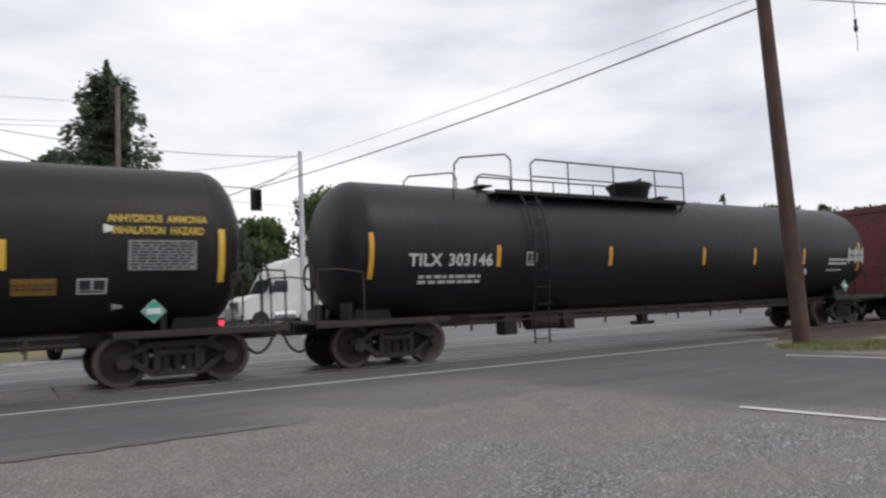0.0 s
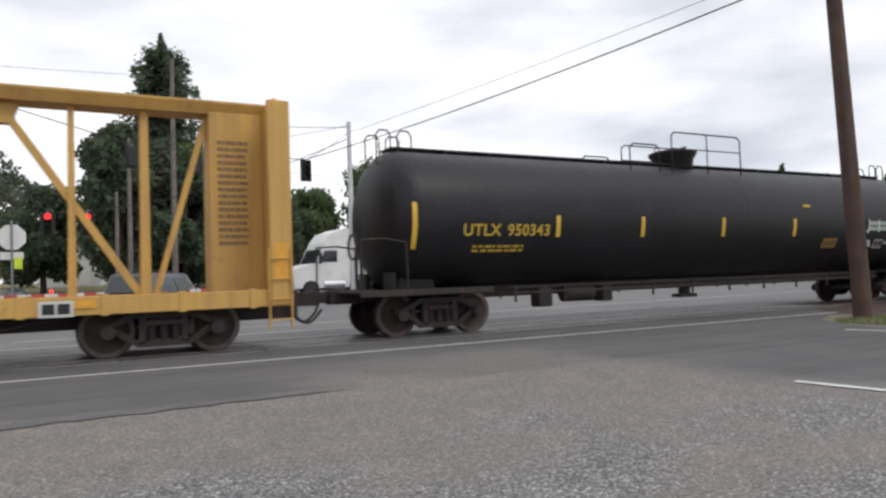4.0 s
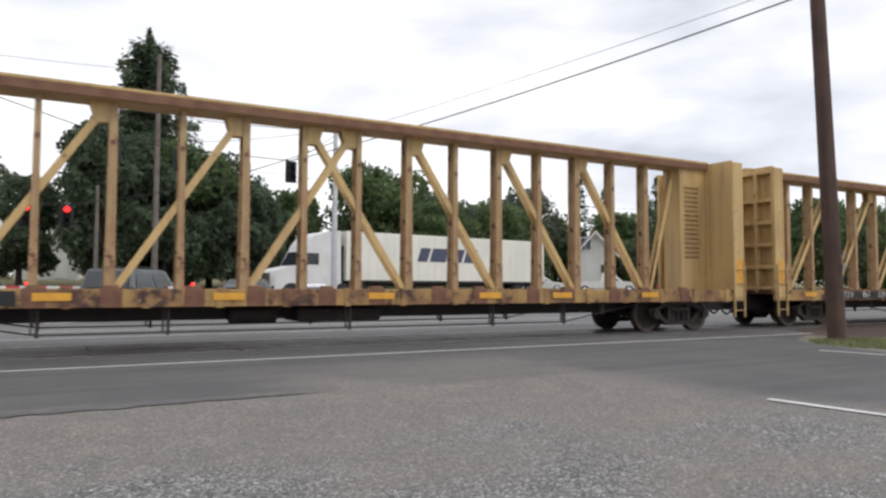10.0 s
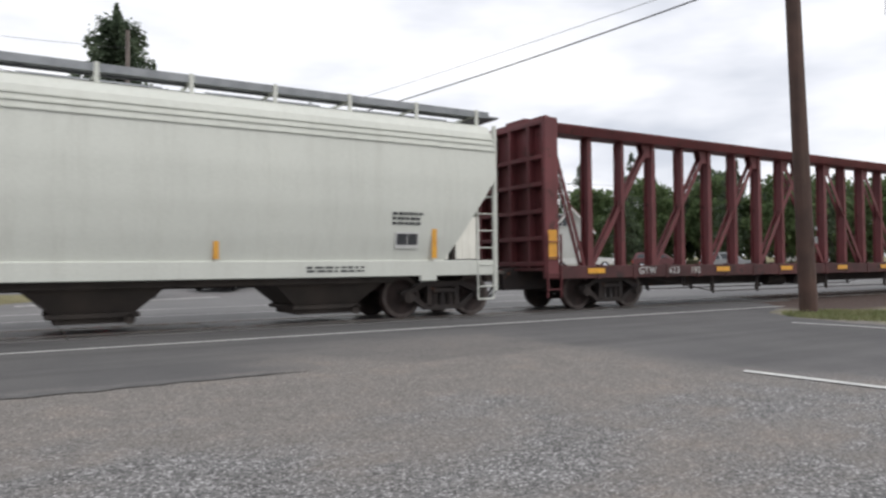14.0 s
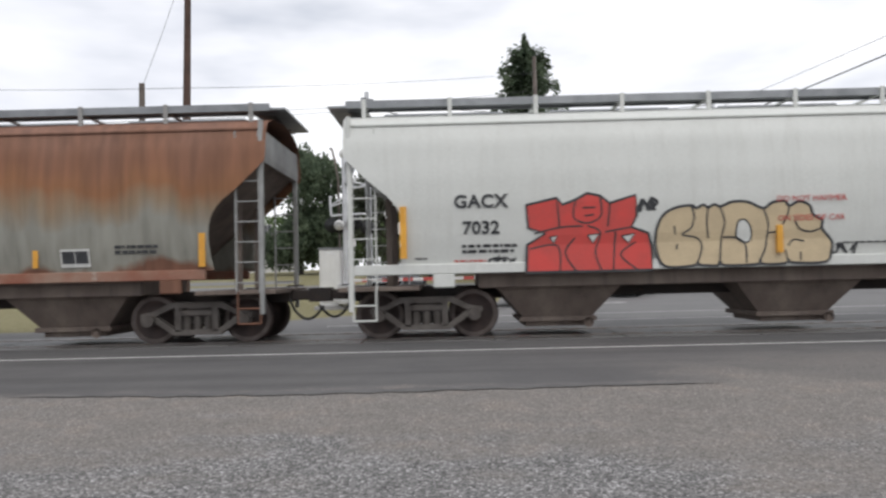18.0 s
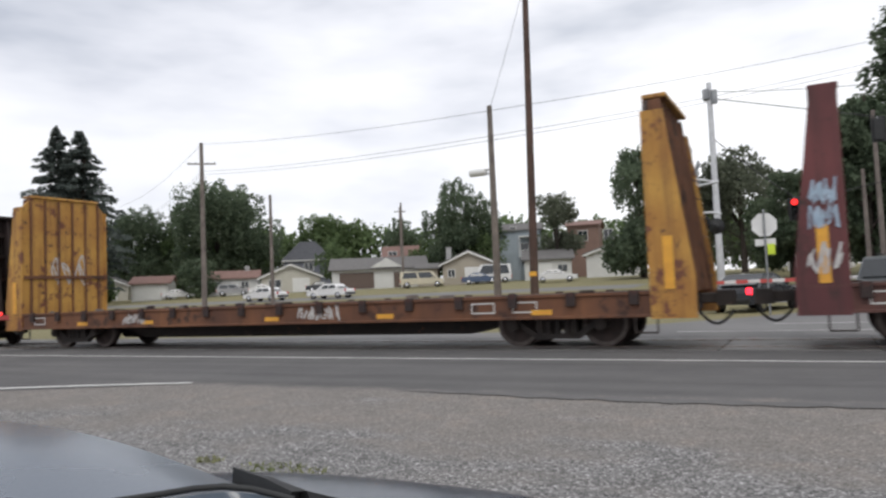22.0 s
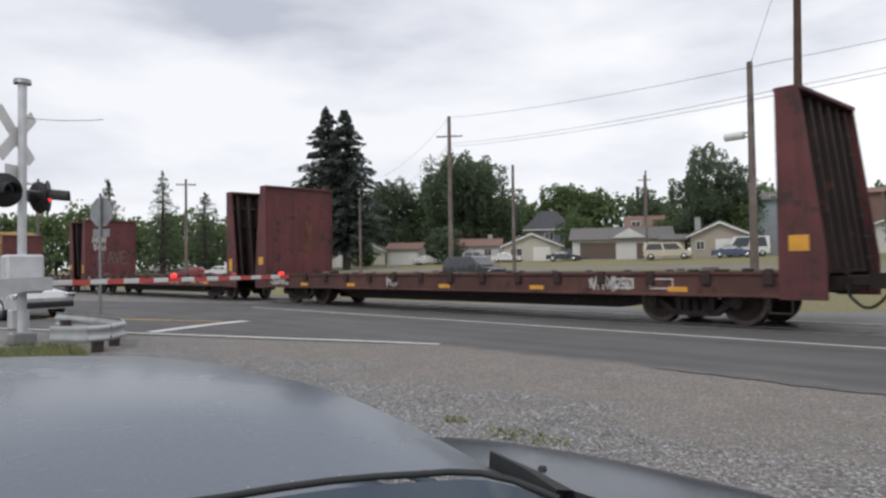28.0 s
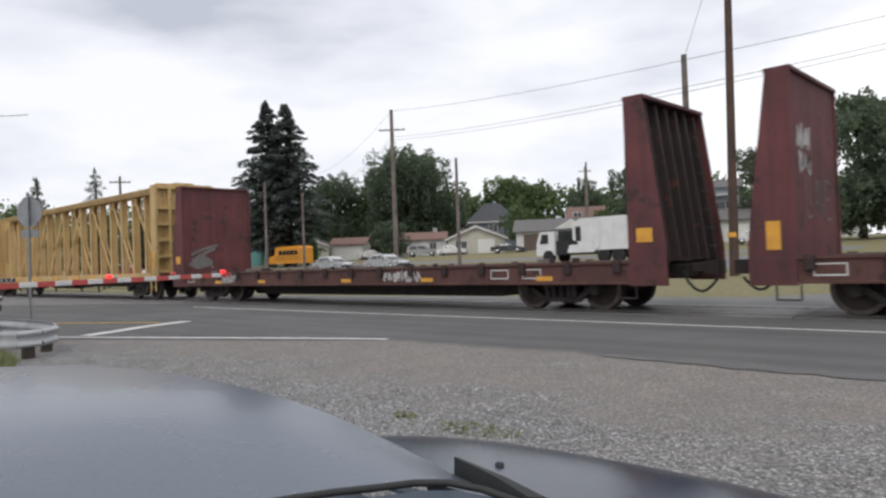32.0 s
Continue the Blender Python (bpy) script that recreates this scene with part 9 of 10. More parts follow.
# ---------------------------------------------------------------- vehicles
def car_body(length, width, height, kind):
    """Outline of a car's side, front towards +x."""
    L, H = length / 2, height
    if kind == "sedan":
        body = [(-L, 0.30), (-L, 0.72), (-L + 0.15, 0.88), (-L + 0.95, 0.93), (L - 1.35, 0.92), (L - 0.35, 0.78), (L, 0.62), (L, 0.30)]
        cab = [(-L + 0.75, 0.92), (-L + 1.35, H - 0.03), (-L + 1.75, H), (L - 2.25, H), (L - 1.95, H - 0.06), (L - 1.25, 0.92)]
    elif kind == "suv":
        body = [(-L, 0.38), (-L, 0.98), (-L + 0.08, 1.06), (L - 1.25, 1.06), (L - 0.2, 0.95), (L, 0.8), (L, 0.38)]
        cab = [(-L + 0.10, 1.05), (-L + 0.35, H - 0.04), (-L + 0.6, H), (L - 2.1, H), (L - 1.85, H - 0.06), (L - 1.15, 1.05)]
    elif kind == "pickup":
        body = [(-L, 0.45), (-L, 1.05), (L - 1.4, 1.08), (L - 0.15, 1.0), (L, 0.85), (L, 0.45)]
        cab = [(-0.55, 1.06), (-0.4, H), (L - 2.15, H), (L - 1.35, 1.06)]
    else:   # van
        body = [(-L, 0.40), (-L, 1.10), (L - 0.9, 1.10), (L - 0.12, 0.98), (L, 0.82), (L, 0.40)]
        cab = [(-L, 1.09), (-L + 0.08, H - 0.05), (-L + 0.3, H), (L - 1.55, H), (L - 1.3, H - 0.08), (L - 0.75, 1.09)]
    return body, cab


def car(x, y, turn, kind, paint, label, length=4.5, width=1.75, height=1.45, lights=False, rack=False):
    c = thing("car" if kind in ("sedan", "suv") else kind if kind != "van" else "van", pose(x, y, level(y), 0, 0, turn), label, "car" if kind != "van" else "van", "cars")
    body, cab = car_body(length, width, height, kind)
    w = width / 2

    def shell(outline, w0, w1):
        """Side outline drawn across, narrower at the rims of the sides."""
        cx = sum(p[0] for p in outline) / len(outline)
        cz = sum(p[1] for p in outline) / len(outline)
        rings = []
        for yy, f in ((-w0, 0.94), (-w1, 1.0), (w1, 1.0), (w0, 0.94)):
            rings.append([(cx + (a - cx) * f, yy, cz + (b - cz) * f) for a, b in outline])
        return Geo().loft(rings, True, False, True)
    b = part("body", shell(body, w, w - 0.10), paint, c)
    zs = [p[1] for p in cab]
    zlo, zhi = min(zs), max(zs)
    rings = []
    for yy, f in ((-1, 0), (-0.9, 1), (0.9, 1), (1, 0)):
        rings.append([(a * (1.0 if f else 0.985), (w - 0.04) * yy * (1 - 0.16 * (z - zlo) / (zhi - zlo)), z) for a, z in cab])
    part("cabin", Geo().loft(rings, True, False, True), paint, c)
    x0, x1 = min(p[0] for p in cab), max(p[0] for p in cab)
    for s in (-1, 1):
        q = [(x0 + 0.30, zlo + 0.04), (x0 + 0.52, zhi - 0.12), (x1 - 0.95, zhi - 0.12), (x1 - 0.32, zlo + 0.04)]
        m = (q[0][0] + q[3][0]) / 2
        for aa, bb in ((0, 0.47), (0.53, 1)):
            lo0, lo1 = q[0][0] + (q[3][0] - q[0][0]) * aa, q[0][0] + (q[3][0] - q[0][0]) * bb
            hi0, hi1 = q[1][0] + (q[2][0] - q[1][0]) * aa, q[1][0] + (q[2][0] - q[1][0]) * bb
            yl, yh = s * (w - 0.025), s * (w - 0.025) * 0.865
            part("side_window", Geo().add([(lo0, yl, zlo + 0.05), (lo1, yl, zlo + 0.05), (hi1, yh, zhi - 0.13), (hi0, yh, zhi - 0.13)], [(0, 1, 2, 3)]), M_GLASS, c, "dark side window")
    ws = Geo()
    fr = [p for p in cab if p[0] > (x0 + x1) / 2]
    a, bq = max(fr, key=lambda p: p[0]), max(fr, key=lambda p: p[1] - 0.001 * p[0])
    ws.add([(a[0] - 0.02, -w * 0.84, a[1] + 0.05), (a[0] - 0.02, w * 0.84, a[1] + 0.05), (bq[0] + 0.12, w * 0.74, zhi - 0.09), (bq[0] + 0.12, -w * 0.74, zhi - 0.09)], [(0, 1, 2, 3)])
    ws.v = [(p[0] + 0.05, p[1], p[2] + 0.02) for p in ws.v]
    part("windscreen", ws, M_GLASS, c)
    if kind != "pickup":
        rg = Geo()
        bk = [p for p in cab if p[0] < (x0 + x1) / 2]
        a, bq = min(bk, key=lambda p: p[1]), max(bk, key=lambda p: p[1] + 0.001 * p[0])
        rg.add([(a[0] - 0.02, -w * 0.80, a[1] + 0.08), (a[0] - 0.02, w * 0.80, a[1] + 0.08), (bq[0] - 0.28, w * 0.72, zhi - 0.10), (bq[0] - 0.28, -w * 0.72, zhi - 0.10)], [(0, 1, 2, 3)])
        rg.v = [(p[0] - 0.05, p[1], p[2]) for p in rg.v]
        part("rear_window", rg, M_GLASS, c)
    r = 0.32 if kind == "sedan" else 0.37
    for sx in (-1, 1):
        for sy in (-1, 1):
            wh = part("wheel", lambda: Geo().revolve([(-0.10, 0.0), (-0.10, 0.21), (-0.11, r - 0.04), (-0.09, r), (0.09, r), (0.11, r - 0.04), (0.10, 0.21), (0.10, 0.0)], axis="y", n=18), M_TYRE, c, "", pose(sx * (length / 2 - 0.85), sy * (w - 0.10), r), ("cwheel", r))
            part("rim", lambda: Geo().revolve([(-0.115, 0.0), (-0.112, 0.19), (-0.10, 0.21)], axis="y", n=14).revolve([(0.10, 0.21), (0.112, 0.19), (0.115, 0.0)], axis="y", n=14), M_CHROME, wh, key="crim")
    for sy in (-1, 1):
        part("headlight", Geo().box(length / 2 - 0.16, length / 2 + 0.01, sy * (w - 0.14) - 0.16, sy * (w - 0.14) + 0.12, 0.62, 0.76, 0.03), M_CHROME, c)
        part("tail_light", Geo().box(-length / 2 - 0.012, -length / 2 + 0.08, sy * (w - 0.13) - 0.1, sy * (w - 0.13) + 0.1, 0.66, 0.90, 0.02), M_RED_TAIL if lights else M_DECAL_R, c)
        part("mirror", Geo().box(x1 - 0.75, x1 - 0.58, sy * (w + 0.14) - 0.08, sy * (w + 0.14) + 0.06, zlo + 0.02, zlo + 0.16, 0.03), paint, c)
    part("bumper", Geo().box(length / 2 - 0.1, length / 2 + 0.05, -w + 0.08, w - 0.08, 0.34, 0.52, 0.04), M_DARK, c)
    part("bumper", Geo().box(-length / 2 - 0.05, -length / 2 + 0.1, -w + 0.08, w - 0.08, 0.36, 0.54, 0.04), M_DARK, c)
    part("plate", Geo().box(-length / 2 - 0.06, -length / 2 - 0.05, -0.16, 0.16, 0.56, 0.66), M_DECAL_W, c)
    if rack:
        for yy in (-1, 1):
            part("roof_rack", Geo().tube([(x0 + 0.7, yy * 0.55, height + 0.07), (x1 - 1.2, yy * 0.55, height + 0.07)], 0.02), M_DARK, c)
    return c


def rig(x, y, turn):
    t = thing("semi_truck", pose(x, y, level(y), 0, 0, turn), "white tractor with a long white box trailer waiting at the signal", "truck")
    # front towards -x
    part("trailer_box", Geo().box(0.0, 16.1, -1.27, 1.27, 1.15, 4.05, 0.03), M_TRAILER, t, "long white box trailer")
    for k in range(26):
        part("side_rib", lambda: Geo().box(-0.02, 0.02, -1.285, -1.27, 1.2, 4.0), M_TRAILER, t, "", pose(0.35 + k * 0.6, 0, 0), "rib")
    for x0, x1, sh in ((5.0, 5.75, 0.3), (5.95, 7.2, 0.3), (7.4, 7.7, 0.3), (7.9, 8.5, 0.3), (8.7, 9.6, 0.3)):
        part("side_logo", Geo().prism([(x0, 2.40), (x1, 2.40), (x1 + sh, 3.25), (x0 + sh, 3.25)], -1.30, -1.288), M_DECAL_N, t, "dark slanted company mark")
    part("underframe", Geo().box(0.4, 15.9, -0.5, 0.5, 0.85, 1.15, 0.02).box(0.1, 16.1, -1.27, -1.2, 1.05, 1.2), M_DARK, t)
    part("landing_gear", Geo().box(2.4, 2.6, -0.9, -0.75, 0.3, 1.1).box(2.4, 2.6, 0.75, 0.9, 0.3, 1.1), M_DARK, t)
    part("cab", Geo().prism([(-4.4, 0.6), (-4.4, 1.30), (-4.25, 1.66), (-3.9, 1.82), (-3.05, 1.98), (-2.6, 2.85), (-1.0, 2.95), (-1.0, 0.6)], -1.15, 1.15), M_WHITE, t, "white sloping hood and cab")
    part("sleeper", Geo().prism([(-2.6, 2.75), (-2.45, 3.15), (-2.0, 3.70), (-1.2, 3.98), (-0.35, 4.05), (-0.3, 0.8), (-2.3, 0.8)], -1.18, 1.18), M_WHITE, t, "white sleeper with a roof fairing")
    for y0 in (-1.20, 1.16):
        part("cab_window", Geo().prism([(-2.85, 2.05), (-2.5, 2.70), (-1.75, 2.70), (-1.75, 2.05)], y0, y0 + 0.04), M_GLASS, t, "dark cab window")
    part("windscreen", Geo().prism([(-3.08, 2.02), (-2.63, 2.80), (-2.59, 2.78), (-3.04, 2.00)], -1.0, 1.0), M_GLASS, t)
    part("gap_fairing", Geo().box(-0.3, 0.0, -0.9, 0.9, 0.9, 3.2, 0.02), M_DARK, t)
    part("bumper", Geo().box(-4.52, -4.25, -1.15, 1.15, 0.42, 0.8, 0.05), M_WHITE, t)
    part("grille", Geo().box(-4.46, -4.40, -0.6, 0.6, 0.85, 1.55, 0.02), M_CHROME, t)
    part("mirror", Geo().box(-2.95, -2.80, -1.45, -1.28, 1.95, 2.6, 0.03), M_DARK, t)
    part("fuel_tank", Geo().cyl((-2.6, -0.95, 0.75), (-1.3, -0.95, 0.75), 0.32, 14), M_CHROME, t)
    for xx in (-3.4, -0.2, 0.95, 13.6, 14.8):
        for s in (-1, 1):
            wh = part("wheel", lambda: Geo().revolve([(-0.14, 0.0), (-0.14, 0.3), (-0.15, 0.46), (-0.12, 0.51), (0.12, 0.51), (0.15, 0.46), (0.14, 0.3), (0.14, 0.0)], axis="y", n=20), M_TYRE, t, "", pose(xx, s * 1.08, 0.51), "twheel")
            part("rim", lambda: Geo().revolve([(-0.15, 0.0), (-0.12, 0.2), (-0.146, 0.28)], axis="y", n=16), M_CHROME, wh, key="trim")
    return t


rig(15.35, 40.0, 7.5)
car(3.2, 28.3, 60, "suv", mat("grey_green_paint", (0.09, 0.10, 0.105), (0.10, 0.11, 0.115), 1.0, 0.3, bump=0, coat=0.4), "grey station wagon waiting at the stop line with brake lights on", 5.0, 1.9, 1.78, True, True)
car(-2.0, 29.5, 70, "sedan", M_DARK_CAR, "dark sedan with brake lights on beyond the crossing", 4.5, 1.75, 1.42, True)
car(8.6, 33.5, 60, "sedan", M_DARK_CAR, "dark car before the waiting truck", 4.4, 1.75, 1.4, True)
car(-25.15, 4.94, 17, "sedan", mat("silver_car_paint", (0.50, 0.51, 0.52), (0.46, 0.47, 0.48), 1.0, 0.25, 0.3, bump=0, coat=0.5), "silver-white sedan waiting behind the lowered gate", 4.5, 1.8, 1.42)
car(43.0, 47.0, -42, "pickup", M_WHITE_CAR, "white pickup parked by the white house", 5.4, 1.9, 1.8)
car(38.5, 50.4, -42, "sedan", M_WHITE_CAR, "white car parked before the woods", 4.5, 1.75, 1.4)
car(49.6, 44.4, -45, "suv", mat("wine_car_paint", (0.13, 0.04, 0.045), (0.12, 0.035, 0.04), 1.0, 0.3, bump=0, coat=0.4), "wine-red car parked before the woods", 4.6, 1.8, 1.6)
car(53.6, 40.2, -50, "suv", mat("pewter_car_paint", (0.30, 0.31, 0.32), (0.27, 0.28, 0.29), 1.0, 0.3, bump=0, coat=0.4), "pewter-grey minivan parked before the woods", 4.7, 1.8, 1.7)
car(-41.77, 73.87, 28, "van", mat("cream_van_paint", (0.55, 0.50, 0.38), (0.5, 0.46, 0.35), 1.0, 0.35, bump=0, coat=0.3), "cream-coloured old van parked by the lawn", 5.3, 1.95, 1.95)
car(-35.4, 76.7, 24, "sedan", mat("blue_car_paint", (0.05, 0.08, 0.15), (0.05, 0.08, 0.15), 1.0, 0.3, bump=0, coat=0.4), "blue car parked by the tan house", 4.5, 1.75, 1.4)
car(-35.87, 80.83, 204, "van", M_WHITE_CAR, "white camper van parked by the tan house", 5.2, 1.95, 2.35)
car(-73.16, 74.93, 38, "suv", mat("grey_car_paint", (0.3, 0.3, 0.31), (0.27, 0.27, 0.28), 1.0, 0.3, bump=0, coat=0.4), "silver minivan parked by a house", 4.6, 1.8, 1.7)
car(-68.44, 76.11, 38, "sedan", M_WHITE_CAR, "white car parked by a house", 4.4, 1.75, 1.4)
car(-85.55, 70.8, 40, "sedan", mat("green_car_paint", (0.14, 0.16, 0.13), (0.13, 0.15, 0.12), 1.0, 0.3, bump=0, coat=0.4), "grey-green car parked by the bungalows", 4.5, 1.75, 1.4)
car(-81.42, 72.57, 38, "sedan", M_WHITE_CAR, "white car parked by the bungalows", 4.5, 1.75, 1.4)
car(-24.19, 71.39, 20, "sedan", M_WHITE_CAR, "white car parked on the far street", 4.5, 1.75, 1.4)
car(-57.82, 75.52, 33, "sedan", M_DARK_CAR, "dark car parked beside the garage", 4.4, 1.75, 1.4)
car(-86.5, 41.6, 50, "sedan", M_WHITE_CAR, "white car parked down the line", 4.5, 1.75, 1.4)
car(-84.1, 46.3, 48, "sedan", M_WHITE_CAR, "white sedan parked before the teal house", 4.5, 1.75, 1.4)
car(-91.0, 40.2, 48, "sedan", mat("red_car_paint", (0.28, 0.03, 0.03), (0.26, 0.03, 0.03), 1.0, 0.3, bump=0, coat=0.4), "red car parked down the line", 4.5, 1.75, 1.4)


# moving traffic on the far street
MOVERS = []
suv2 = car(-60, 38.0, 0, "pickup", M_DARK_CAR, "black pickup driving along the far street", 5.2, 1.9, 1.85)
MOVERS.append((suv2, 37.0, 0, lambda t: -26.6 + (t - 20.0) * 17.1))
sed2 = car(60, 41.5, 180, "sedan", M_DARK_CAR, "dark sedan driving along the far street", 4.6, 1.8, 1.42)
MOVERS.append((sed2, 46.0, 180, lambda t: -22.1 - (t - 24.2) * 22.6))
sed3 = car(-70, 38.0, 0, "suv", mat("maroon_car_paint", (0.06, 0.035, 0.035), (0.06, 0.035, 0.035), 1.0, 0.3, bump=0, coat=0.4), "dark wagon driving along the far street", 4.6, 1.8, 1.6)
MOVERS.append((sed3, 37.0, 0, lambda t: -18.0 + (t - 24.0) * 21.3))
sed5 = car(-70, 37.0, 0, "sedan", M_DARK_CAR, "dark sedan driving ahead of the wagon on the far street", 4.6, 1.8, 1.42)
MOVERS.append((sed5, 37.0, 0, lambda t: -11.0 + (t - 24.0) * 21.3))

M_BUS = mat("school_bus_yellow", (0.65, 0.27, 0.02), (0.6, 0.25, 0.02), 1.0, 0.4, bump=0.02, coat=0.2)
bus = thing("school_bus", pose(-30, 54.6, level(54.6), 0, 0, 180), "short yellow school bus driving along the far street", "bus")
part("body", Geo().prism([(-3.4, 0.5), (-3.4, 2.45), (-3.25, 2.65), (1.7, 2.65), (1.85, 2.5), (2.1, 1.6), (3.2, 1.45), (3.4, 1.2), (3.4, 0.5)], -1.1, 1.1), M_BUS, bus)
for k in range(5):
    for s in (-1, 1):
        part("window", Geo().box(-0.38, 0.38, s * 1.1 - 0.012, s * 1.1 + 0.012, 1.6, 2.2), M_GLASS, bus, "", pose(-2.7 + k * 0.86, 0, 0))
for z in (1.05, 1.35):
    for s in (-1, 1):
        part("rub_rail", Geo().box(-3.4, 1.9, s * 1.11 - 0.01, s * 1.11 + 0.01, z - 0.03, z + 0.03), M_DARK, bus)
part("windscreen", Geo().prism([(1.95, 1.7), (1.80, 2.4), (1.86, 2.4), (2.05, 1.7)], -0.95, 0.95), M_GLASS, bus)
part("roof_cap", Geo().prism([(-0.95, 2.65), (0.95, 2.65), (0.75, 2.74), (-0.75, 2.74)], -3.2, 1.6, "x"), M_BUS, bus)
for xx in (-2.1, 2.4):
    for s in (-1, 1):
        part("wheel", lambda: Geo().revolve([(-0.14, 0.0), (-0.14, 0.3), (-0.15, 0.40), (0.15, 0.40), (0.14, 0.3), (0.14, 0.0)], axis="y", n=18), M_TYRE, bus, "", pose(xx, s * 0.95, 0.40), "bwheel")
MOVERS.append((bus, 55.25, 180, lambda t: -37.6 - (t - 30.0) * 20.36))
suv4 = car(-60, 38.0, 0, "suv", M_DARK_CAR, "dark grey van driving along the far street", 5.0, 1.9, 1.75)
MOVERS.append((suv4, 37.0, 0, lambda t: -17.0 + (t - 29.0) * 19.5))

gt = thing("garbage_truck", pose(-15, 45.5, level(45.5), 0, 0, 180), "white refuse truck driving along the far street", "truck")
part("hopper_body", Geo().prism([(-4.2, 0.9), (-4.55, 1.2), (-4.75, 1.8), (-4.7, 2.35), (-4.45, 2.85), (-4.0, 3.2), (-3.4, 3.32), (0.1, 3.28), (0.75, 2.95), (0.75, 1.75), (0.35, 1.5), (0.35, 0.9)], -1.2, 1.2), M_WHITE, gt, "white ribbed refuse body")
part("hopper_opening", Geo().box(0.05, 0.50, -1.225, -1.2, 1.6, 2.7).box(0.05, 0.50, 1.2, 1.225, 1.6, 2.7), M_DARK, gt, "dark side opening")
part("side_fender", Geo().prism([(-1.6, 1.35), (1.0, 1.35), (1.2, 1.0), (1.2, 0.75), (-1.0, 0.75)], -1.25, 1.25), M_WHITE, gt, "white lower side guard")
for k in range(4):
    part("body_rib", Geo().box(-3.6 + k, -3.45 + k, -1.24, -1.2, 1.4, 3.1).box(-3.6 + k, -3.45 + k, 1.2, 1.24, 1.4, 3.1), M_WHITE, gt)
part("cab", Geo().prism([(2.45, 0.6), (2.45, 2.45), (3.75, 2.45), (4.1, 1.55), (4.15, 0.6)], -1.15, 1.15), M_WHITE, gt, "white cab-over cab")
for y0 in (-1.17, 1.15):
    part("cab_window", Geo().prism([(3.0, 1.5), (3.0, 2.25), (3.6, 2.25), (3.8, 1.5)], y0, y0 + 0.02), M_GLASS, gt)
part("windscreen", Geo().prism([(4.05, 1.65), (3.75, 2.38), (3.81, 2.38), (4.11, 1.65)], -1.05, 1.05), M_GLASS, gt)
part("frame", Geo().box(-4.4, 3.8, -0.45, 0.45, 0.6, 0.95, 0.02).box(1.3, 2.4, -1.0, 1.0, 0.6, 1.7, 0.04).box(1.9, 2.3, -0.8, 0.8, 1.7, 2.5, 0.04), M_DARK, gt, "dark machinery behind the cab")
for xx in (-3.0, -1.8, 3.0):
    for s in (-1, 1):
        part("wheel", lambda: Geo().revolve([(-0.14, 0.0), (-0.14, 0.3), (-0.15, 0.5), (0.15, 0.5), (0.14, 0.3), (0.14, 0.0)], axis="y", n=18), M_TYRE, gt, "", pose(xx, s * 1.05, 0.5), "gwheel")
MOVERS.append((gt, 47.0, 180, lambda t: -11.05 - (t - 31.0) * 17.1))
for x0 in (-41.4, -49.6):
    wht = car(x0, 55.25, 180, "sedan", M_WHITE_CAR, "white sedan driving along the street before the lawns", 4.6, 1.8, 1.42)
    MOVERS.append((wht, 55.25, 180, lambda t, x0=x0: x0 - (t - 22.0) * 17.0))
M_SILVER_CAR = mat("bright_silver_paint", (0.48, 0.49, 0.50), (0.44, 0.45, 0.46), 1.0, 0.25, 0.3, bump=0, coat=0.5)
for x0 in (-47.6, -55.4):
    sil = car(x0, 44.0, 0, "sedan", M_SILVER_CAR, "silver sedan driving along the far street", 4.6, 1.8, 1.42)
    MOVERS.append((sil, 44.0, 0, lambda t, x0=x0: x0 + (t - 32.0) * 25.0))


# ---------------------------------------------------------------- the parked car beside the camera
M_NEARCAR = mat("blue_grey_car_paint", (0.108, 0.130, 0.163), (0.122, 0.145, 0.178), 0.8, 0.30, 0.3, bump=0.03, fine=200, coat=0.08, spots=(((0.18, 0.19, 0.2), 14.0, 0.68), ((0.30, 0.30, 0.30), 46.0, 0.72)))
# Same paint as the roof; base darkened to hold the reflected train and trees.
M_BONNET = mat("wet_car_paint_dark_reflection", (0.024, 0.034, 0.054), (0.033, 0.044, 0.066), 0.8, 0.20, 0.0, bump=0.05, fine=200, coat=0.0, spots=((0.12, 0.125, 0.13), 20.0, 0.72), spec=0.55)
M_NEARGLASS = mat("blue_tinted_glass", (0.02, 0.04, 0.065), (0.025, 0.045, 0.07), 2.0, 0.06, bump=0.0, spec=0.8)


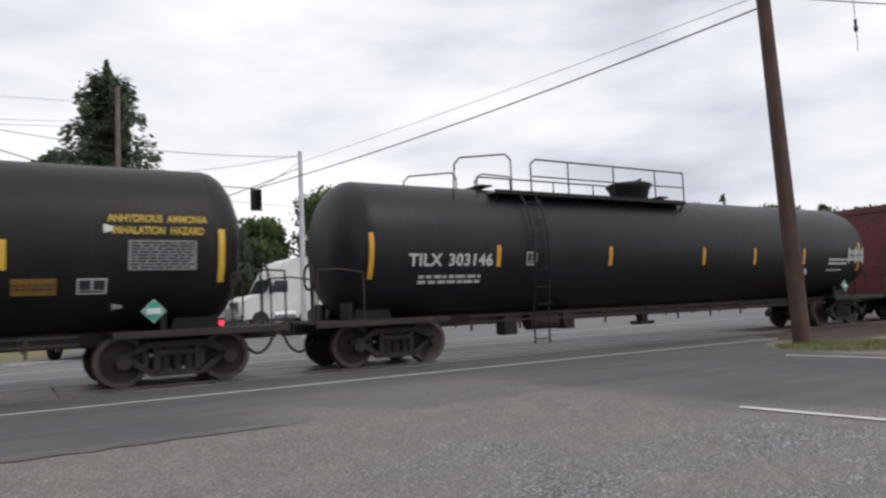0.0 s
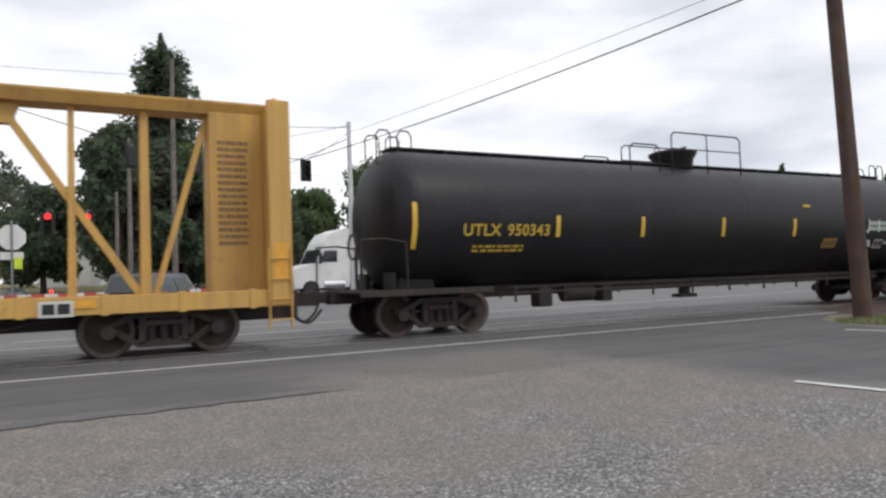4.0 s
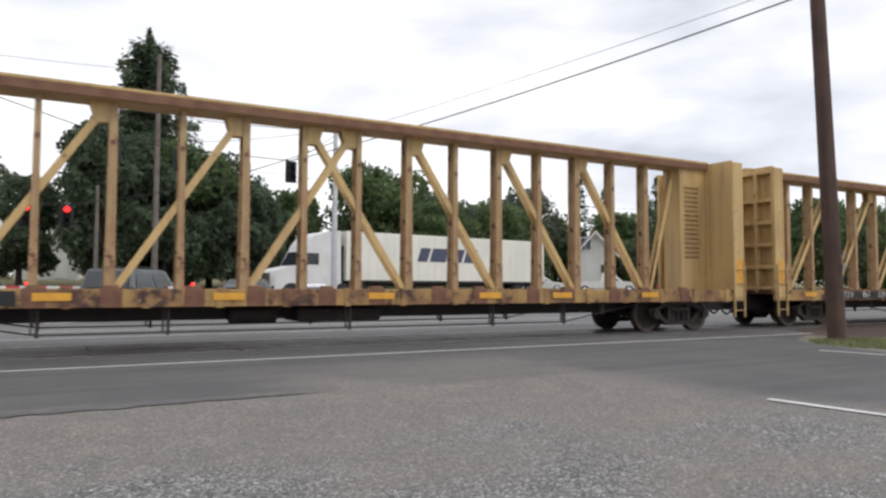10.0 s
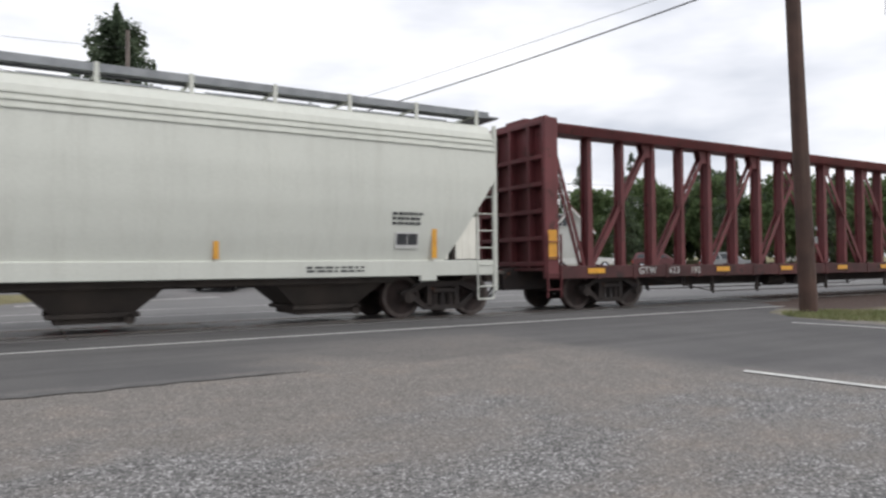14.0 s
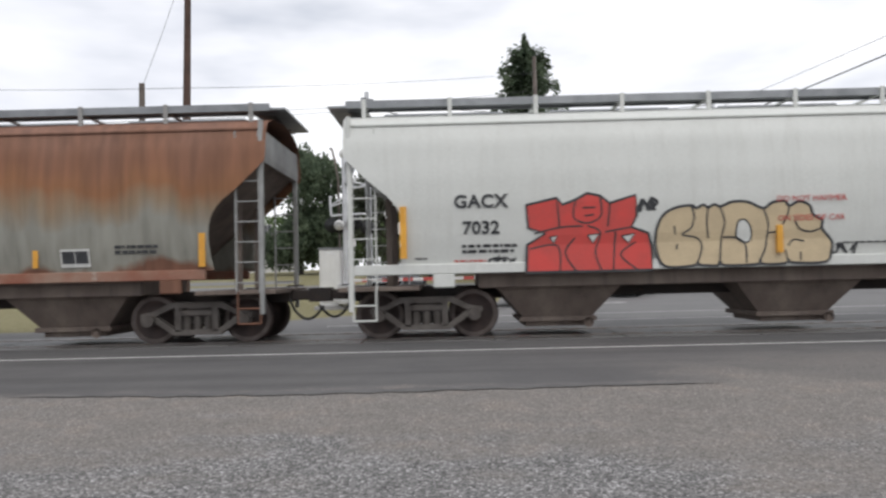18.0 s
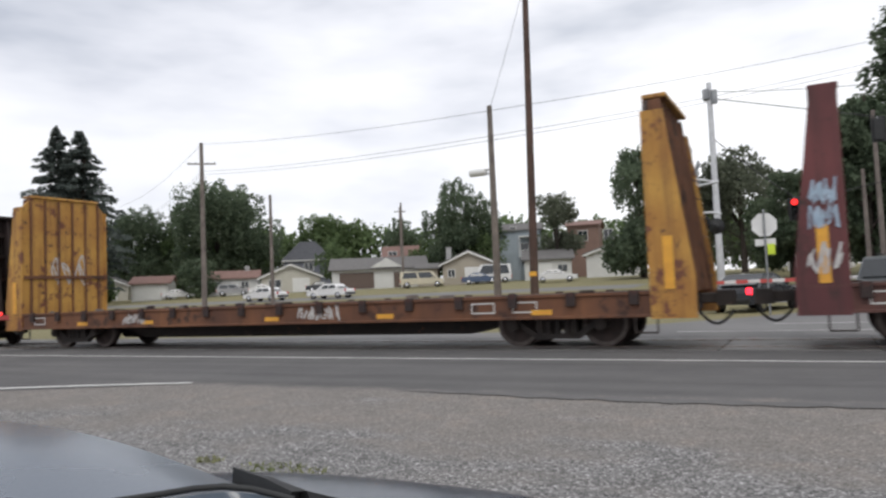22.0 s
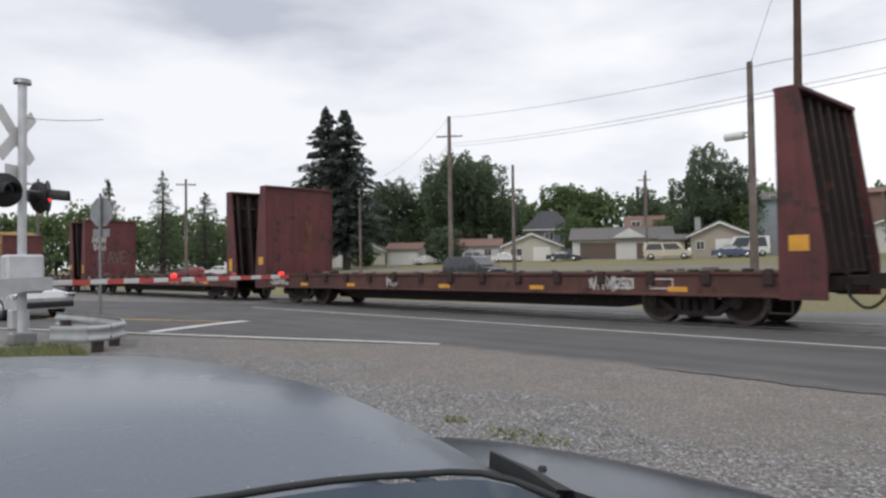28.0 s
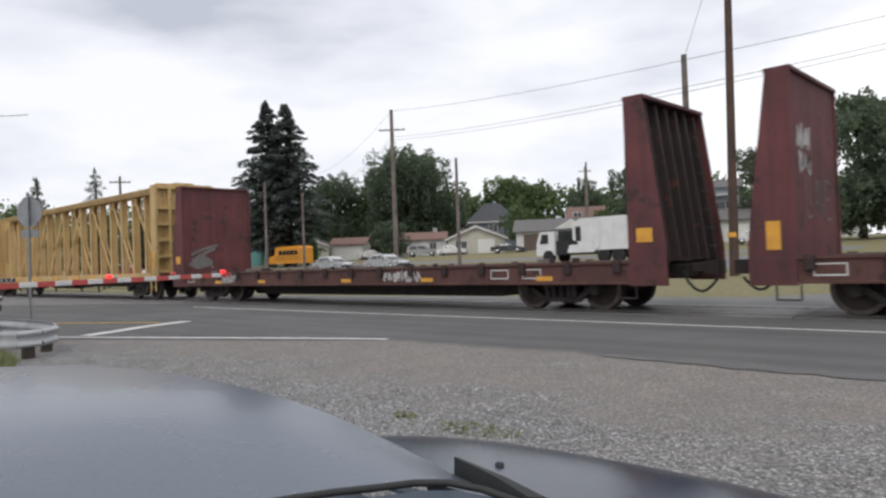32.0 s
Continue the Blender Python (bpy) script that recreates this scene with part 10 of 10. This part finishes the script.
def near_car():
    """Dark blue-grey saloon facing the tracks; its roof, front corner and bonnet come into view."""
    c = thing("parked_car", pose(0, 0, 0), "dark blue-grey car parked on the gravel, dusty roof with water beads", "car")
    # roof: crowned sheet, front edge at y about 0.7
    def roof_z(x, y):
        u, v = (x + 1.42) / 0.90, (y + 0.35) / 1.15
        return 1.032 - 0.056 * abs(u) ** 2.6 - 0.055 * abs(v) ** 3.0
    def front(x):
        u = (x + 1.30) / 0.85
        return 0.75 - 0.125 * abs(u) ** 2.5
    def near_edge(y):
        return float(np.interp(y, (-1.2, 0.0, 0.38, 0.46, 0.52, 0.57, 0.61, 0.635, 0.66), (-0.80, -0.77, -0.715, -0.69, -0.66, -0.635, -0.605, -0.57, -0.51)))
    rings = []
    for j in range(25):
        f = 1 - (1 - j / 24) ** 1.7
        row = []
        for i in range(21):
            g = i / 20
            xl, xr = -2.05 + 0.0 * f, near_edge(-1.2 + 1.86 * f)
            x = xl + (xr - xl) * g
            y = -1.2 + (front(x) + 1.2) * f
            drop = float(np.interp(y, (0.0, 0.38, 0.46, 0.52, 0.57, 0.61, 0.65), (0.035, 0.030, 0.023, 0.017, 0.011, 0.004, 0.0)))
            row.append((x, y, roof_z(x, y) - drop * g ** 8 - 0.06 * max(0.0, x + 1.4) ** 2 * (1 - g ** 8)))
        rings.append(row)
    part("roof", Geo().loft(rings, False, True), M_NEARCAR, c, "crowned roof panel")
    edge_pts = [r[-1] for r in rings]
    part("window_seal", Geo().tube([(x + 0.004, y, z) for x, y, z in edge_pts], 0.0045, 8), M_DARK, c, "black rubber seal beaded with water")
    rnd = random.Random(3)
    beads = Geo()
    for k in range(26):
        j = rnd.uniform(8, 23.9)
        a, b = edge_pts[int(j)], edge_pts[int(j) + 1]
        f = j - int(j)
        x, y, z = (a[q] + (b[q] - a[q]) * f for q in range(3))
        r = rnd.uniform(0.0006, 0.0014)
        beads.revolve([(-r, 0.0), (-r * 0.6, r * 0.8), (0, r), (r * 0.7, r * 0.7), (r, 0.0)], (x - rnd.uniform(0, 0.006), y, z + 0.003), "z", 6)
    ob = part("water_bead", beads, M_CHROME, c, "tiny water beads")
    ob["kind"] = "stuff"
    # glass below the near edge of the roof
    low = [(x + 0.40, y + 0.03, z - 0.42) for x, y, z in edge_pts]
    part("side_window", Geo().loft([[(x + 0.016, y, z - 0.006) for x, y, z in edge_pts], low], False, True), M_NEARGLASS, c, "blue tinted glass")
    # front pillar running down to the bonnet
    corner = edge_pts[-1]
    way = [(-0.66, 0.697, 0.944), (-0.57, 0.672, 0.942), (-0.505, 0.655, 0.935), (-0.49, 0.77, 0.885), (-0.46, 0.95, 0.78), (-0.40, 1.35, 0.58)]
    rings = [[(x + c * w, y + c * w * 0.6, z + d) for c, d in ((-1, -0.012), (1, -0.012), (0.6, 0.012), (-0.6, 0.012))] for (x, y, z), w in zip(way, (0.003, 0.008, 0.014, 0.016, 0.018, 0.018))]
    part("front_pillar", Geo().loft(rings, True, False, True), M_DARK, c, "black front pillar, tapering towards the bonnet")
    # Reflection on the side glass, modelled as a thin white tube.
    part("glass_glint_strip", Geo().tube([(-0.60, 0.48, 0.900), (-0.575, 0.54, 0.905), (-0.55, 0.59, 0.900), (-0.525, 0.62, 0.885)], 0.004, 6), M_WHITE, c, "thin white curved strip standing for a reflection on the glass")
    # windscreen between the pillar and the roof's front edge, lying below the lines of sight over the roof
    fr = rings[-1]
    scr = [[(x, y - 0.01, z - 0.012) for x, y, z in fr], [(-2.05 + 1.15 * i / 20, 1.42 - 0.10 * abs((i - 9) / 10) ** 2, 0.60) for i in range(21)]]
    part("windscreen", Geo().loft(scr, False, True), M_NEARGLASS, c)
    # bonnet
    rings = []
    for j in range(12):
        f = j / 11
        row = []
        for i in range(19):
            g = i / 18
            x = -2.15 + 2.0 * g
            u = abs((x + 1.15) / 1.0)
            y = 1.36 + (0.80 - 0.11 * u ** 2.2) * f
            z = 0.625 - 0.035 * f - 0.10 * f ** 5 - 0.05 * u ** 3
            row.append((x, y, z))
        rings.append(row)
    tail = rings[-1]
    rings.append([(x, y + 0.12, z - 0.22) for x, y, z in tail])
    rings.append([(x, y + 0.14, z - 0.65) for x, y, z in tail])
    part("bonnet", Geo().loft(rings, False, True), M_BONNET, c, "glossy bonnet, dark reflection put into its colour")
    part("washer_jet", Geo().revolve([(0.0, 0.014), (0.010, 0.012), (0.014, 0.0)], (-1.326, 1.615, 0.612), "z", 10), M_DARK, c, "small black washer jet")
    # lower body and wheels
    part("body", Geo().box(-2.13, -0.28, -2.2, 1.42, -0.12, 0.55, 0.08), M_NEARCAR, c)
    part("rear_deck", Geo().box(-2.0, -0.4, -2.6, -1.3, 0.3, 0.62, 0.1), M_NEARCAR, c)
    part("rear_window", Geo().prism([(-1.8, 0.6), (-1.15, 0.98), (-1.15, 0.94), (-1.75, 0.56)], -1.95, -0.75, "x"), M_NEARGLASS, c)
    for x in (-2.0, -0.42):
        for y in (1.25, -1.5):
            part("wheel", lambda: Geo().revolve([(-0.1, 0.0), (-0.1, 0.22), (-0.1, 0.31), (0.1, 0.31), (0.1, 0.22), (0.1, 0.0)], axis="x", n=20), M_TYRE, c, "", pose(x, y, -0.07), "nwheel")
    return c


near_car()

# tufts of grass in the gravel
def grass_patch(name, x, y, rx, ry, n, label, h=0.12, seed=5):
    rnd = np.random.RandomState(seed)
    v, f = [], []
    for k in range(n):
        a, r = rnd.uniform(0, 2 * math.pi), math.sqrt(rnd.uniform())
        px, py = x + rx * r * math.cos(a), y + ry * r * math.sin(a)
        pz = level(py)
        d = rnd.uniform(0, 2 * math.pi)
        hh, w = h * rnd.uniform(0.4, 1.2), 0.008 + 0.006 * rnd.uniform()
        lx, ly = rnd.normal(0, hh * 0.5), rnd.normal(0, hh * 0.5)
        i = len(v)
        v += [(px - w * math.cos(d), py - w * math.sin(d), pz), (px + w * math.cos(d), py + w * math.sin(d), pz), (px + lx, py + ly, pz + hh)]
        f.append((i, i + 1, i + 2))
    g = Geo()
    g.add(v, f)
    return solid(name, g, M_GRASSBLADE, label, "grass", kind="stuff")


M_GRASSBLADE = mat("grass_blades", (0.14, 0.17, 0.06), (0.21, 0.21, 0.10), 2.0, 0.8, bump=0)
grass_patch("grass", -3.75, 4.35, 0.42, 0.16, 150, "small olive weeds in the gravel", 0.035, 6)
grass_patch("grass", -4.6, 4.4, 0.15, 0.09, 60, "small olive weeds in the gravel", 0.035, 7)
grass_patch("grass", -13.4, 2.9, 1.6, 0.9, 2600, "rough grass round the crossing signal", 0.22, 8)
grass_patch("grass", 15.9, 8.6, 1.6, 1.4, 4000, "rough grass round the pole", 0.08, 9)
grass_patch("grass", 17.2, 6.0, 1.4, 3.0, 4000, "rough grass under the guardrail", 0.08, 10)


# ---------------------------------------------------------------- movement
def motions():
    for car, u in TRAIN:
        walk(car, [(t, pose(u + travelled(t), TRACK, 0)) for t in (0, 4, 8, 12, 16, 20, 24, 28, 32)])

    for ob, y, turn, way in MOVERS:
        walk(ob, [(t, pose(way(t), y, level(y), 0, 0, turn)) for t in (0, 8, 16, 24, 32)])


motions()
